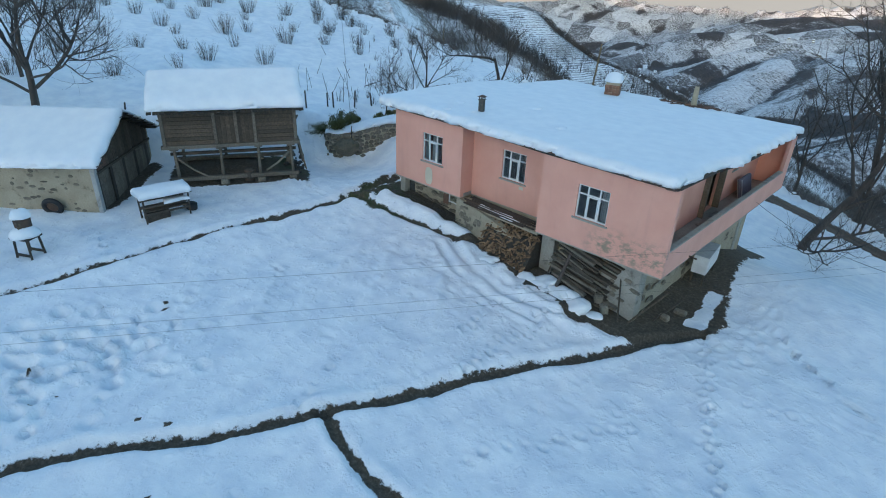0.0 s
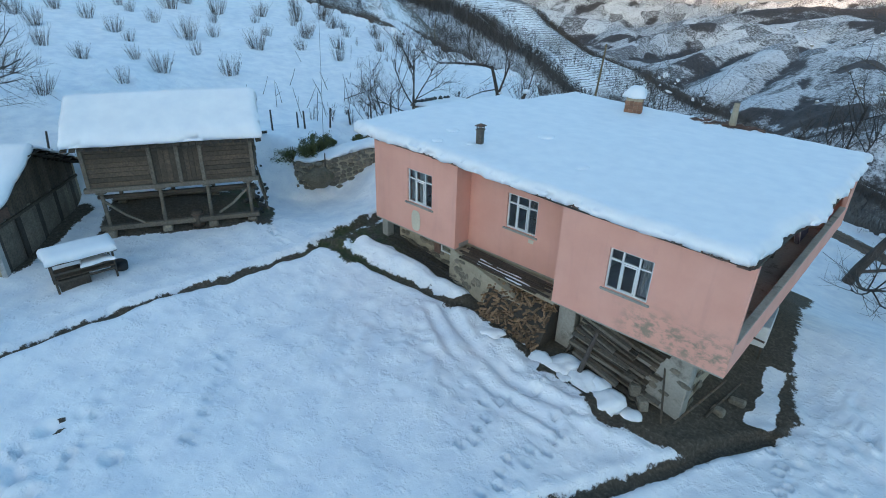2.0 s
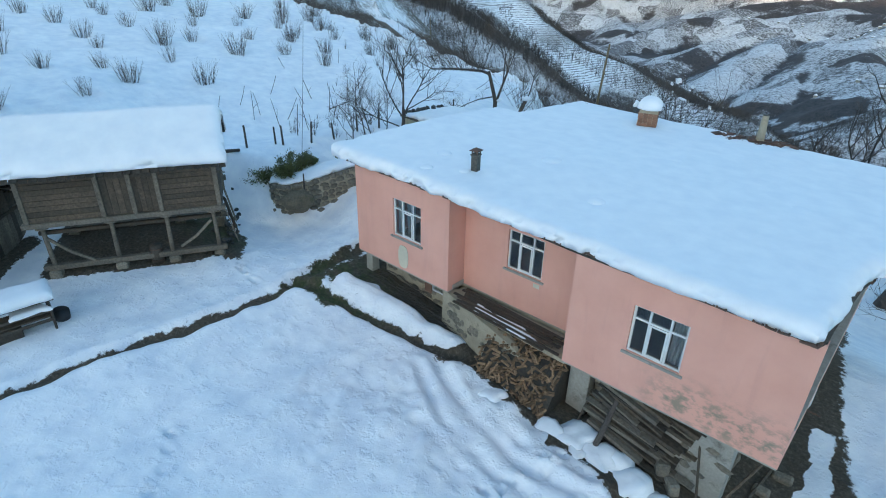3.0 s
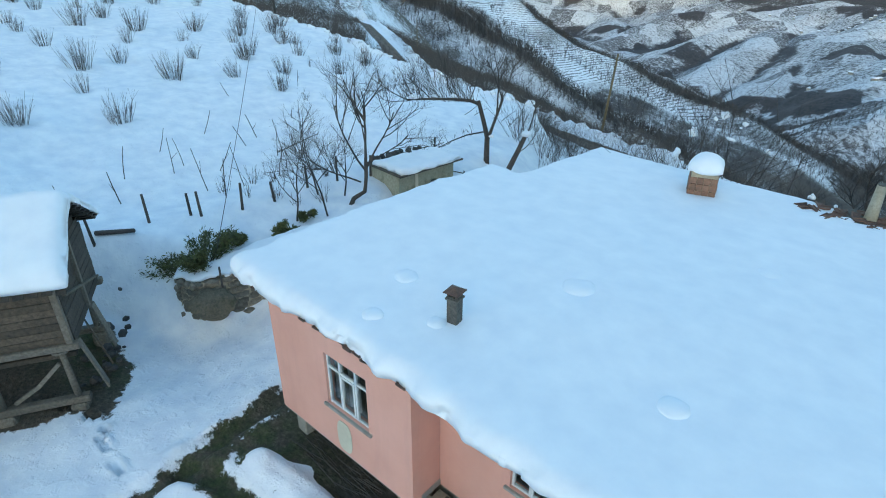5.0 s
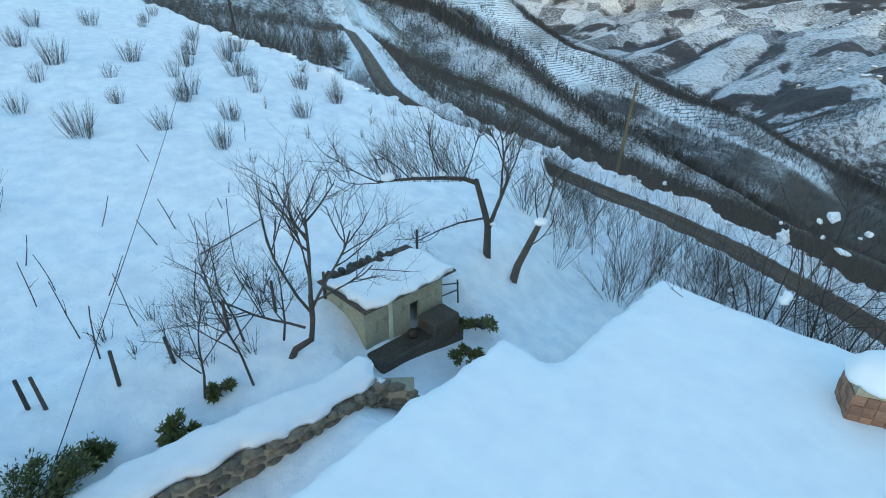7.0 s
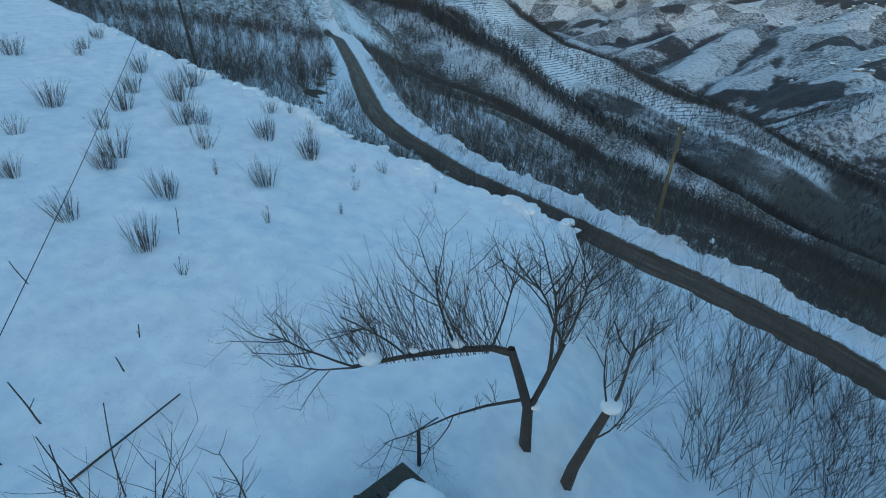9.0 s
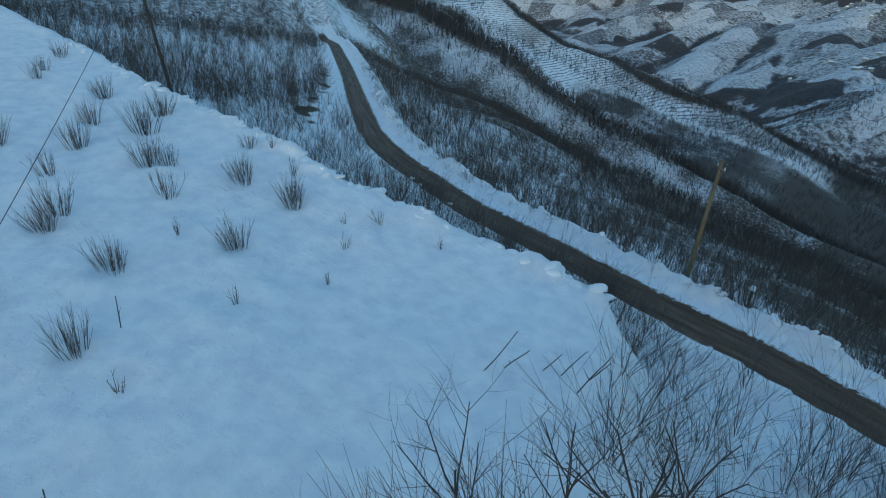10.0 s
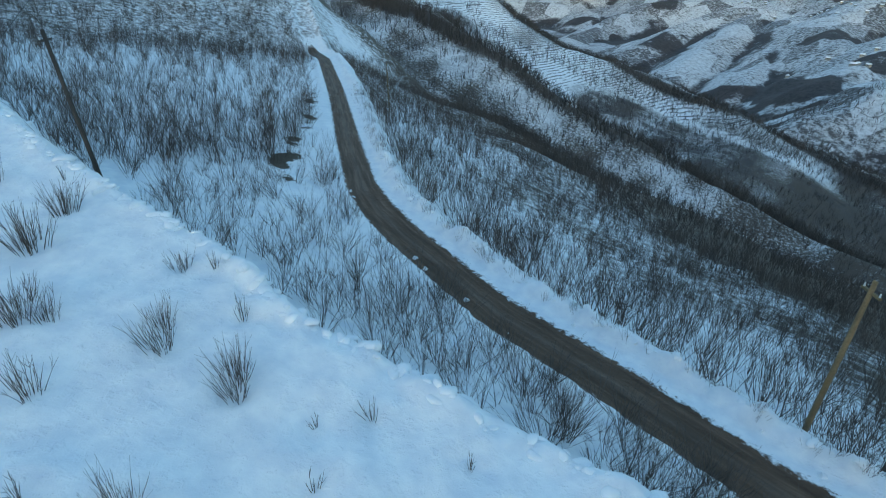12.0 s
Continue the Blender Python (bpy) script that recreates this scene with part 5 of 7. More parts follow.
part("shelf", boxes((-0.3, 0.3, -0.9, 0.9, 1.352, 1.375)), GREY_SHEET, cupboard)

planks = thing("plank_stack", (-3.2, 0.5, 0), 0, "stack of weathered planks against the base wall", "planks")
for k in range(34):
    row, col = divmod(k, 2)
    x0 = -4.62 + rng.uniform(0, .5) + 0.3 * (row > 11)
    x1 = -1.9 + rng.uniform(-.9, .45) - 0.3 * col
    z = -2.2 + 0.118 * row
    y = 0.36 - 0.24 * col + 0.006 * row + rng.uniform(-.03, .03)
    bm = bmesh.new()
    beam(bm, (x0, y + rng.uniform(-.05, .05), z + 0.30 + rng.uniform(-.02, .02)), (x1, y + rng.uniform(-.05, .05), z - 0.12 + rng.uniform(-.02, .02)), rng.uniform(.14, .24), rng.choice((0.03, 0.045, 0.06, 0.1)))
    board = part("plank", bm, (OLD_WOOD, PALE_WOOD, DARK_WOOD)[k % 3], planks)
    board.matrix_parent_inverse = planks.matrix_world.inverted()
trunk_post = part("leaning_log", bar((-3.95, -0.45, -2.25), (-3.7, 0.30, -0.15), 0.17, sides=9, taper=0.8), BARK, None, "thick log leaning against the plank stack", True)
tagged(trunk_post, category="log")
for a, b, w in (((-4.75, 0.2, -1.95), (-4.62, 0.5, -1.1), 0.07), ((-1.2, -0.05, -2.5), (-1.75, 0.66, -0.5), 0.07), ((-1.0, 0.2, -2.55), (-0.3, 2.2, -1.6), 0.09), ((-0.4, 1.4, -2.6), (-0.1, 3.6, -2.45), 0.10)):
    tagged(part("loose_pole", bar(a, b, w, sides=6, taper=0.8), OLD_WOOD, None, "grey wooden pole propped by the house base"), category="pole", group="loose poles by the base")
for x, y, w, d_, h in ((-2.3, 0.35, .5, .35, .5), (-1.9, 0.1, .4, .3, .3), (-5.9, -0.15, .3, .22, .22), (-0.2, 2.0, .4, .3, .18), (0.1, 2.9, .5, .3, .15)):
    q = part("stone_block", boxes((-w / 2, w / 2, -d_ / 2, d_ / 2, -0.1, h), bevel=0.05), STONE, None, "rough stone block lying in the mud")
    q.matrix_world = pose(x, y, ground_z(x, y), 4, -6, 25 * x)
    tagged(q, category="stone", group="stone blocks in the mud")

for k, (x, y, r) in enumerate(((-4.5, -0.3, .42), (-3.7, -0.55, .36), (-3.2, -0.3, .28), (-2.7, -0.6, .4), (-2.0, -0.5, .24), (-4.2, -0.85, .22), (-5.1, -0.75, .3), (-6.1, -0.8, .28), (-7.0, -0.75, .3))):
    bm = snow_lump(r * 1.35, r * 0.55, 60 + k * 1.7, 0.5)
    for v in bm.verts:
        v.co *= 1 + 0.4 * noise.noise(v.co * 3.3 + Vector((k, 0, 0))) + 0.2 * noise.noise(v.co * 9 + Vector((k, 0, 0)))
    q = part("snow_block", bm, SNOW, None, "lump of snow slid off the roof", True)
    q.matrix_world = pose(x, y, ground_z(x, y) + 0.04, rng.uniform(-15, 15), rng.uniform(-15, 15), 40 * k)
    tagged(q, category="snow", group="snow lumps below the eaves")
# firewood thrown against the wall under the ledge
wood_pile = thing("firewood_pile", (-6.7, 0.6, 0), 0, "heap of split firewood below the ledge", "firewood")
log_bm = bar((-0.15, 0, 0), (0.15, 0.01, 0), 0.085, 0.07, sides=5)
log0 = part("split_log", log_bm, FIREWOOD, wood_pile)
log1 = part("split_log", bar((-0.17, 0, 0), (0.17, 0, 0), 0.07, sides=3), FIREWOOD, wood_pile)
for k in range(290):
    x = rng.uniform(-8.1, -5.5)
    t_ = rng.random() ** 0.8
    y = 0.55 - 1.15 * t_
    z = float(np.interp(y, [-0.62, -0.2, 0.2, 0.6], [-1.85, -1.2, -0.62, -0.34])) - 0.08 * (x + 7) + rng.uniform(-.04, .09)
    q = new("split_log", (log0 if k % 3 else log1).data) if k > 1 else (log0, log1)[k]
    q.parent = wood_pile
    q.matrix_parent_inverse = wood_pile.matrix_world.inverted()
    q.matrix_basis = pose(x, y, z, rng.uniform(0, 90), rng.uniform(-35, 35), rng.uniform(-60, 120) if k % 4 else 90)
bm = bmesh.new()
prof = [(1.34, -0.36), (0.6, -0.38), (0.2, -0.66), (-0.6, -1.9), (-0.65, -2.6), (1.34, -2.6)]
ends = [[bm.verts.new((x, y, z + dz)) for y, z in prof] for x, dz in ((-8.0, 0.05), (-5.45, -0.1))]
for i in range(len(prof)):
    bm.faces.new((ends[0][i], ends[0][(i + 1) % 6], ends[1][(i + 1) % 6], ends[1][i]))
bm.faces.new(ends[0])
bm.faces.new(ends[1][::-1])
heap = part("bark_litter", bm, DARK_WOOD, wood_pile)
heap.matrix_parent_inverse = wood_pile.matrix_world.inverted()

# brushwood and litter along the left wing
brush_bm = bmesh.new()
for k in range(150):
    x = rng.uniform(-13.6, -8.4)
    y = rng.uniform(0.25, 1.1)
    a = rng.uniform(-0.5, 0.5) + (math.pi if rng.random() < .5 else 0)
    L = rng.uniform(.3, .9)
    z = ground_z(x, y) + rng.uniform(0.02, 0.3) * (y - 0.1)
    beam(brush_bm, (x, y, z), (x + math.cos(a) * L, y + math.sin(a) * L * 0.4, z + rng.uniform(-.1, .12)), 0.02, sides=3)
tagged(part("brushwood", brush_bm, BARK, None, "twigs and brushwood littering the bare soil"), category="brushwood", kind="stuff")

# rubble stones set in the base wall
stone_shapes = []
for k in range(4):
    bm = bmesh.new()
    bmesh.ops.create_icosphere(bm, subdivisions=1, radius=1.0)
    for v in bm.verts:
        v.co *= 1 + 0.22 * noise.noise(v.co * 1.7 + Vector((k * 5.1, 0, 0)))
    stone_shapes.append(part("stone", bm, STONE, house))
spots = [(rng.uniform(-13.6, -10.3), 1.14, rng.uniform(-1.2, -0.15)) for _ in range(46)] + [(x_, float(np.interp(x_, [-10.3, -9.6, -8.4, -7.2], [0.60, 0.48, 0.19, 0.13])) - 0.02, rng.uniform(-1.25, -0.3) - 0.1 * (x_ + 10)) for x_ in [rng.uniform(-10.1, -7.3) for _ in range(34)]] \
    + [(rng.uniform(-4.7, -2.6), 0.93, rng.uniform(-2.1, -0.1)) for _ in range(20)] + [(rng.uniform(-2.45, -0.95), 0.5, rng.uniform(-2.3, -0.2)) for _ in range(16)] + [(-0.97, rng.uniform(1.2, 12), rng.uniform(-2.7, -0.2)) for _ in range(60)]
for k, (x, y, z) in enumerate(spots):
    s = stone_shapes[k] if k < 4 else new("stone", stone_shapes[k % 4].data)
    s.parent = house
    s.matrix_world = pose(x, y, z, rng.uniform(-20, 20), rng.uniform(-20, 20), 90 if x > -1 else 0) @ Matrix.Diagonal((rng.uniform(.12, .24), 0.05, rng.uniform(.08, .15), 1))


# ---- the raised granary ----
granary = thing("granary", (-21.75, -7.98, 0), 61, "old timber granary raised on posts, roof under snow", "granary")
GL, GD, G0, G1 = 6.3, 3.3, 1.22, 3.12
rg = random.Random(11)


def gpart(name, bm, mat, parent=granary, label="", smooth=False):
    ob = part(name, bm, mat, None, label, smooth)
    ob.parent = parent
    return ob


D0, D1, D2 = 2.42, 3.42, 4.28       # door posts
nb = 9
for k in range(nb):                # level boards of the front, either side of the door
    z0 = G0 + 0.14 + (G1 - G0 - 0.14) * k / nb
    z1 = z0 + (G1 - G0 - 0.14) / nb - 0.012
    for a, b in ((0.14, D0 - 0.08), (D2 + 0.08, GL - 0.14)):
        gpart("board", boxes((a, b, 0.02 + rg.uniform(-.008, .012), 0.07, z0, z1), bevel=0.005), OLD_WOOD)
for a, b, n in ((D0 + 0.08, D1 - 0.05, 4), (D1 + 0.05, D2 - 0.08, 4)):      # two door leaves of upright boards
    leaf = gpart("door_leaf", boxes((a, b, 0.075, 0.09, G0 + 0.16, G1 - 0.02)), DARK_WOOD)
    for k in range(n):
        x0 = a + (b - a) * k / n
        gpart("door_board", boxes((x0 + 0.006, x0 + (b - a) / n - 0.006, 0.04 + rg.uniform(-.01, .01), 0.073, G0 + 0.15, G1 - 0.04), bevel=0.004), OLD_WOOD, leaf)
    gpart("batten", boxes((a + 0.03, b - 0.03, 0.015, 0.035, G1 - 0.42, G1 - 0.33), bevel=0.004), DARK_WOOD, leaf)
for x in (0.07, D0, D1, D2, GL - 0.07):
    gpart("post", boxes((x - 0.075, x + 0.075, -0.04, 0.10, G0 + 0.1, G1), bevel=0.012), PALE_WOOD)
gpart("sill_beam", boxes((-0.12, GL + 0.12, -0.08, 0.16, G0 - 0.05, G0 + 0.13), bevel=0.02), PALE_WOOD)
gpart("rear_sill_beam", boxes((-0.12, GL + 0.12, GD - 0.16, GD + 0.08, G0 - 0.05, G0 + 0.13), bevel=0.02), PALE_WOOD)
gpart("floor", boxes((0.0, GL, 0.17, GD - 0.17, G0, G0 + 0.08)), DARK_WOOD)
gpart("rear_wall", boxes((0.05, GL - 0.05, GD - 0.1, GD - 0.04, G0 + 0.13, G1)), OLD_WOOD)
RIDGE = 4.25
for x, sgn in ((0.0, -1), (GL, 1)):                              # gable ends of slanting and level boards
    xa, xb = (x - 0.03, x + 0.03)
    for k in range(16):
        z0 = G0 + 0.1 + 0.19 * k
        z1 = z0 + 0.178
        if z0 < G1:
            y0, y1 = 0.11, GD - 0.11
        else:
            f = (z0 + 0.09 - G1) / (RIDGE - G1)
            y0, y1 = GD / 2 * f, GD - GD / 2 * f
        if y1 - y0 < 0.2 or z1 > RIDGE:
            continue
        gpart("gable_board", boxes((xa + rg.uniform(-.01, .01), xb + rg.uniform(-.01, .01), y0, y1, z0, z1), bevel=0.004), DARK_WOOD)
    gpart("gable_post", boxes((x - 0.06 + 0.05 * sgn, x + 0.06 + 0.05 * sgn, GD / 2 - 0.06, GD / 2 + 0.06, G0 + 0.1, RIDGE - 0.1), bevel=0.01), PALE_WOOD)
    bm = bmesh.new()
    beam(bm, (x + 0.09 * sgn, 0.2, G0 + 1.35), (x + 0.09 * sgn, GD - 0.3, G0 + 0.35), 0.10, 0.05)
    gpart("brace", bm, PALE_WOOD)
# posts, braces and beams below
for x in (0.42, 2.55, 4.35, GL - 0.35):
    for y in (0.1, GD - 0.1):
        gpart("stilt", bar((x + rg.uniform(-.05, .05), y, -0.32), (x, y, G0 - 0.12), 0.17, sides=8, taper=0.85), PALE_WOOD, smooth=True)
        gpart("bearing_disc", bar((x, y, G0 - 0.12), (x, y, G0 - 0.05), 0.42, sides=12), PALE_WOOD)
gpart("ground_beam", boxes((0.1, GL - 0.05, -0.02, 0.2, -0.5, -0.3), bevel=0.025), PALE_WOOD)
gpart("rear_ground_beam", boxes((0.1, GL - 0.05, GD - 0.2, GD + 0.02, -0.4, -0.2), bevel=0.025), PALE_WOOD)
gpart("mid_beam", boxes((0.2, GL - 0.1, 0.25, 0.4, 0.78, 0.92), bevel=0.02), OLD_WOOD)
for a, b in (((0.5, 0.02, 0.75), (1.75, 0.02, -0.28)), ((GL - 0.45, 0.02, 0.8), (GL - 1.65, 0.02, -0.15))):
    mid = ((a[0] + b[0]) / 2, a[1], (a[2] + b[2]) / 2 - 0.10)
    bm = bmesh.new()
    beam(bm, a, mid, 0.085)
    beam(bm, mid, b, 0.085)
    gpart("curved_brace", bm, PALE_WOOD)
for y in (0.1, GD - 0.1):
    for x in (0.42, 2.55, 4.35, GL - 0.35):
        gpart("foot_stone", boxes((x - 0.2, x + 0.2, y - 0.2, y + 0.2, -1.0, -0.5 if y < 1 else -0.4), bevel=0.06), STONE)
# the roof
for s in (0, 1):
    bm = bmesh.new()
    y_e, y_r = (-0.42, GD / 2) if s == 0 else (GD + 0.42, GD / 2)
    z_e = G1 - 0.06
    for k in range(7):
        f0, f1 = k / 7, (k + 1) / 7
        ya, yb = y_e + (y_r - y_e) * f0, y_e + (y_r - y_e) * f1
        za, zb = z_e + (RIDGE + 0.06 - z_e) * f0, z_e + (RIDGE + 0.06 - z_e) * f1
        beam(bm, (-0.38, (ya + yb) / 2, (za + zb) / 2), (GL + 0.38, (ya + yb) / 2, (za + zb) / 2), 0.30, 0.035)
    gpart("roof_slope", bm, DARK_WOOD)
for k in range(26):
    q = gpart("eave_shingle", boxes((-0.11, 0.11, -0.12, 0.1, -0.012, 0.012), bevel=0.004), DARK_WOOD)
    q.matrix_basis = pose(-0.3 + 0.275 * k, -0.42, G1 - 0.07 + rg.uniform(-.02, .02), 30 + rg.uniform(-8, 8), rg.uniform(-6, 6), rg.uniform(-6, 6))


def gable_top(z_e, z_r, y_r, half):
    return lambda x, y: z_e + (z_r - z_e) * np.clip(1 - np.abs(y - y_r) / half, 0, 1)


gs = new("granary_snow", snow_cap([(-0.42, -0.48), (GL + 0.42, -0.48), (GL + 0.42, GD + 0.48), (-0.42, GD + 0.48)], gable_top(G1 + 0.0, RIDGE + 0.14, GD / 2, GD / 2 + 0.48), 0.34, 0.13, 5, 0.02, 0.04))
gs.matrix_world = granary.matrix_world.copy()
tagged(gs, "deep snow covering the granary roof", "snow")
keg = thing("keg", (-20.1, -4.6, ground_z(-20.1, -4.6)), 20, "dark wooden keg stored under the granary", "keg")
part("staves", bar((0, 0, 0), (0, 0, 0.7), 0.5, sides=14, taper=0.9), DARK_WOOD, keg, smooth=True)
for z in (0.12, 0.56):
    part("hoop", bar((0, 0, z), (0, 0, z + 0.05), 0.525 - z * 0.06, sides=14), RUST, keg)

# ---- the stone barn ----
barn = thing("barn", (-20.95, -11.35, 0), 137, "stone barn with a plank gable and snowy roof", "barn")
BW, BL, B0, B1, BR = 6.0, 9.5, -1.6, 1.42, 2.85      # gable width along x, length along +y (local), eaves, ridge


def bpart(name, bm, mat, parent=barn, label="", smooth=False):
    ob = part(name, bm, mat, None, label, smooth)
    ob.parent = parent
    return ob


bpart("long_wall", boxes((0.0, 0.45, 0.10, BL, B0, B1), bevel=0.03), MORTAR, label="rubble wall in pale earth mortar")
bpart("long_wall", boxes((BW - 0.45, BW, 0.10, BL, B0, B1), bevel=0.03), MORTAR)
bpart("end_wall", boxes((0.45, BW - 0.45, BL - 0.45, BL, B0, B1)), MORTAR)
bpart("corner_post", boxes((-0.04, 0.2, 0.0, 0.2, B0, B1), bevel=0.015), GREY_SHEET)
n = 22
for k in range(n):            # upright gable planks, the lower ones plastered over
    x0, x1 = 0.2 + (BW - 0.4) * k / n, 0.2 + (BW - 0.4) * (k + 1) / n
    xm = (x0 + x1) / 2
    top = B1 - 0.1 + (BR - B1 - 0.05) * (1 - abs(xm - BW / 2) / (BW / 2))
    split = B1 - 0.55 + 0.12 * math.sin(k)
    bpart("gable_plank", boxes((x0 + 0.006, x1 - 0.006, 0.06 + rg.uniform(-.012, .012), 0.10, split, top), bevel=0.005), OLD_WOOD)
    bpart("gable_plank", boxes((x0 + 0.004, x1 - 0.004, 0.09 + rg.uniform(-.006, .006), 0.13, B0, split - 0.01), bevel=0.005), PALE_WOOD if k % 5 else DARK_WOOD)
bpart("cross_beam", boxes((0.1, BW - 0.1, 0.0, 0.07, B1 - 0.62, B1 - 0.5), bevel=0.012), OLD_WOOD)
bpart("back_board", boxes((0.15, BW - 0.15, 0.14, 0.18, B0, B1)), DARK_WOOD)
bpart("door_post", boxes((1.35, 1.47, 0.0, 0.08, B0, B1 - 0.62), bevel=0.01), DARK_WOOD)
for s in (0, 1):
    bm = bmesh.new()
    xe, xr = (-0.45, BW / 2) if s == 0 else (BW + 0.45, BW / 2)
    z_e = B1 - 0.12
    for k in range(7):
        f = (k + 0.5) / 7
        x_, z_ = xe + (xr - xe) * f, z_e + (BR + 0.08 - z_e) * f
        beam(bm, (x_, -0.4, z_), (x_, BL + 0.3, z_), 0.56, 0.05)
    bpart("roof_slope", bm, DARK_WOOD)
bpart("verge_patch", boxes((0.35, 1.15, 0.02, 0.055, B1 - 0.45, B1 - 0.02), bevel=0.008), TILE, label="rust-red sheet patch")
bsn = snow_cap([(-0.55, -0.42), (BW * 0.5 + 0.02, -0.42), (BW * 0.5 + 0.02, BL + 0.3), (-0.55, BL + 0.3)], lambda x, y: B1 - 0.07 + (BR + 0.12 - B1 + 0.07) * np.clip((x + 0.45) / (BW / 2 + 0.45), 0, 1), 0.32, 0.14, 6, 0.02, 0.05)
bs = new("barn_snow", bsn)
bs.matrix_world = barn.matrix_world.copy()
tagged(bs, "deep snow on the front slope of the barn roof", "snow")
bsn = snow_cap([(BW * 0.5 + 0.03, -0.42), (BW + 0.5, -0.42), (BW + 0.5, BL + 0.3), (BW * 0.5 + 0.03, BL + 0.3)], lambda x, y: B1 - 0.07 + (BR + 0.12 - B1 + 0.07) * np.clip((BW + 0.45 - x) / (BW / 2 + 0.45), 0, 1), 0.12, 0.14, 7, 0.02, 0.05)
bs = new("barn_snow", bsn)
bs.matrix_world = barn.matrix_world.copy()
tagged(bs, "thin snow on the rear slope of the barn roof", "snow")
for k in range(90):
    q = new("stone", stone_shapes[k % 4].data)
    q.parent = barn
    q.matrix_basis = pose(-0.004, rg.uniform(0.5, BL - 0.3), rg.uniform(-0.95, 1.25), rg.uniform(-15, 15), 0, 90) @ Matrix.Diagonal((rg.uniform(.06, .2), 0.03, rg.uniform(.04, .10), 1))


def torus(R, r, n=28, k=8):
    bm = bmesh.new()
    rings = [[bm.verts.new(((R + r * math.cos(b)) * math.cos(a), (R + r * math.cos(b)) * math.sin(a), r * math.sin(b))) for b in [2 * math.pi * j / k for j in range(k)]] for a in [2 * math.pi * i / n for i in range(n)]]
    for i in range(n):
        for j in range(k):
            bm.faces.new((rings[i][j], rings[(i + 1) % n][j], rings[(i + 1) % n][(j + 1) % k], rings[i][(j + 1) % k]))
    return bm


tyre_at = barn.matrix_world @ Vector((-0.28, 2.0, 0))
tyre = thing("tyre", (tyre_at.x, tyre_at.y, ground_z(tyre_at.x, tyre_at.y) + 0.28), 137, "worn black tyre leaning on the barn wall", "tyre")
bm = torus(0.34, 0.11)
bmesh.ops.transform(bm, matrix=pose(0, 0, 0, 0, 74, 0), verts=bm.verts)
part("tread", bm, CABLE, tyre, smooth=True)
bm = bar((-0.03, 0, -0.01), (0.03, 0, 0.01), 0.46, sides=16)
part("rim", bm, RUST, tyre)

# ---- a roofed stall and a stack of yard furniture, both under snow ----
stall = thing("yard_stall", (-18.75, -9.5, ground_z(-18.75, -9.5)), 84, "low wooden stall with a snow-covered board roof", "stall")
for x in (-0.92, 0.92):
    for y in (-0.42, 0.42):
        part("post", bar((x, y, -0.1), (x * 1.02, y, 1.02 - 0.08 * (y > 0)), 0.075, sides=6), DARK_WOOD, stall)
for k in range(5):
    part("roof_board", boxes((-1.08, 1.08, -0.56 + 0.225 * k, -0.345 + 0.225 * k, 1.03, 1.065), bevel=0.006), OLD_WOOD, stall)
for z in (0.30, 0.62):
    part("rail", boxes((-0.95, 0.95, -0.47, -0.42, z, z + 0.09), bevel=0.008), DARK_WOOD, stall)
    part("rail", boxes((-0.95, 0.95, 0.42, 0.47, z, z + 0.09), bevel=0.008), DARK_WOOD, stall)
part("shelf", boxes((-0.9, 0.9, -0.4, 0.4, 0.42, 0.46)), OLD_WOOD, stall)
part("box", boxes((-0.85, 0.1, -0.35, 0.3, -0.1, 0.36), bevel=0.02), DARK_WOOD, stall)
ss_ = new("stall_snow", snow_cap([(-1.12, -0.6), (1.12, -0.6), (1.12, 0.6), (-1.12, 0.6)], lambda x, y: 1.07 + 0 * x, 0.30, 0.08, 9, 0.02, 0.04))
ss_.matrix_world = stall.matrix_world.copy()
tagged(ss_, "pillow of snow on the stall roof", "snow")
ss_ = new("shelf_snow", snow_cap([(-0.1, -0.52), (0.95, -0.52), (0.8, -0.1), (0.0, -0.05)], lambda x, y: 0.71 + 0 * x, 0.10, 0.06, 10, 0.02, 0.05))
ss_.matrix_world = stall.matrix_world.copy()
tagged(ss_, "snow lying on the stall rail", "snow")
tub = part("tub", bar((0, 0, 0), (0, 0, 0.34), 0.62, 0.45, sides=14, taper=1.12), CABLE, None, "black tub half buried beside the stall", True)
tub.matrix_world = pose(-18.85, -8.3, ground_z(-18.85, -8.3) - 0.08)
tagged(tub, category="tub")

sx, sy = -18.75, -14.75
lz = ground_z(sx, sy)
stool = thing("garden_table", (sx, sy, lz), 30, "small dark wooden table standing in the snow", "table")
for x in (-0.3, 0.3):
    for y in (-0.26, 0.26):
        part("leg", bar((x * 1.15, y * 1.15, -0.05), (x, y, 0.78), 0.075), DARK_WOOD, stool)
part("top", boxes((-0.42, 0.42, -0.36, 0.36, 0.78, 0.86), bevel=0.02), DARK_WOOD, stool)
for s_ in (-1, 1):
    part("stretcher", boxes((-0.33, 0.33, 0.27 * s_ - 0.03, 0.27 * s_ + 0.03, 0.08, 0.17)), DARK_WOOD, stool)
drum = thing("drum", (sx - 0.1, sy + 0.05, lz + 1.06), 0, "rusty drum standing on the snowy table", "drum")
part("shell", bar((0, 0, 0), (0, 0, 0.52), 0.56, sides=16, taper=1.05), RUST, drum, smooth=True)
part("rim", torus(0.295, 0.02, 20, 6), RUST, drum).location = (0, 0, 0.5)
part("door", boxes((0.1, 0.29, -0.24, -0.1, 0.12, 0.4), bevel=0.01), OLD_WOOD, drum)
q = part("table_snow", snow_lump(0.52, 0.30, 12, 0.3), SNOW, None, "snow piled on the table", True)
q.location = (sx, sy, lz + 0.95)
tagged(q, category="snow")
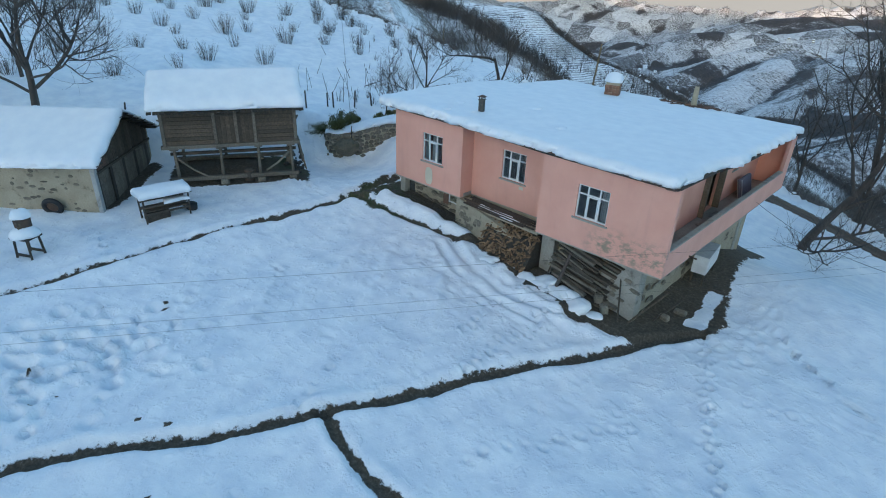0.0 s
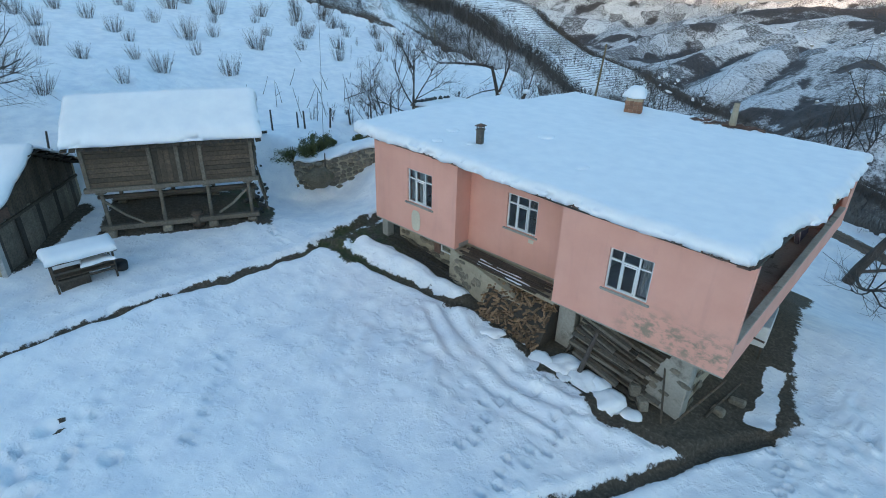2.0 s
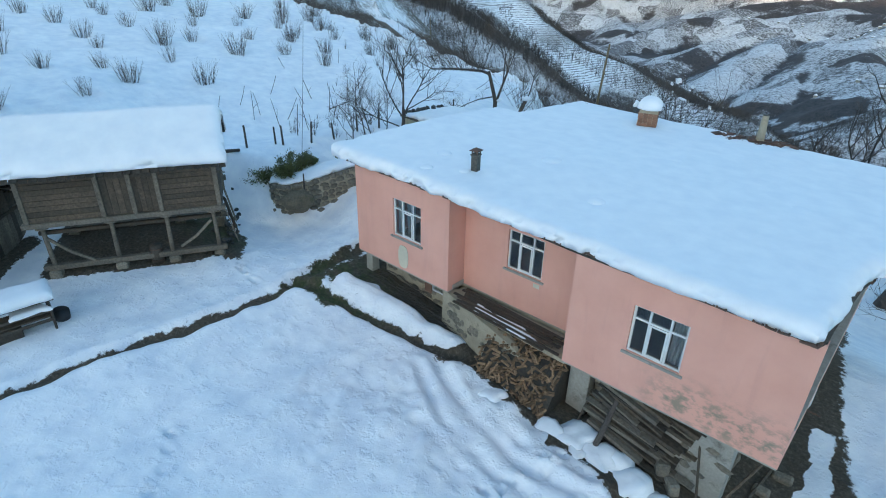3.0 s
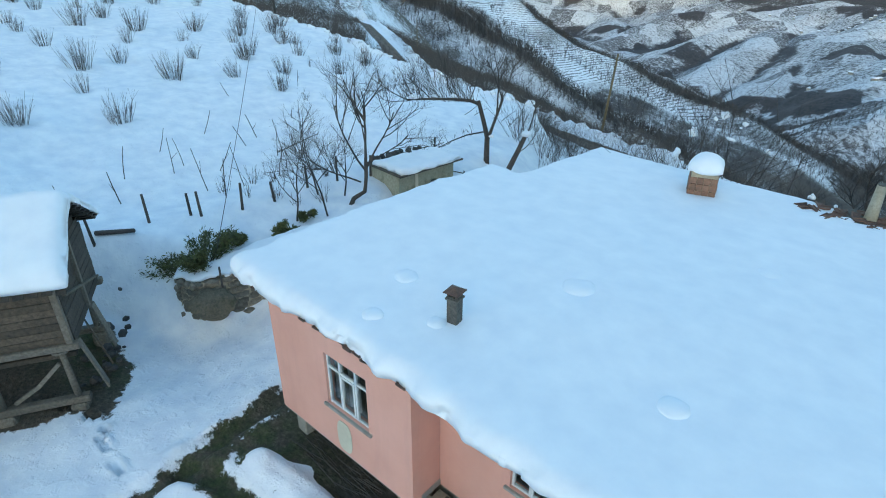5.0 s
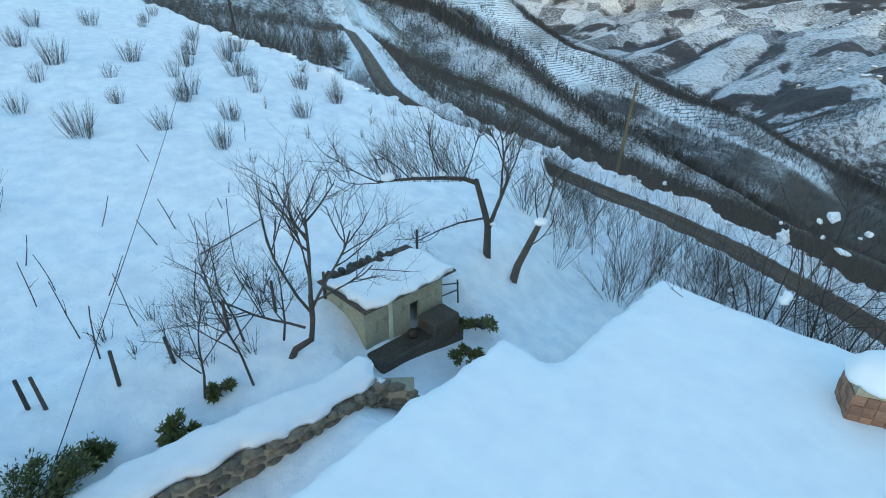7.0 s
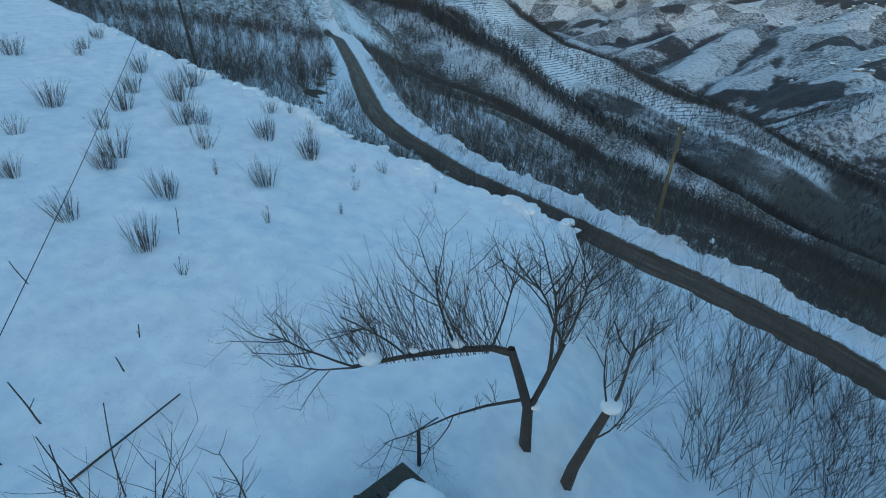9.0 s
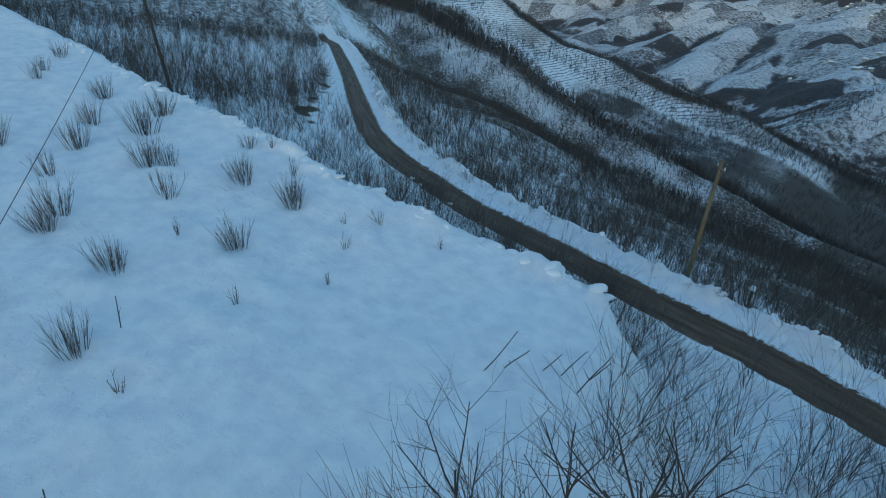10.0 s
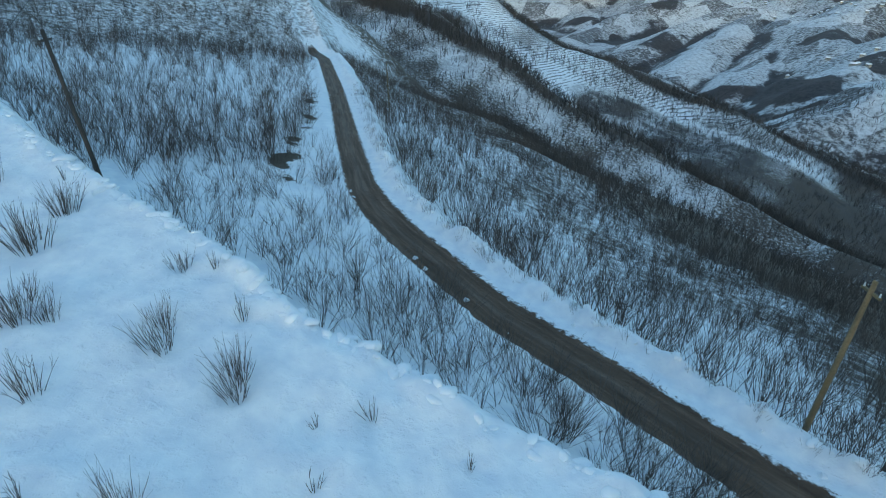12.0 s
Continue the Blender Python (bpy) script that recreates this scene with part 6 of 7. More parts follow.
q = part("drum_snow", snow_lump(0.36, 0.27, 14, 0.3), SNOW, None, "round cap of snow on the drum", True)
q.location = (sx - 0.1, sy + 0.05, lz + 1.65)
tagged(q, category="snow")

# ---- the little block hut with its trough ----
hut = thing("hut", (-20.71, 10.67, -0.97), 84.2, "small plastered block hut with a slab roof", "hut")
HL, HW, H0, H1 = 3.15, 2.0, 0.2, 2.52        # length along x (local), depth along y


def hpart(name, bm, mat, parent=hut, label="", smooth=False):
    ob = part(name, bm, mat, None, label, smooth)
    ob.parent = parent
    return ob


hpart("wall", boxes((0.0, 0.95, 0.0, 0.12, H0, H1), (0.95, 1.75, 0.0, 0.12, H0 + 0.0, H1), (1.75, 2.15, 0.0, 0.12, H0 + 1.7, H1), (2.15, HL, 0.0, 0.12, H0, H1)), PALE_CONCRETE, label="stained plaster wall")
hpart("wall", boxes((-0.0, 0.12, 0.122, HW, H0, H1)), PALE_CONCRETE)
hpart("wall", boxes((HL - 0.12, HL, 0.122, HW, H0, H1)), PALE_CONCRETE)
hpart("wall", boxes((0.122, HL - 0.122, HW - 0.12, HW, H0, H1)), PALE_CONCRETE)
hpart("pilaster", boxes((0.88, 1.04, -0.03, -0.001, H0, H1), bevel=0.006), CREAM)
hpart("roof_slab", boxes((-0.18, HL + 0.32, -0.32, HW + 0.15, H1 + 0.003, H1 + 0.075), bevel=0.015), WET_EARTH)
hs = new("hut_snow", snow_cap([(-0.12, -0.30), (HL + 0.3, -0.30), (HL + 0.22, HW - 0.25), (-0.05, HW - 0.3)], lambda x, y: H1 + 0.08 + 0 * x, 0.19, 0.1, 15, 0.02, 0.09))
hs.matrix_world = hut.matrix_world.copy()
tagged(hs, "blanket of snow on the hut roof", "snow")
roof_stones = []
for k in range(4):
    me = stone_shapes[k].data.copy()
    me.materials[0] = DARK_STONE
    roof_stones.append(me)
for k in range(12):
    q = new("roof_stone", roof_stones[k % 4])
    q.matrix_world = hut.matrix_world @ pose(0.1 + 0.22 * k + rg.uniform(-.05, .05), HW - 0.12 - 0.22 * (k % 5 == 3) - 0.2 * (k > 9), H1 + 0.25, rg.uniform(0, 60), 0, rg.uniform(0, 90)) @ Matrix.Diagonal((rg.uniform(.13, .23), rg.uniform(.12, .19), .13, 1))
    tagged(q, "dark stone weighting the hut roof", "stone", "stones on the hut roof")
# trough and step at its foot
hpart("step", boxes((-0.05, 3.35, -0.85, -0.035, -0.2, 0.98), bevel=0.05), WET_EARTH, label="damp concrete step")
hpart("trough", boxes((1.9, 3.0, -0.98, -0.15, 0.984, 1.5), bevel=0.06), WET_EARTH)
hpart("rail", bar((HL + 0.02, 0.1, 1.95), (HL + 1.0, 0.25, 1.55), 0.05, sides=6), OLD_WOOD)
hpart("rail", bar((HL + 0.95, 0.25, 1.7), (HL + 0.95, 0.2, 0.8), 0.06, sides=6), OLD_WOOD)
hpart("rail", bar((HL + 0.02, 0.1, 1.5), (HL + 0.95, 0.25, 1.3), 0.05, sides=6), OLD_WOOD)
bkt = thing("pail", tuple(hut.matrix_world @ Vector((1.5, -0.4, 0.98))), 0, "small rusty pail on the hut step", "pail")
part("shell", bar((0, 0, 0), (0, 0, 0.24), 0.22, sides=12, taper=1.25), RUST, bkt, smooth=True)
part("handle", bar((-0.13, 0, 0.24), (0.13, 0, 0.27), 0.015), RUST, bkt)

# ---- the garden wall of stacked stones ----
garden_wall = thing("garden_wall", (-19.5, 4.0, 0), 0, "dry-stone garden wall capped with snow", "wall", kind="structure")
line = [(-22.3, 1.8), (-21.3, 1.2), (-20.6, 1.35), (-20.0, 2.3), (-19.6, 4.2), (-19.0, 6.5), (-18.65, 8.0), (-18.5, 9.25), (-17.95, 9.75)]
wall_top = lambda y: float(np.interp(y, [1.0, 2.4, 4.3, 9.2, 9.4], [0.5, 0.70, 0.88, 1.05, 0.75]))
wall_core = bmesh.new()
for (ax, ay), (bx_, by_) in zip(line[:-1], line[1:]):
    L = math.hypot(bx_ - ax, by_ - ay)
    ang = math.atan2(by_ - ay, bx_ - ax)
    top = (wall_top(ay) + wall_top(by_)) / 2
    box(wall_core, -0.05, L + 0.05, -0.02, 0.5, -2.4, top - 0.12, m=pose(ax, ay, 0, 0, 0, math.degrees(ang)))
    for r in range(7):
        s = rg.uniform(0, .2)
        while s < L:
            w = rg.uniform(.24, .6)
            q = new("stone", stone_shapes[rg.randrange(4)].data)
            q.parent = garden_wall
            q.matrix_parent_inverse = garden_wall.matrix_world.inverted()
            z = wall_top(ay + (by_ - ay) * s / L) - 0.12 - 0.235 * r
            q.matrix_basis = pose(ax + math.cos(ang) * (s + w / 2), ay + math.sin(ang) * (s + w / 2), z + rg.uniform(-.04, .04), rg.uniform(-8, 8), rg.uniform(-6, 6), math.degrees(ang) + rg.uniform(-6, 6)) @ Matrix.Diagonal((w * 0.54, 0.15, rg.uniform(.11, .16), 1))
            s += w
core = part("core", wall_core, MORTAR, None)
core.parent = garden_wall
core.matrix_parent_inverse = garden_wall.matrix_world.inverted()
cap_out = [(x - 0.04, y + 0.02) for x, y in line[:-1]] + [(x - 1.15, y + 0.25) for x, y in line[-2:1:-1]] + [(-22.4, 2.6)]
cap_h = lambda x, y: np.interp(y, [1.0, 2.4, 4.3, 9.2], [0.5, 0.70, 0.88, 1.05])
ws = new("wall_snow", snow_cap(cap_out, cap_h, 0.20, 0.11, 19, 0.03, 0.14, lambda x, y: 0.16 + 0.09 * lumps(x, y, 1.2, 91) + 0.03 * lumps(x, y, 0.5, 92)))
tagged(ws, "uneven snow on top of the garden wall", "snow")
bm = snow_lump(0.66, 0.55, 31, 0.9, 4)
for v in bm.verts:
    v.co = v.co * (1 + 0.30 * noise.noise(v.co * 1.6 + Vector((4, 1, 0))) + 0.12 * noise.noise(v.co * 4.5))
    v.co.x *= 1.25
boulder = part("boulder", bm, MOSSY, None, "large mossy boulder at the wall's end", True)
boulder.matrix_world = pose(-20.05, 1.6, -0.12, 0, 0, 60) @ Matrix.Diagonal((0.84, 0.84, 0.84, 1))
tagged(boulder, category="boulder")

log_at = (-22.85, 0.25)
fallen = part("fallen_log", bar((-0.7, 0, 0.1), (0.7, 0.02, 0.12), 0.17, sides=9, taper=0.85), BARK, None, "dark log lying in the snow by the fence", True)
fallen.matrix_world = pose(*spot(*log_at), 0, -6, 36)
tagged(fallen, category="log")
for k in range(26):            # stones and clods in the bare soil beside the granary
    f = rg.random()
    x, y = -22.1 + 2.6 * f + rg.uniform(-.5, .5), -0.3 - 1.9 * f + rg.uniform(-.45, .45)
    q = new("field_stone", roof_stones[k % 4])
    s_ = rg.uniform(.05, .15)
    q.matrix_world = pose(x, y, ground_z(x, y) + 0.02, rg.uniform(0, 40), 0, rg.uniform(0, 180)) @ Matrix.Diagonal((s_ * 1.3, s_, s_ * 0.8, 1))
    tagged(q, "dark stone lying in bare soil", "stone", "stones beside the granary")
gpart("skirt_board", bar((GL + 0.35, 0.3, -0.3), (GL + 0.05, 0.25, G0), 0.3, 0.04), PALE_WOOD)
gpart("skirt_board", bar((GL + 0.3, 1.2, -0.2), (GL + 0.05, 1.1, G0), 0.34, 0.04), OLD_WOOD)
gpart("skirt_board", bar((GL + 0.32, 2.0, -0.2), (GL + 0.05, 2.0, G0), 0.3, 0.04), PALE_WOOD)


# ---- bare wood: twigs as tapered three-sided sticks ----
class Sticks:
    """Collects bent, tapered sticks and makes one mesh of them."""

    def __init__(self):
        self.pts, self.rad = [], []

    def add(self, pts, r0, r1):
        self.pts.append(pts)
        self.rad.append((r0, r1))

    def mesh(self, name, material, sides=3):
        verts, faces, base = [], [], 0
        for pts, (r0, r1) in zip(self.pts, self.rad):
            n = len(pts)
            for k, p in enumerate(pts):
                q = pts[min(k + 1, n - 1)]
                o = pts[max(k - 1, 0)]
                d = (q[0] - o[0], q[1] - o[1], q[2] - o[2])
                L = math.sqrt(d[0] ** 2 + d[1] ** 2 + d[2] ** 2) or 1
                d = (d[0] / L, d[1] / L, d[2] / L)
                a = (d[1], -d[0], 0) if abs(d[2]) < 0.95 else (1, 0, 0)
                L = math.sqrt(a[0] ** 2 + a[1] ** 2 + a[2] ** 2) or 1
                a = (a[0] / L, a[1] / L, a[2] / L)
                b = (d[1] * a[2] - d[2] * a[1], d[2] * a[0] - d[0] * a[2], d[0] * a[1] - d[1] * a[0])
                r = r0 + (r1 - r0) * k / (n - 1)
                for i in range(sides):
                    an = 2 * math.pi * i / sides
                    c, s = math.cos(an) * r, math.sin(an) * r
                    verts.append((p[0] + a[0] * c + b[0] * s, p[1] + a[1] * c + b[1] * s, p[2] + a[2] * c + b[2] * s))
            for k in range(n - 1):
                for i in range(sides):
                    j = (i + 1) % sides
                    faces.append((base + k * sides + i, base + k * sides + j, base + (k + 1) * sides + j, base + (k + 1) * sides + i))
            base += n * sides
        me = bpy.data.meshes.new(name)
        me.from_pydata(verts, [], faces)
        me.polygons.foreach_set("use_smooth", [True] * len(me.polygons))
        me.materials.append(material)
        return me


def bend(rnd, at, way, length, n=3, wobble=0.12, lift=0.0):
    """Points of a stick that wanders a little."""
    p, d = Vector(at), Vector(way).normalized()
    out = [tuple(p)]
    for _ in range(n):
        d = (d + Vector((rnd.uniform(-1, 1), rnd.uniform(-1, 1), rnd.uniform(-1, 1))) * wobble + Vector((0, 0, lift))).normalized()
        p = p + d * (length / n)
        out.append(tuple(p))
    return out, d


def grow(rnd, wood, twigs, at, way, length, r, level, spread=0.75, lift=0.08, kids=(5, 4, 4)):
    """A limb and what branches off it."""
    n = 5 if level == 0 else 4
    pts, _ = bend(rnd, at, way, length, n, 0.16, lift)
    (wood if level < 2 else twigs).add(pts, r * 0.8, r * (0.42 if level < 2 else 0.28))
    if level >= len(kids):
        return
    for k in range(kids[level]):
        f = rnd.uniform(0.3, 1.0) if level else rnd.uniform(0.45, 1.0)
        i = min(int(f * n), n - 1)
        a, b = Vector(pts[i]), Vector(pts[i + 1])
        p = a + (b - a) * (f * n - i)
        d = (b - a).normalized()
        side = d.orthogonal().normalized()
        side.rotate(Matrix.Rotation(rnd.uniform(0, 6.28), 3, d))
        grow(rnd, wood, twigs, p, d * (1 - spread * 0.55) + side * spread + Vector((0, 0, lift * 2)), length * rnd.uniform(0.45, 0.7), r * (0.42 if level else 0.5), level + 1, spread, lift, kids)


def tree(at, turn, label, limbs, seed, trunk_r=0.12, kids=(5, 4, 4), trunk=None, group="", spread=0.75, lift=0.08, name="bare_tree", twig_mat=None, shoots=(), boughs=(), size=1.12):
    """limbs: start height or point along the trunk, way, length. The trunk is a list of points from its foot."""
    rnd = random.Random(seed)
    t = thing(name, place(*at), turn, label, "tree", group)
    t.matrix_world = t.matrix_world @ Matrix.Diagonal((size, size, size, 1))
    wood, twigs = Sticks(), Sticks()
    wood.add(trunk, trunk_r, trunk_r * 0.6)
    for line, r0, r1 in boughs:
        wood.add(line, r0, r1)
    for start, way, length, r in limbs:
        grow(rnd, wood, twigs, start, way, length, r, 0, spread, lift, kids)
    for a, b, count, long_ in shoots:            # long young shoots along a limb
        for _ in range(count):
            p = Vector(a).lerp(Vector(b), rnd.random())
            way = Vector((rnd.gauss(0, .35), rnd.gauss(0, .35), 1)) + (Vector(b) - Vector(a)).normalized() * 0.45 + AWAY * 0.4
            q, d = bend(rnd, p, way, long_ * rnd.uniform(.5, 1.1), 4, 0.1, 0.03)
            twigs.add(q, 0.011, 0.003)
            for _ in range(3):
                e_, _ = bend(rnd, q[rnd.randint(1, 3)], d + Vector((rnd.gauss(0, .5), rnd.gauss(0, .5), rnd.uniform(-.1, .3))), long_ * 0.35, 2, 0.12)
                twigs.add(e_, 0.006, 0.002)
    for nm, st, mat, sd in (("trunk", wood, BARK, 5), ("crown", twigs, twig_mat or TWIG, 3)):
        ob = new(nm, st.mesh(nm, mat, sd))
        ob.parent = t
    return t


L_, R_, UP, AWAY = Vector((-0.77, -0.63, 0)), Vector((0.77, 0.63, 0)), Vector((0, 0, 1)), Vector((-0.63, 0.77, 0))
# the leaning fruit tree beside the hut
tree((-19.63, 15.05, ground_z(-19.63, 15.05) - 0.1), 0, "bare leaning fruit tree with a long side limb", [
    ((0.3, 0.25, 2.6), UP + R_ * 0.1, 2.2, 0.06), ((0.5, 0.42, 3.3), UP + L_ * 0.35, 2.0, 0.045), ((0.5, 0.42, 3.4), UP + R_ * 0.45, 1.7, 0.04), ((-2.5, -3.2, 3.42), L_ + UP * 0.4, 1.9, 0.035), ((-2.3, -2.9, 3.4), L_ - UP * 0.3 - AWAY * 0.3, 1.7, 0.03),
    ((-1.9, -2.2, 3.38), L_ * 0.8 + UP, 1.7, 0.035), ((-1.25, -1.25, 3.3), UP + L_ * 0.25 + AWAY * 0.3, 2.0, 0.04), ((-0.75, -0.62, 3.22), UP + R_ * 0.2 + AWAY * 0.3, 1.8, 0.035), ((-1.7, -1.4, 1.1), L_ - AWAY * 0.5 - UP * 0.25, 1.6, 0.025), ((-1.4, -1.2, 1.15), -AWAY * 0.9 + L_ * 0.2 - UP * 0.2, 1.5, 0.022)],
    21, 0.17, (6, 5, 3), [(0, 0, -0.2), (-0.02, 0.0, 0.7), (-0.02, -0.01, 1.4), (-0.2, -0.17, 2.3), (-0.4, -0.34, 3.2)], lift=0.06, size=1.0,
    boughs=[([(-0.4, -0.3, 3.05), (-0.75, -0.62, 3.22), (-1.25, -1.25, 3.3), (-1.9, -2.2, 3.38), (-2.5, -3.2, 3.42)], 0.10, 0.04), ([(0.0, 0.0, 1.3), (0.2, 0.18, 2.1), (0.5, 0.42, 3.3)], 0.10, 0.06), ([(-0.05, -0.04, 1.7), (-0.8, -0.7, 1.5), (-1.43, -1.19, 1.16), (-2.2, -1.9, 0.6)], 0.045, 0.015)],
    shoots=[((-0.5, -0.4, 3.1), (-2.5, -3.2, 3.4), 70, 2.1), ((-0.6, -0.5, 3.2), (-1.9, -2.2, 3.38), 40, 2.8), ((-2.0, -2.4, 3.35), (-3.6, -4.4, 3.6), 30, 1.3), ((0.4, 0.35, 2.8), (0.55, 0.45, 4.2), 24, 1.2), ((-0.6, -0.5, 1.5), (-2.2, -1.9, 0.6), 12, 0.8)])
for k, (x, y, z, r) in enumerate(((-2.3, -2.9, 3.44, 0.24), (-1.25, -1.25, 3.36, 0.16), (-1.8, -2.05, 3.42, 0.13), (0.12, 0.1, 1.35, 0.16))):
    q = part("snow_cushion", snow_lump(r, r * 0.6, 60 + k, 0.6), SNOW, None, "cushion of snow lying on a tree limb", True)
    q.location = Vector(spot(-19.63, 15.05)) + Vector((x, y, z))
    tagged(q, category="snow", group="snow cushions on the limbs")
tree((-18.75, 15.3, ground_z(-18.75, 15.3) - 0.1), 0, "snow-capped stump of a pollarded tree", [
    ((0.52, 0.75, 2.1), R_ * 0.3 + UP + AWAY * 0.3, 1.8, 0.05), ((0.5, 0.72, 2.0), L_ * 0.3 + UP * 0.8, 1.3, 0.035), ((0.3, 0.4, 1.3), R_ + UP * 0.4, 1.2, 0.03)], 23, 0.16, (4, 4), [(0, 0, -0.3), (0.12, 0.14, 0.6), (0.3, 0.4, 1.3), (0.52, 0.75, 2.2)])
q = part("snow_cushion", snow_lump(0.26, 0.16, 67, 0.7), SNOW, None, "cushion of snow lying on a tree limb", True)
q.location = Vector(spot(-18.75, 15.3)) + Vector((0.58, 0.84, 2.3))
tagged(q, category="snow", group="snow cushions on the limbs")
# the tree in front of the hut
tree((-20.14, 7.1, ground_z(-20.14, 7.1) - 0.1), 0, "bare crooked tree standing before the hut", [
    ((0.42, 0.62, 1.2), UP * 1.4 + L_ * 0.1, 2.4, 0.075), ((0.42, 0.6, 1.3), UP + L_ * 0.75, 2.5, 0.05), ((0.42, 0.62, 1.4), UP + R_ * 0.55 + AWAY * 0.2, 2.2, 0.05),
    ((0.3, 0.45, 0.9), L_ + UP * 0.35, 2.0, 0.045), ((0.45, 0.62, 1.6), R_ + UP * 0.3, 1.8, 0.035), ((0.42, 0.62, 1.8), UP * 1.3 + AWAY * 0.4, 2.0, 0.045)],
    25, 0.10, (5, 5, 4), [(0, 0, -0.2), (0.12, 0.2, 0.3), (0.38, 0.52, 0.55), (0.42, 0.6, 1.1), (0.42, 0.62, 1.8)], lift=0.1)
# young trees by the garden fence
for k, (x, y, h, s) in enumerate(((-19.99, 6.09, 3.0, 31), (-20.56, 5.13, 2.3, 32), (-21.3, 6.7, 2.5, 33), (-20.7, 7.4, 2.0, 34))):
    lean = L_ * 0.25 if k % 2 == 0 else R_ * 0.12
    top = UP * h * 0.62 + lean * h * 0.6
    tree((x, y, ground_z(x, y) - 0.1), 0, "slender bare young tree by the garden fence",
         [(top * 0.55, UP + L_ * 0.9, h * 0.5, 0.022), (top * 0.7, UP + R_ * 0.8, h * 0.45, 0.02), (top, UP + lean, h * 0.5, 0.026), (top * 0.85, UP * 0.6 - AWAY, h * 0.4, 0.018), (top * 0.8, UP * 0.6 + AWAY + L_, h * 0.45, 0.018)],
         s, 0.036, (6, 5, 3), [(0, 0, -0.1), tuple(top * 0.5 + R_ * 0.05), tuple(top)], "young garden trees")
# the old tree above the barn
tree((-28.9, -11.2, ground_z(-28.9, -11.2) - 0.1), 0, "large bare tree behind the barn", [
    ((0.1, 0.15, 2.0), UP + L_ * 0.4, 4.2, 0.13), ((0.3, 0.25, 1.3), UP * 0.75 + R_ * 1.0, 4.0, 0.11), ((0.05, 0.1, 2.4), UP * 1.4, 4.6, 0.13), ((0.1, 0.15, 1.7), UP * 0.35 + R_ * 1.0 - AWAY * 0.3, 4.0, 0.07),
    ((0, 0, 1.1), L_ + UP * 0.8, 3.6, 0.09), ((0.1, 0.1, 2.2), AWAY + UP, 3.5, 0.08), ((0.1, 0.1, 2.2), UP - AWAY * 0.8 + R_ * 0.4, 3.4, 0.08)],
    41, 0.2, (8, 6, 5), [(0, 0, -0.3), (0.05, 0.1, 0.8), (0.1, 0.15, 1.6), (0.1, 0.15, 2.6)], spread=0.8, shoots=[((0.3, 0.3, 2.5), (2.9, 2.4, 4.6), 60, 1.6), ((0.1, 0.1, 3.0), (-0.6, -0.4, 6.5), 60, 1.7), ((0.1, 0.1, 2.0), (-2.6, -2.0, 4.0), 50, 1.6), ((0.2, 0.2, 2.0), (3.0, 2.6, 3.0), 40, 1.3)])
for k, (x, y) in enumerate(((-31.4, -12.6), (-33.2, -9.8), (-30.0, -14.2))):
    tree((x, y, ground_z(x, y) - 0.1), 0, "bare tree standing in the upper field", [((0, 0, 1.0), UP + L_ * 0.5, 3.0, 0.07), ((0, 0, 1.2), UP + R_ * 0.5, 3.0, 0.07), ((0, 0, 1.5), UP, 3.2, 0.07), ((0, 0, 1.3), UP + AWAY * 0.6, 2.6, 0.06)],
         50 + k, 0.11, (5, 4, 3), [(0, 0, -0.2), (0, 0, 0.8), (0.05, 0, 1.6)], "trees above the barn")
# the big half-fallen tree by the road beyond the balcony, and trees below it
tz = ground_z(0.3, 20.0)
tree((0.3, 20.0, tz), 0, "half-fallen bare tree beside the road", [
    ((1.0, 1.5, 2.2), UP * 1.2 + R_ * 0.5, 4.4, 0.15), ((0.7, 1.0, 1.5), UP * 0.7 + R_ * 1.1, 4.0, 0.11), ((1.2, 1.8, 2.6), UP * 1.5 + AWAY * 0.2, 4.6, 0.12), ((0.9, 1.3, 2.0), UP + L_ * 0.5, 3.6, 0.09), ((0.2, 0.2, 0.4), R_ - AWAY * 0.3 + UP * 0.1, 2.8, 0.08),
    ((0.2, 0.1, 0.3), L_ * 0.6 - AWAY + UP * 0.05, 2.4, 0.07)], 61, 0.2, (8, 6, 5), [(0, 0, -0.2), (0.2, 0.3, 0.5), (0.6, 0.9, 1.4), (1.2, 1.8, 2.6)], spread=0.8, size=1.75)
for k, (x, y, h) in enumerate(((4.5, 26, 10.5), (7, 22.5, 11), (2.0, 30, 9.5), (-2.5, 31, 8), (10, 25, 13), (6.5, 31, 11), (-5.5, 34, 6), (13, 22, 11))):
    tree((x, y, ground_z(x, y) - 0.2), 0, "tall bare tree on the slope below the road",
         [((0, 0, h * 0.25), UP + L_ * 0.35, h * 0.5, 0.09), ((0, 0, h * 0.3), UP + R_ * 0.4, h * 0.5, 0.09), ((0, 0, h * 0.4), UP, h * 0.55, 0.10), ((0, 0, h * 0.3), UP + AWAY * 0.5, h * 0.4, 0.07)],
         70 + k, 0.16, (7, 5, 5), [(0, 0, -0.3), (0.05, 0.1, h * 0.2), (0.0, 0.1, h * 0.42)], "trees below the road")
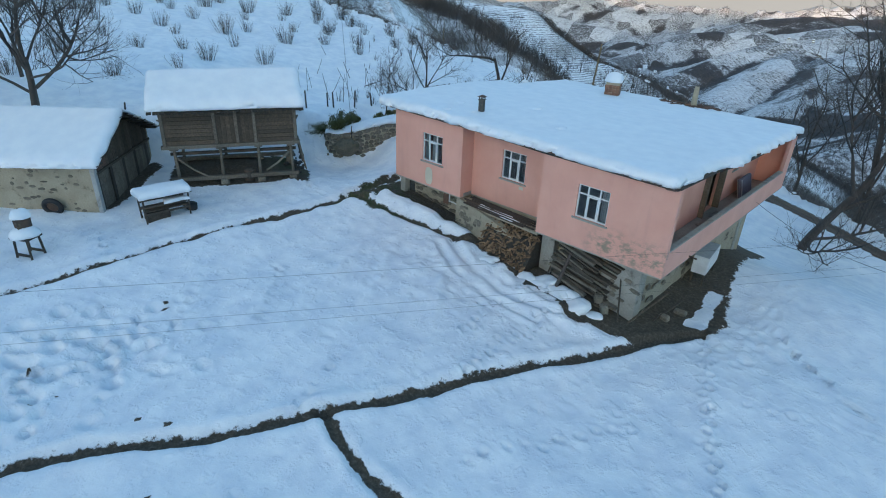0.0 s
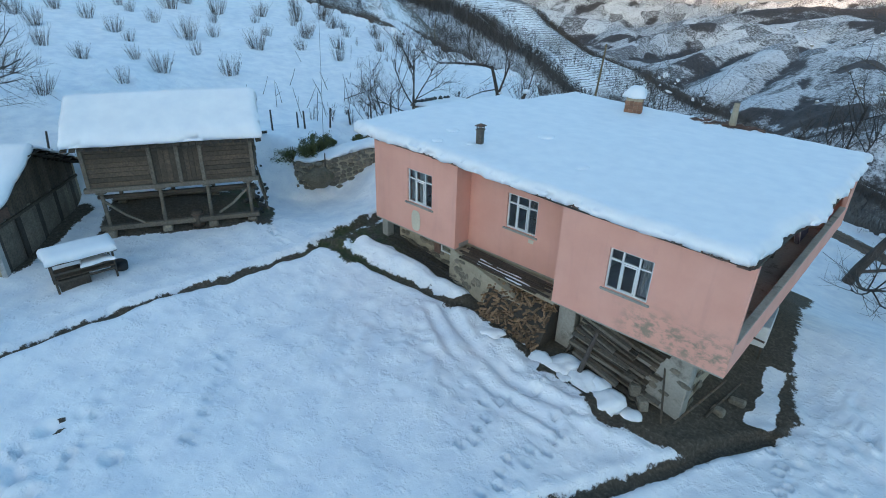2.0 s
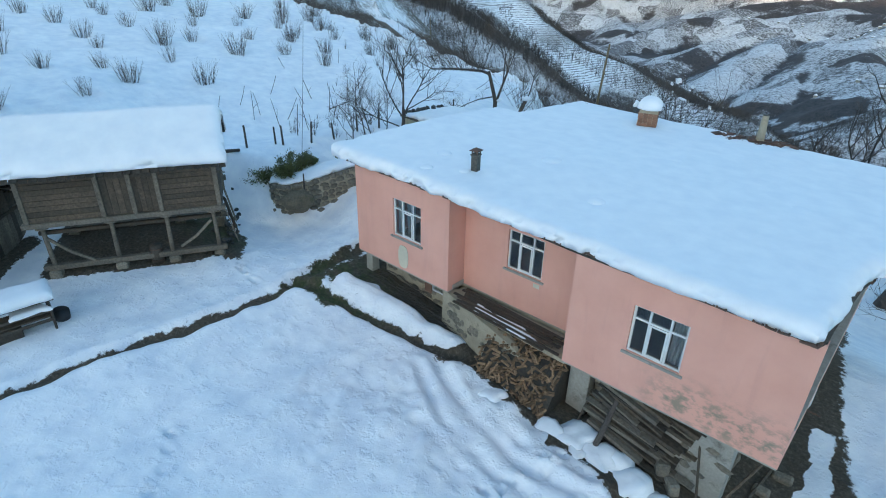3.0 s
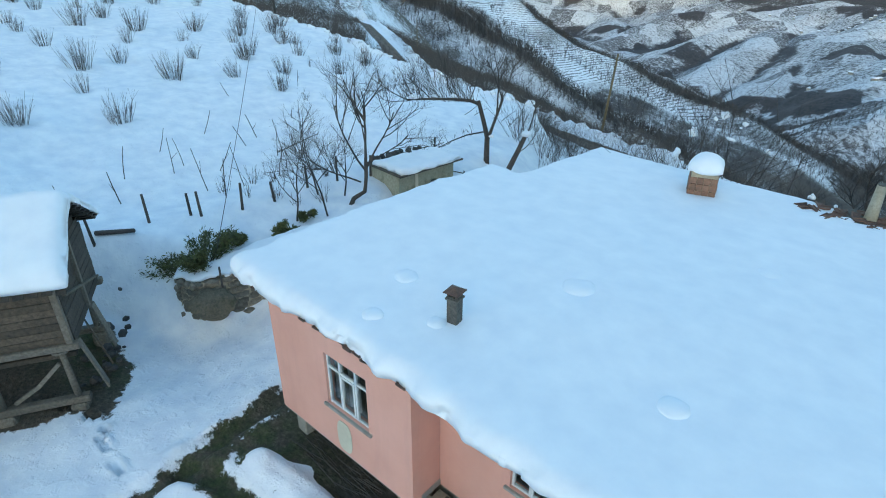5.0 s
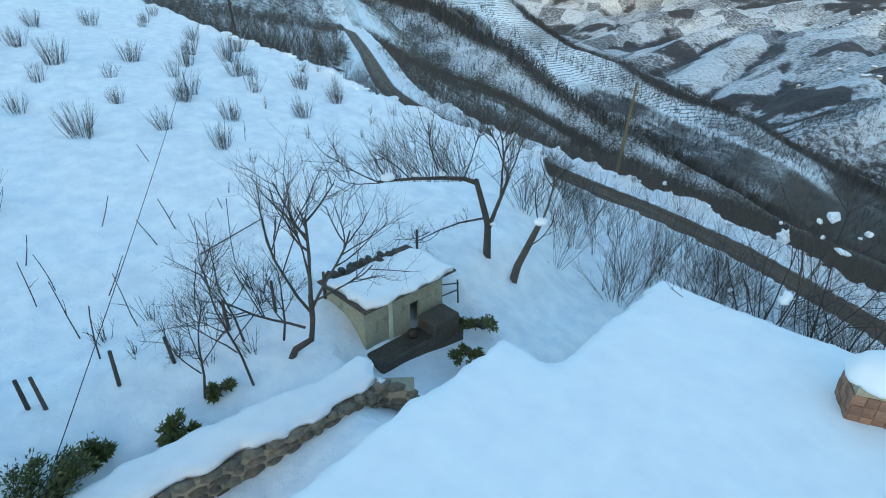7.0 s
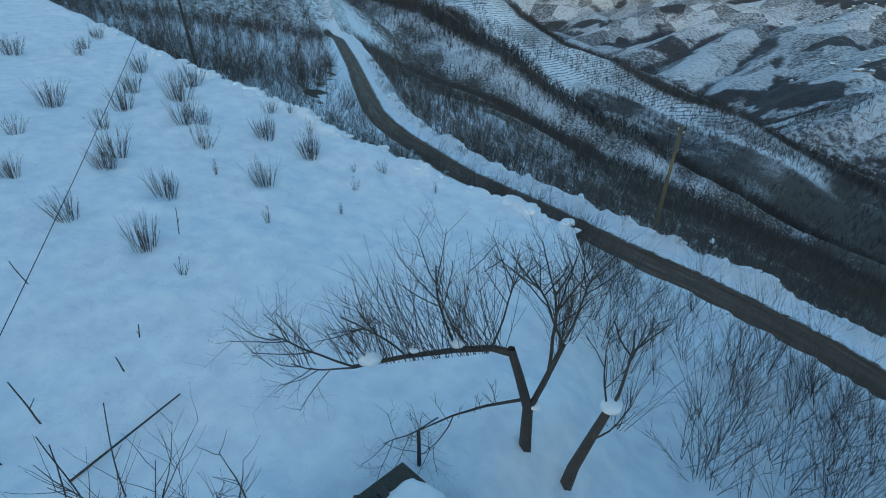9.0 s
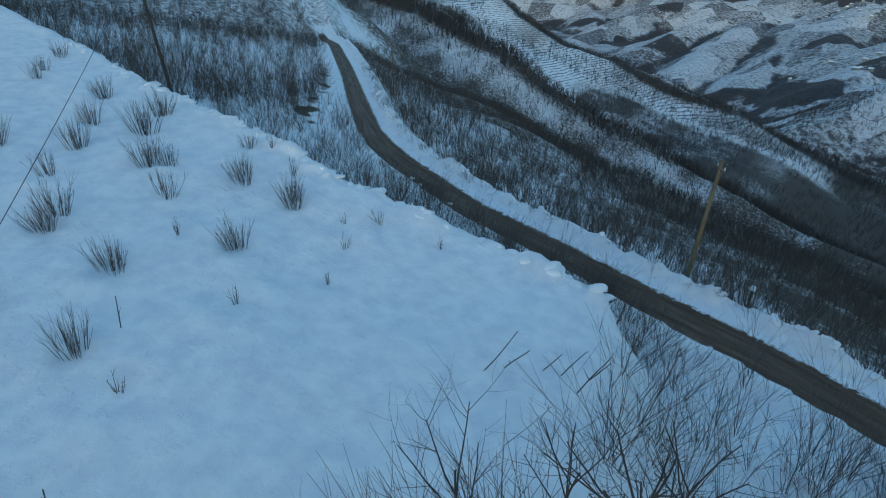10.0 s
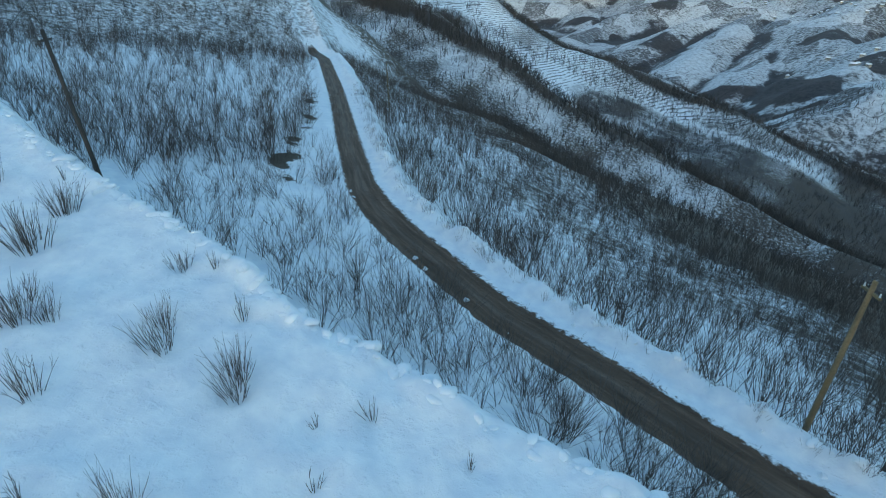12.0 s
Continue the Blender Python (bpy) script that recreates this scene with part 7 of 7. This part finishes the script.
# snow-laden saplings behind the house
for k, (x, y, h) in enumerate(((-10.9, 14.7, 7.2), (-11.4, 17.4, 7.6), (-10.2, 18.1, 8.2), (-9.3, 17.5, 7.8), (-8.2, 17.9, 7.0), (-6.6, 16.2, 6.0), (-5.3, 15.7, 5.8), (-12.8, 16.8, 5.0))):
    tree((x, y, ground_z(x, y) - 0.1), 0, "thin bare tree with clots of snow behind the house",
         [((0, 0, h * 0.35), UP + L_ * 0.5, h * 0.45, 0.03), ((0, 0, h * 0.4), UP + R_ * 0.5, h * 0.45, 0.03), ((0, 0, h * 0.5), UP, h * 0.45, 0.03), ((0, 0, h * 0.45), UP * 0.8 + AWAY * 0.7, h * 0.36, 0.026)],
         90 + k, 0.05, (4, 4, 3), [(0, 0, -0.2), (0.05, 0.05, h * 0.3), (0, 0.1, h * 0.55)], "trees behind the house")
CLOTS = ((-12.2, 20.0, 3.1, 0.30, 0.34), (-11.2, 20.3, 3.95, 0.27, 0.22), (-11.5, 20.2, 3.75, 0.14, 0.12), (-10.3, 20.0, 3.8, 0.18, 0.15), (-10.7, 20.0, 3.1, 0.30, 0.12), (-9.2, 20.0, 2.9, 0.14, 0.18), (-11.3, 20.0, 3.4, 0.1, 0.09),
         (-10.45, 20.1, 3.6, 0.09, 0.07), (-11.3, 15.6, 3.45, 0.22, 0.25), (-7.1, 18.2, 2.1, 0.2, 0.16), (-5.75, 18.0, 1.66, 0.2, 0.17), (-8.6, 20.1, 2.7, 0.12, 0.1), (-12.4, 20.0, 3.5, 0.1, 0.09), (-13.1, 19.3, 1.2, 0.12, 0.1), (-6.3, 18.1, 2.0, 0.1, 0.1))
for k, (x, y, z, r, h) in enumerate(CLOTS):
    bm = snow_lump(r * 0.55, h * 0.6, k * 7, 0.7, 3)
    for v in bm.verts:
        v.co *= 1 + 0.75 * noise.noise(v.co * 9 + Vector((k, 0, 0)))
    ob = part("snow_clot", bm, SNOW, None, "clot of snow caught in bare twigs", True)
    ob.matrix_world = pose(x, y, z, (k * 37) % 40 - 20, (k * 53) % 40 - 20, 40 * k)
    tagged(ob, category="snow", group="snow clots in the twigs")


# ---- bushes of the hazel field ----
def bush_mesh(seed, stems, h, wide, leaning=0.0):
    rnd = random.Random(seed)
    st = Sticks()
    for _ in range(stems):
        a, r = rnd.uniform(0, 6.28), rnd.random() ** 0.7
        foot = Vector((math.cos(a) * wide * 0.28 * r, math.sin(a) * wide * 0.28 * r, -0.15))
        way = Vector((math.cos(a) * 0.45 * r, math.sin(a) * 0.45 * r, 1)) + Vector((leaning, 0, 0))
        length = h * rnd.uniform(0.5, 1.05)
        pts, d = bend(rnd, foot, way, length, 3, 0.12, 0.02)
        st.add(pts, rnd.uniform(.008, .014), 0.003)
        for _ in range(2):
            i = rnd.randint(1, 2)
            q, _ = bend(rnd, pts[i], d + Vector((rnd.uniform(-.6, .6), rnd.uniform(-.6, .6), rnd.uniform(0, .4))), length * 0.35, 2, 0.15)
            st.add(q, 0.006, 0.0025)
    return st.mesh("hazel_bush", TWIG)


BUSHES = [bush_mesh(100 + k, 26 + 5 * k, 1.15 + 0.09 * k, 1.3 + 0.1 * k, 0.1 * (k % 3 - 1)) for k in range(7)]
SPRIGS = [bush_mesh(140 + k, 6 + 2 * k, 0.7 + 0.1 * k, 0.5) for k in range(3)]
for k, (x, y) in enumerate(spots_big + spots_small):
    small = k >= len(spots_big)
    ob = new("hazel_sprig" if small else "hazel_bush", SPRIGS[k % 3] if small else BUSHES[(k * 5) % 7])
    s = rb.uniform(0.78, 1.1)
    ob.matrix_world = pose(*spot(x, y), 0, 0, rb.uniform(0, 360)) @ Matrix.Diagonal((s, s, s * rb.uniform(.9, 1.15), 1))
    tagged(ob, "small tuft of bare twigs in the snow" if small else "leafless many-stemmed hazel bush in the snow", "bush", "bushes on the snowy field")

# ---- fence posts, bean stakes and poles of the garden ----
def stake(x, y, h, r, lean, turn, label, group, cat="stake", mat=None):
    x, y, z = spot(x, y)
    if r < 0.03:              # thin crooked rods
        rnd, st = random.Random(int(x * 997 + y * 131)), Sticks()
        pts, _ = bend(rnd, (0, 0, -0.3), (math.sin(radians(lean)), 0.02, math.cos(radians(lean))), h + 0.3, 6, 0.07)
        st.add(pts, r, r * 0.6)
        if rnd.random() < 0.6:
            fork, _ = bend(rnd, pts[3], (rnd.uniform(-.8, .8), rnd.uniform(-.8, .8), 1), h * 0.3, 3, 0.15)
            st.add(fork, r * 0.6, r * 0.25)
        ob = tagged(new(cat, st.mesh(cat, mat or BARK, 5)), label)
        ob.matrix_world = pose(x, y, z, 0, 0, turn)
        return tagged(ob, category=cat, group=group)
    ob = part(cat, bar((0, 0, -0.3), (math.sin(radians(lean)) * h, 0.02, math.cos(radians(lean)) * h), r * 2, sides=6, taper=0.8), mat or BARK, None, label, True)
    ob.matrix_world = pose(x, y, z, 0, 0, turn)
    return tagged(ob, category=cat, group=group)


for k, (x, y) in enumerate(((-24.4, -1.5), (-23.4, -0.2), (-22.85, 1.26), (-22.37, 2.38), (-22.17, 2.63), (-21.94, 3.94), (-21.74, 5.13), (-21.82, 6.6), (-21.62, 7.85), (-25.4, -3.4), (-26.2, -5.5), (-26.9, -7.8), (-27.2, -9.6), (-21.2, 9.2), (-21.0, 12.9))):
    stake(x, y, 0.85 + 0.12 * (k % 3), 0.055, (k * 37) % 17 - 8, (k * 71) % 360, "weathered round fence post leaning in the snow", "garden fence posts", "fence_post")
rs = random.Random(8)
stake_at = [(-25.86, 7.98, 1.5, 4), (-25.62, 8.22, 1.9, -8), (-25.01, 8.73, 2.3, -7), (-27.78, 8.36, 1.3, -28), (-27.28, 7.57, 1.2, -30), (-32.64, 9.93, 0.9, -30), (-32.66, 14.03, 1.0, 5), (-26.5, 3.8, 1.6, 9), (-26.8, 4.4, 1.3, -14), (-29.5, 6.6, 1.2, 14), (-24.5, 4.1, 1.8, -9), (-25.9, 5.2, 1.4, 28),
            (-23.9, 5.3, 1.7, -14), (-24.1, 6.8, 1.5, 9), (-23.3, 7.6, 1.2, -28), (-27.0, 2.2, 1.4, 9), (-25.2, 1.4, 1.3, -9), (-28.6, 4.2, 1.2, 20), (-23.1, 4.0, 1.6, 5), (-24.9, -0.3, 1.3, -9), (-29.0, 10.9, 0.5, 9), (-28.0, 10.2, 0.5, -20)]
for k, (x, y, h, lean) in enumerate(stake_at):
    stake(x, y, h, rs.uniform(.018, .026), lean, 40 + rs.uniform(-25, 25), "thin bean pole stuck aslant in the snow", "bean poles in the garden", "bean_pole", BARK)
rail_ = part("fallen_rail", bar(spot(-26.1, 8.15, 0.02), spot(-26.4, 10.62, 0.12), 0.06, sides=6, taper=0.7), BARK, None, "thin fallen rail lying in the garden snow", True)
tagged(rail_, category="rail")
for k in range(15):
    x, y = rs.uniform(-24.0, -20.4), rs.uniform(3.6, 9.5)
    ob = new("garden_scrub", SPRIGS[k % 3])
    ob.matrix_world = pose(*spot(x, y), rs.uniform(-25, 25), rs.uniform(-25, 25), 50 * k) @ Matrix.Diagonal((1.1, 1.1, 0.9 + 0.05 * (k % 9), 1))
    tagged(ob, "dry vine scrub among the bean poles", "bush", "garden scrub")
for x, y, h, lean, turn in ((-25.1, 19.17, 2.3, 74, 76), (-24.8, 20.0, 1.2, 64, 66), (-23.96, 20.67, 1.1, 66, 70), (-23.48, 21.11, 1.25, 62, 66), (-22.84, 20.9, 1.7, 58, 74), (-22.9, 21.6, 1.0, 60, 60)):
    stake(x, y, h, 0.024, lean, turn, "thin pole leaning low over the snow", "poles at the field's edge", "bean_pole", TWIG)

# ---- evergreen shrubs pressed down by snow ----
def evergreen(at, fronds, size, seed, label):
    """Fronds (a way and a length) with sprays of narrow leaves crowded towards their ends."""
    rnd = random.Random(seed)
    t = thing("evergreen_shrub", at, 0, label, "shrub", "evergreen shrubs at the garden wall")
    st = Sticks()
    bm = bmesh.new()
    for way, length, full in fronds:
        for _ in range(3):
            pts, d = bend(rnd, (rnd.uniform(-.06, .06), rnd.uniform(-.06, .06), -0.1), Vector(way) + Vector((rnd.gauss(0, .12), rnd.gauss(0, .12), rnd.gauss(0, .1))), length * rnd.uniform(.85, 1.1), 5, 0.09, -0.05)
            st.add(pts, 0.02, 0.006)
            for j in range(int(330 * full)):
                f = 0.45 + 0.55 * rnd.random() ** 0.7
                i = min(int(f * 5), 4)
                p = Vector(pts[i]).lerp(Vector(pts[i + 1]), f * 5 - i) + Vector((rnd.gauss(0, 1), rnd.gauss(0, 1), rnd.gauss(0, .8))) * size * 0.13
                dirn = (d * 0.7 + Vector((rnd.gauss(0, .6), rnd.gauss(0, .6), rnd.gauss(0, .5)))).normalized()
                side = dirn.orthogonal().normalized()
                side.rotate(Matrix.Rotation(rnd.uniform(0, 6.28), 3, dirn))
                L, w = rnd.uniform(.08, .17), rnd.uniform(.014, .028)
                q = [bm.verts.new(p), bm.verts.new(p + dirn * L * 0.5 + side * w), bm.verts.new(p + dirn * L), bm.verts.new(p + dirn * L * 0.5 - side * w)]
                bm.faces.new(q)
    ob = new("stems", st.mesh("stems", BARK))
    ob.parent = t
    leaves = part("foliage", bm, NEEDLE, None)
    leaves.parent = t
    return t


evergreen((-20.85, 1.85, 0.55), [((-1.0, -0.42, 0.22), 2.3, 1.0), ((-0.9, -0.25, 0.16), 1.7, 0.7), ((-0.7, 0.75, 0.45), 2.1, 1.0), ((-0.4, 0.8, 0.7), 1.7, 0.9), ((-0.6, 0.5, 0.9), 1.5, 0.7), ((0.15, 0.1, 0.35), 0.8, 1.0), ((-0.3, -0.2, 0.45), 0.8, 0.9)], 0.75, 1, "large olive-green shrub bent apart by snow")
for at, size, s in (((-21.6, 3.6, 0.95), 0.35, 6), ((-20.9, 5.3, 0.95), 0.55, 4), ((-20.6, 4.9, 0.9), 0.42, 12), ((-21.5, 6.5, 1.0), 0.42, 7), ((-18.9, 14.0, 0.0), 0.7, 8), ((-18.3, 12.6, 0.1), 0.5, 9), ((-20.5, 4.3, 0.85), 0.25, 10)):
    rnd = random.Random(s)
    evergreen(at, [((rnd.uniform(-1, 1), rnd.uniform(-1, 1), rnd.uniform(-.1, .7)), size * rnd.uniform(.5, 1.1), 0.3) for _ in range(5)], size * 0.5, s, "small dark evergreen shrub half under snow")
rag = part("red_rag", snow_lump(0.09, 0.14, 44, 0.6, 2), RED_CLOTH, None, "bit of red cloth hanging on a stem", True)
rag.location = place(-18.75, 6.6, 1.75)
tagged(rag, category="cloth")

# ---- brush between field and road, and the woods below ----
def thicket(name, label, count, place, stems, h, r, seed, mat, forks=1, seg=3, fan=0.5):
    rnd = random.Random(seed)
    xs, ys = place(np.random.RandomState(seed), count)
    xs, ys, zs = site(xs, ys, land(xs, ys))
    st = Sticks()
    for x, y, z in zip(xs.tolist(), ys.tolist(), zs.tolist()):
        tall = rnd.uniform(.6, 1.1)
        tilt = Vector((rnd.uniform(-.25, .25), rnd.uniform(-.15, .35), 0))
        for _ in range(rnd.randint(*stems)):
            a, q = rnd.uniform(0, 6.28), rnd.random()
            way = Vector((math.cos(a) * fan * q, math.sin(a) * fan * q, 1)) + tilt
            L = h * tall * rnd.uniform(.6, 1.05)
            pts, d = bend(rnd, (x + math.cos(a) * 0.25 * q, y + math.sin(a) * 0.25 * q, z - 0.1), way, L, seg, 0.14)
            st.add(pts, r * rnd.uniform(.7, 1.2), r * 0.3)
            for _ in range(forks):
                i = rnd.randint(1, seg - 1) if seg > 1 else 0
                f, _ = bend(rnd, pts[i], d + Vector((rnd.uniform(-.7, .7), rnd.uniform(-.7, .7), rnd.uniform(0, .3))), L * 0.4, 1, 0.1)
                st.add(f, r * 0.5, r * 0.2)
    ob = new(name, st.mesh(name, mat))
    return tagged(ob, label, "thicket", kind="stuff")


def between(x0, x1, lo, hi, power=1.0, gaps=0.0, size=6.0):
    """Random places with x in a span and y between two lines of the plan, thinned where the noise is low."""
    def place(rs_, n):
        x = rs_.uniform(x0, x1, n * 3)
        t = rs_.uniform(0, 1, n * 3) ** power
        y = lo(x) + (hi(x) - lo(x)) * t
        ok = (lumps(x, y, size, 61) + 0.5 * lumps(x, y, size / 3, 62) > gaps - 1) & (hi(x) > lo(x) + 0.5)
        return x[ok][:n], y[ok][:n]
    return place


edge_line = lambda x: np.where(x < -23, field_edge(x) + 0.7, np.interp(x, [-23, -20, -15], [25.6, 23.6, 21.0]))
road_near = lambda x: road_y(x) - 2.4
road_far = lambda x: road_y(x) + 2.5
thicket("roadside_brush", "leafless brush on the bank above the road", 380, between(-60, -22.5, edge_line, road_near, 0.95, 0.25), (6, 10), 2.3, 0.011, 1, TWIG, 3, 3, 0.85)
thicket("uphill_brush", "dense leafless scrub on the slope above the road", 2300, between(-185, -56, lambda x: 26 + 0.12 * (-56 - x), lambda x: road_y(x) - np.interp(x, [-110, -82, -64, -56, -50], [3, 4, 4.5, 7, 3]), 1.0, 0.3, 4), (6, 10), 2.9, 0.014, 2, TWIG, 2, 3, 0.75)
thicket("upper_woods", "young bare wood where the road bends away", 1800, between(-230, -100, lambda x: 20 + 0 * x, lambda x: road_y(x) - 3, 1.0, 0.1), (5, 9), 3.4, 0.022, 12, WOODLAND, 1, 2, 0.6)
thicket("bank_twigs", "thin twigs poking through the ploughed snow bank", 330, between(-80, 4, lambda x: road_y(x) + 1.8, lambda x: road_y(x) + 2.2 + berm(x)), (4, 9), 0.8, 0.007, 3, TWIG, 1)
thicket("hollow_brush", "tall leafless brush in the hollow by the field's corner", 115, between(-22.4, -8, lambda x: 15.9 + 0.35 * (x + 22), lambda x: road_near(x) - 0.2, 0.8, 0.3, 4), (6, 11), 3.7, 0.011, 4, TWIG, 4, 4, 0.8)
thicket("slope_woods", "bare young wood on the slope below the road", 6800, between(-120, 12, lambda x: road_y(x) + 1.9 + 1.8 * berm(x), lambda x: road_y(x) + 52, 1.1, 0.15, 9), (4, 7), 2.6, 0.017, 5, TWIG, 1, 2, 0.6)
thicket("spur_woods", "dark bare wood on the falling spur", 8500, between(-170, 30, lambda x: road_y(x) + 40, lambda x: 0 * x + 150, 0.9, 0.1, 20), (2, 4), 3.4, 0.034, 6, WOODLAND, 1, 2)
thicket("far_woods", "bare woods on the next wooded spurs", 15000, between(-340, 60, lambda x: 0 * x + 150, lambda x: 0 * x + 510, 0.9, 0.35, 45), (1, 3), 6.0, 0.11, 7, WOODLAND, 1, 2)
for y0, n in ((256, 1700), (484, 1500)):
    thicket("crest_woods", "line of bare trees along a wooded crest", n, between(-330, 60, lambda x: 0 * x + y0 - 13, lambda x: 0 * x + y0 + 9, 1.0, 0.0, 30), (2, 3), 8.0, 0.13, y0, WOODLAND, 2, 2)
thicket("valley_woods", "bare woods along the valley floor", 3600, between(-420, 30, lambda x: 0 * x + 510, lambda x: 0 * x + 1000, 0.9, 0.2, 90), (2, 3), 9.0, 0.22, 9, WOODLAND, 1, 2)

# ---- poles, wires and small things along the road ----
def line_pole(x, y, h, r, label, mat, top=0.0, lean=0.0):
    t = thing("utility_pole", spot(x, y, -0.2), 40, label, "pole", "wooden line poles")
    part("shaft", bar((0, 0, 0), (lean, 0, h), r * 2, sides=9, taper=0.7), mat, t, smooth=True)
    part("crossarm", boxes((lean - 0.05, lean + 0.05, -0.45, 0.45, h - 0.5, h - 0.4), bevel=0.01), mat, t)
    for s in (-0.38, 0.38):
        part("insulator", bar((lean, s, h - 0.4), (lean, s, h - 0.26), 0.07, sides=8, taper=0.6), WHITE_PAINT, t)
    return t


line_pole(-23.9, 36.2, 7.2, 0.12, "tall pale timber line pole beside the road", YELLOW_WOOD, lean=0.5)
line_pole(-51.9, 25.9, 7.5, 0.12, "dark timber line pole at the field's edge", BARK, lean=-0.5)
line_pole(-74.0, 67.0, 6.8, 0.10, "thin pale timber line pole below the road", YELLOW_WOOD)
post = part("marker_post", bar((0, 0, -0.3), (0.05, 0, 1.55), 0.16, sides=8), DARK_WOOD, None, "dark post with a cap of snow by the road", True)
post.location = spot(-21.2, 38.1)
tagged(post, category="post")
q = part("post_snow", snow_lump(0.17, 0.2, 51, 0.4), SNOW, None, "cap of snow on the road post", True)
q.location = post.location + Vector((0.05, 0, 1.6))
tagged(q, category="snow")


def wire(name, a, b, sag, r, label):
    cu = bpy.data.curves.new(name, 'CURVE')
    cu.dimensions, cu.bevel_depth, cu.bevel_resolution = '3D', r, 1
    sp = cu.splines.new('POLY')
    n = 24
    sp.points.add(n)
    for k in range(n + 1):
        f = k / n
        p = Vector(a).lerp(Vector(b), f)
        sp.points[k].co = (p.x, p.y, p.z - 4 * sag * f * (1 - f), 1)
    cu.materials.append(CABLE)
    ob = new(name, cu)
    return tagged(ob, label, "cable", "overhead cables")


wire("overhead_cable", place(-52.2, 25.7, 12.3), place(-19.3, 1.6, 2.2), 0.7, 0.012, "thin black cable hanging across the field")
for k, dz in enumerate((0.0, 0.14, 0.95)):
    wire("service_wire", (-14, -37.3 - 2.2 * (k == 2), 6.0 + dz * 1.6), (30, 40.2, 0.6 + dz), 0.0, 0.0018, "thin bare service wire strung over the yard")
wire("balcony_cable", (0.3, 9.0, 0.6), (10.5, 11.0, -0.6), 1.2, 0.009, "black cable hanging from the balcony")
stake(-19.3, 1.6, 1.75, 0.04, 2, 0, "wooden post that holds a cable end", "cable posts", "cable_post")


# ---- houses of the villages across the valley ----
rv = random.Random(4)
first = None
for k in range(54):
    cx, cy = ((-300, 2330), (-330, 2250), (-250, 1960), (-120, 1330), (-560, 2750), (-620, 2640))[k % 6]
    x, y = cx + rv.gauss(0, 75), cy + rv.gauss(0, 50)
    x, y, z = spot(x, y)
    w, l, h = 6.5, 8.5, 4.8
    if first is None:
        first = thing("village_house", (x, y, z), 0, "far village house with a snowy roof", "house", "village houses across the valley")
        part("wall", boxes((-l / 2, l / 2, -w / 2, w / 2, -2, h)), CONCRETE, first)
        bm = bmesh.new()
        vs = [bm.verts.new(p) for p in ((-l / 2 - .5, -w / 2 - .6, h), (l / 2 + .5, -w / 2 - .6, h), (l / 2 + .5, w / 2 + .6, h), (-l / 2 - .5, w / 2 + .6, h), (-l / 2 - .5, 0, h + 2.6), (l / 2 + .5, 0, h + 2.6))]
        for f in ((0, 1, 5, 4), (2, 3, 4, 5), (0, 4, 3), (1, 2, 5), (0, 3, 2, 1)):
            bm.faces.new([vs[i] for i in f])
        part("roof", bm, SNOW, first)
        for s in (-1, 1):
            for q in (-3.2, 0, 3.2):
                part("window", boxes((q - 0.6, q + 0.6, s * w / 2 - 0.1, s * w / 2 + 0.1, 2.2, 3.9)), SOOT, first)
    else:
        copy_thing(first, pose(x, y, z, 0, 0, rv.uniform(0, 180)))
stray = random.Random(3)
for k in range(60):
    x = stray.uniform(-56, -12)
    y = float(road_y(np.array(x))) + stray.choice((-1.7, 1.9, 2.2)) + stray.gauss(0, .35)
    q = new("snow_crumb", bpy.data.objects["snow_clot"].data)
    q.matrix_world = pose(*place(x, y, float(road_z(np.array(x))) + 0.02), 0, 0, stray.uniform(0, 360)) @ Matrix.Diagonal([stray.uniform(.25, .8)] * 3 + [1])
    tagged(q, "lump of dirty snow fallen on the road", "snow", "snow lumps on the road")


# ---- lumpy rims of snow along the field's edge and the ploughed road ----
def lumpy_rim(name, label, count, where, sizes, seed):
    """Many soft lumps of snow pressed together along a line."""
    rnd = random.Random(seed)
    forms = []
    for k in range(6):
        bm = snow_lump(1.0, 0.8, seed + 3.3 * k, 0.8, 2)
        for v in bm.verts:
            v.co *= 1 + 0.3 * noise.noise(v.co * 2.2 + Vector((k, seed, 0)))
        bm.verts.ensure_lookup_table()
        forms.append(([v.co.copy() for v in bm.verts], [[v.index for v in f.verts] for f in bm.faces]))
        bm.free()
    verts, faces = [], []
    for _ in range(count):
        x, y = where(rnd)
        s = rnd.uniform(*sizes)
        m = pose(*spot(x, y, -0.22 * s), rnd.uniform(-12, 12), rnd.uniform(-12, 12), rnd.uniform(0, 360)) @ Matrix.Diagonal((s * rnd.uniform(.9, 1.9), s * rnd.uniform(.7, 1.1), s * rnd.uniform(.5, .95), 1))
        vs, fs = forms[rnd.randrange(6)]
        base = len(verts)
        verts.extend([tuple(m @ v) for v in vs])
        faces.extend([[base + i for i in f] for f in fs])
    me = bpy.data.meshes.new(name)
    me.from_pydata(verts, [], faces)
    me.polygons.foreach_set("use_smooth", [True] * len(me.polygons))
    me.materials.append(SNOW)
    return tagged(new(name, me), label, "snow", kind="stuff")


def on_edge(rnd):
    x = rnd.uniform(-62, -24)
    return x, float(field_edge(np.array([x]))[0]) + rnd.gauss(-0.05, 0.2)


def on_bank(rnd):
    x = rnd.uniform(-62, 2)
    return x, float(road_y(np.array([x]))[0]) + 2.0 + abs(rnd.gauss(0, 0.35)) * float(berm(x))


lumpy_rim("field_rim", "lumpy rim of snow along the field's edge", 230, on_edge, (0.06, 0.26), 5)
lumpy_rim("plough_bank", "lumps of ploughed snow beside the road", 170, on_bank, (0.07, 0.26), 9)
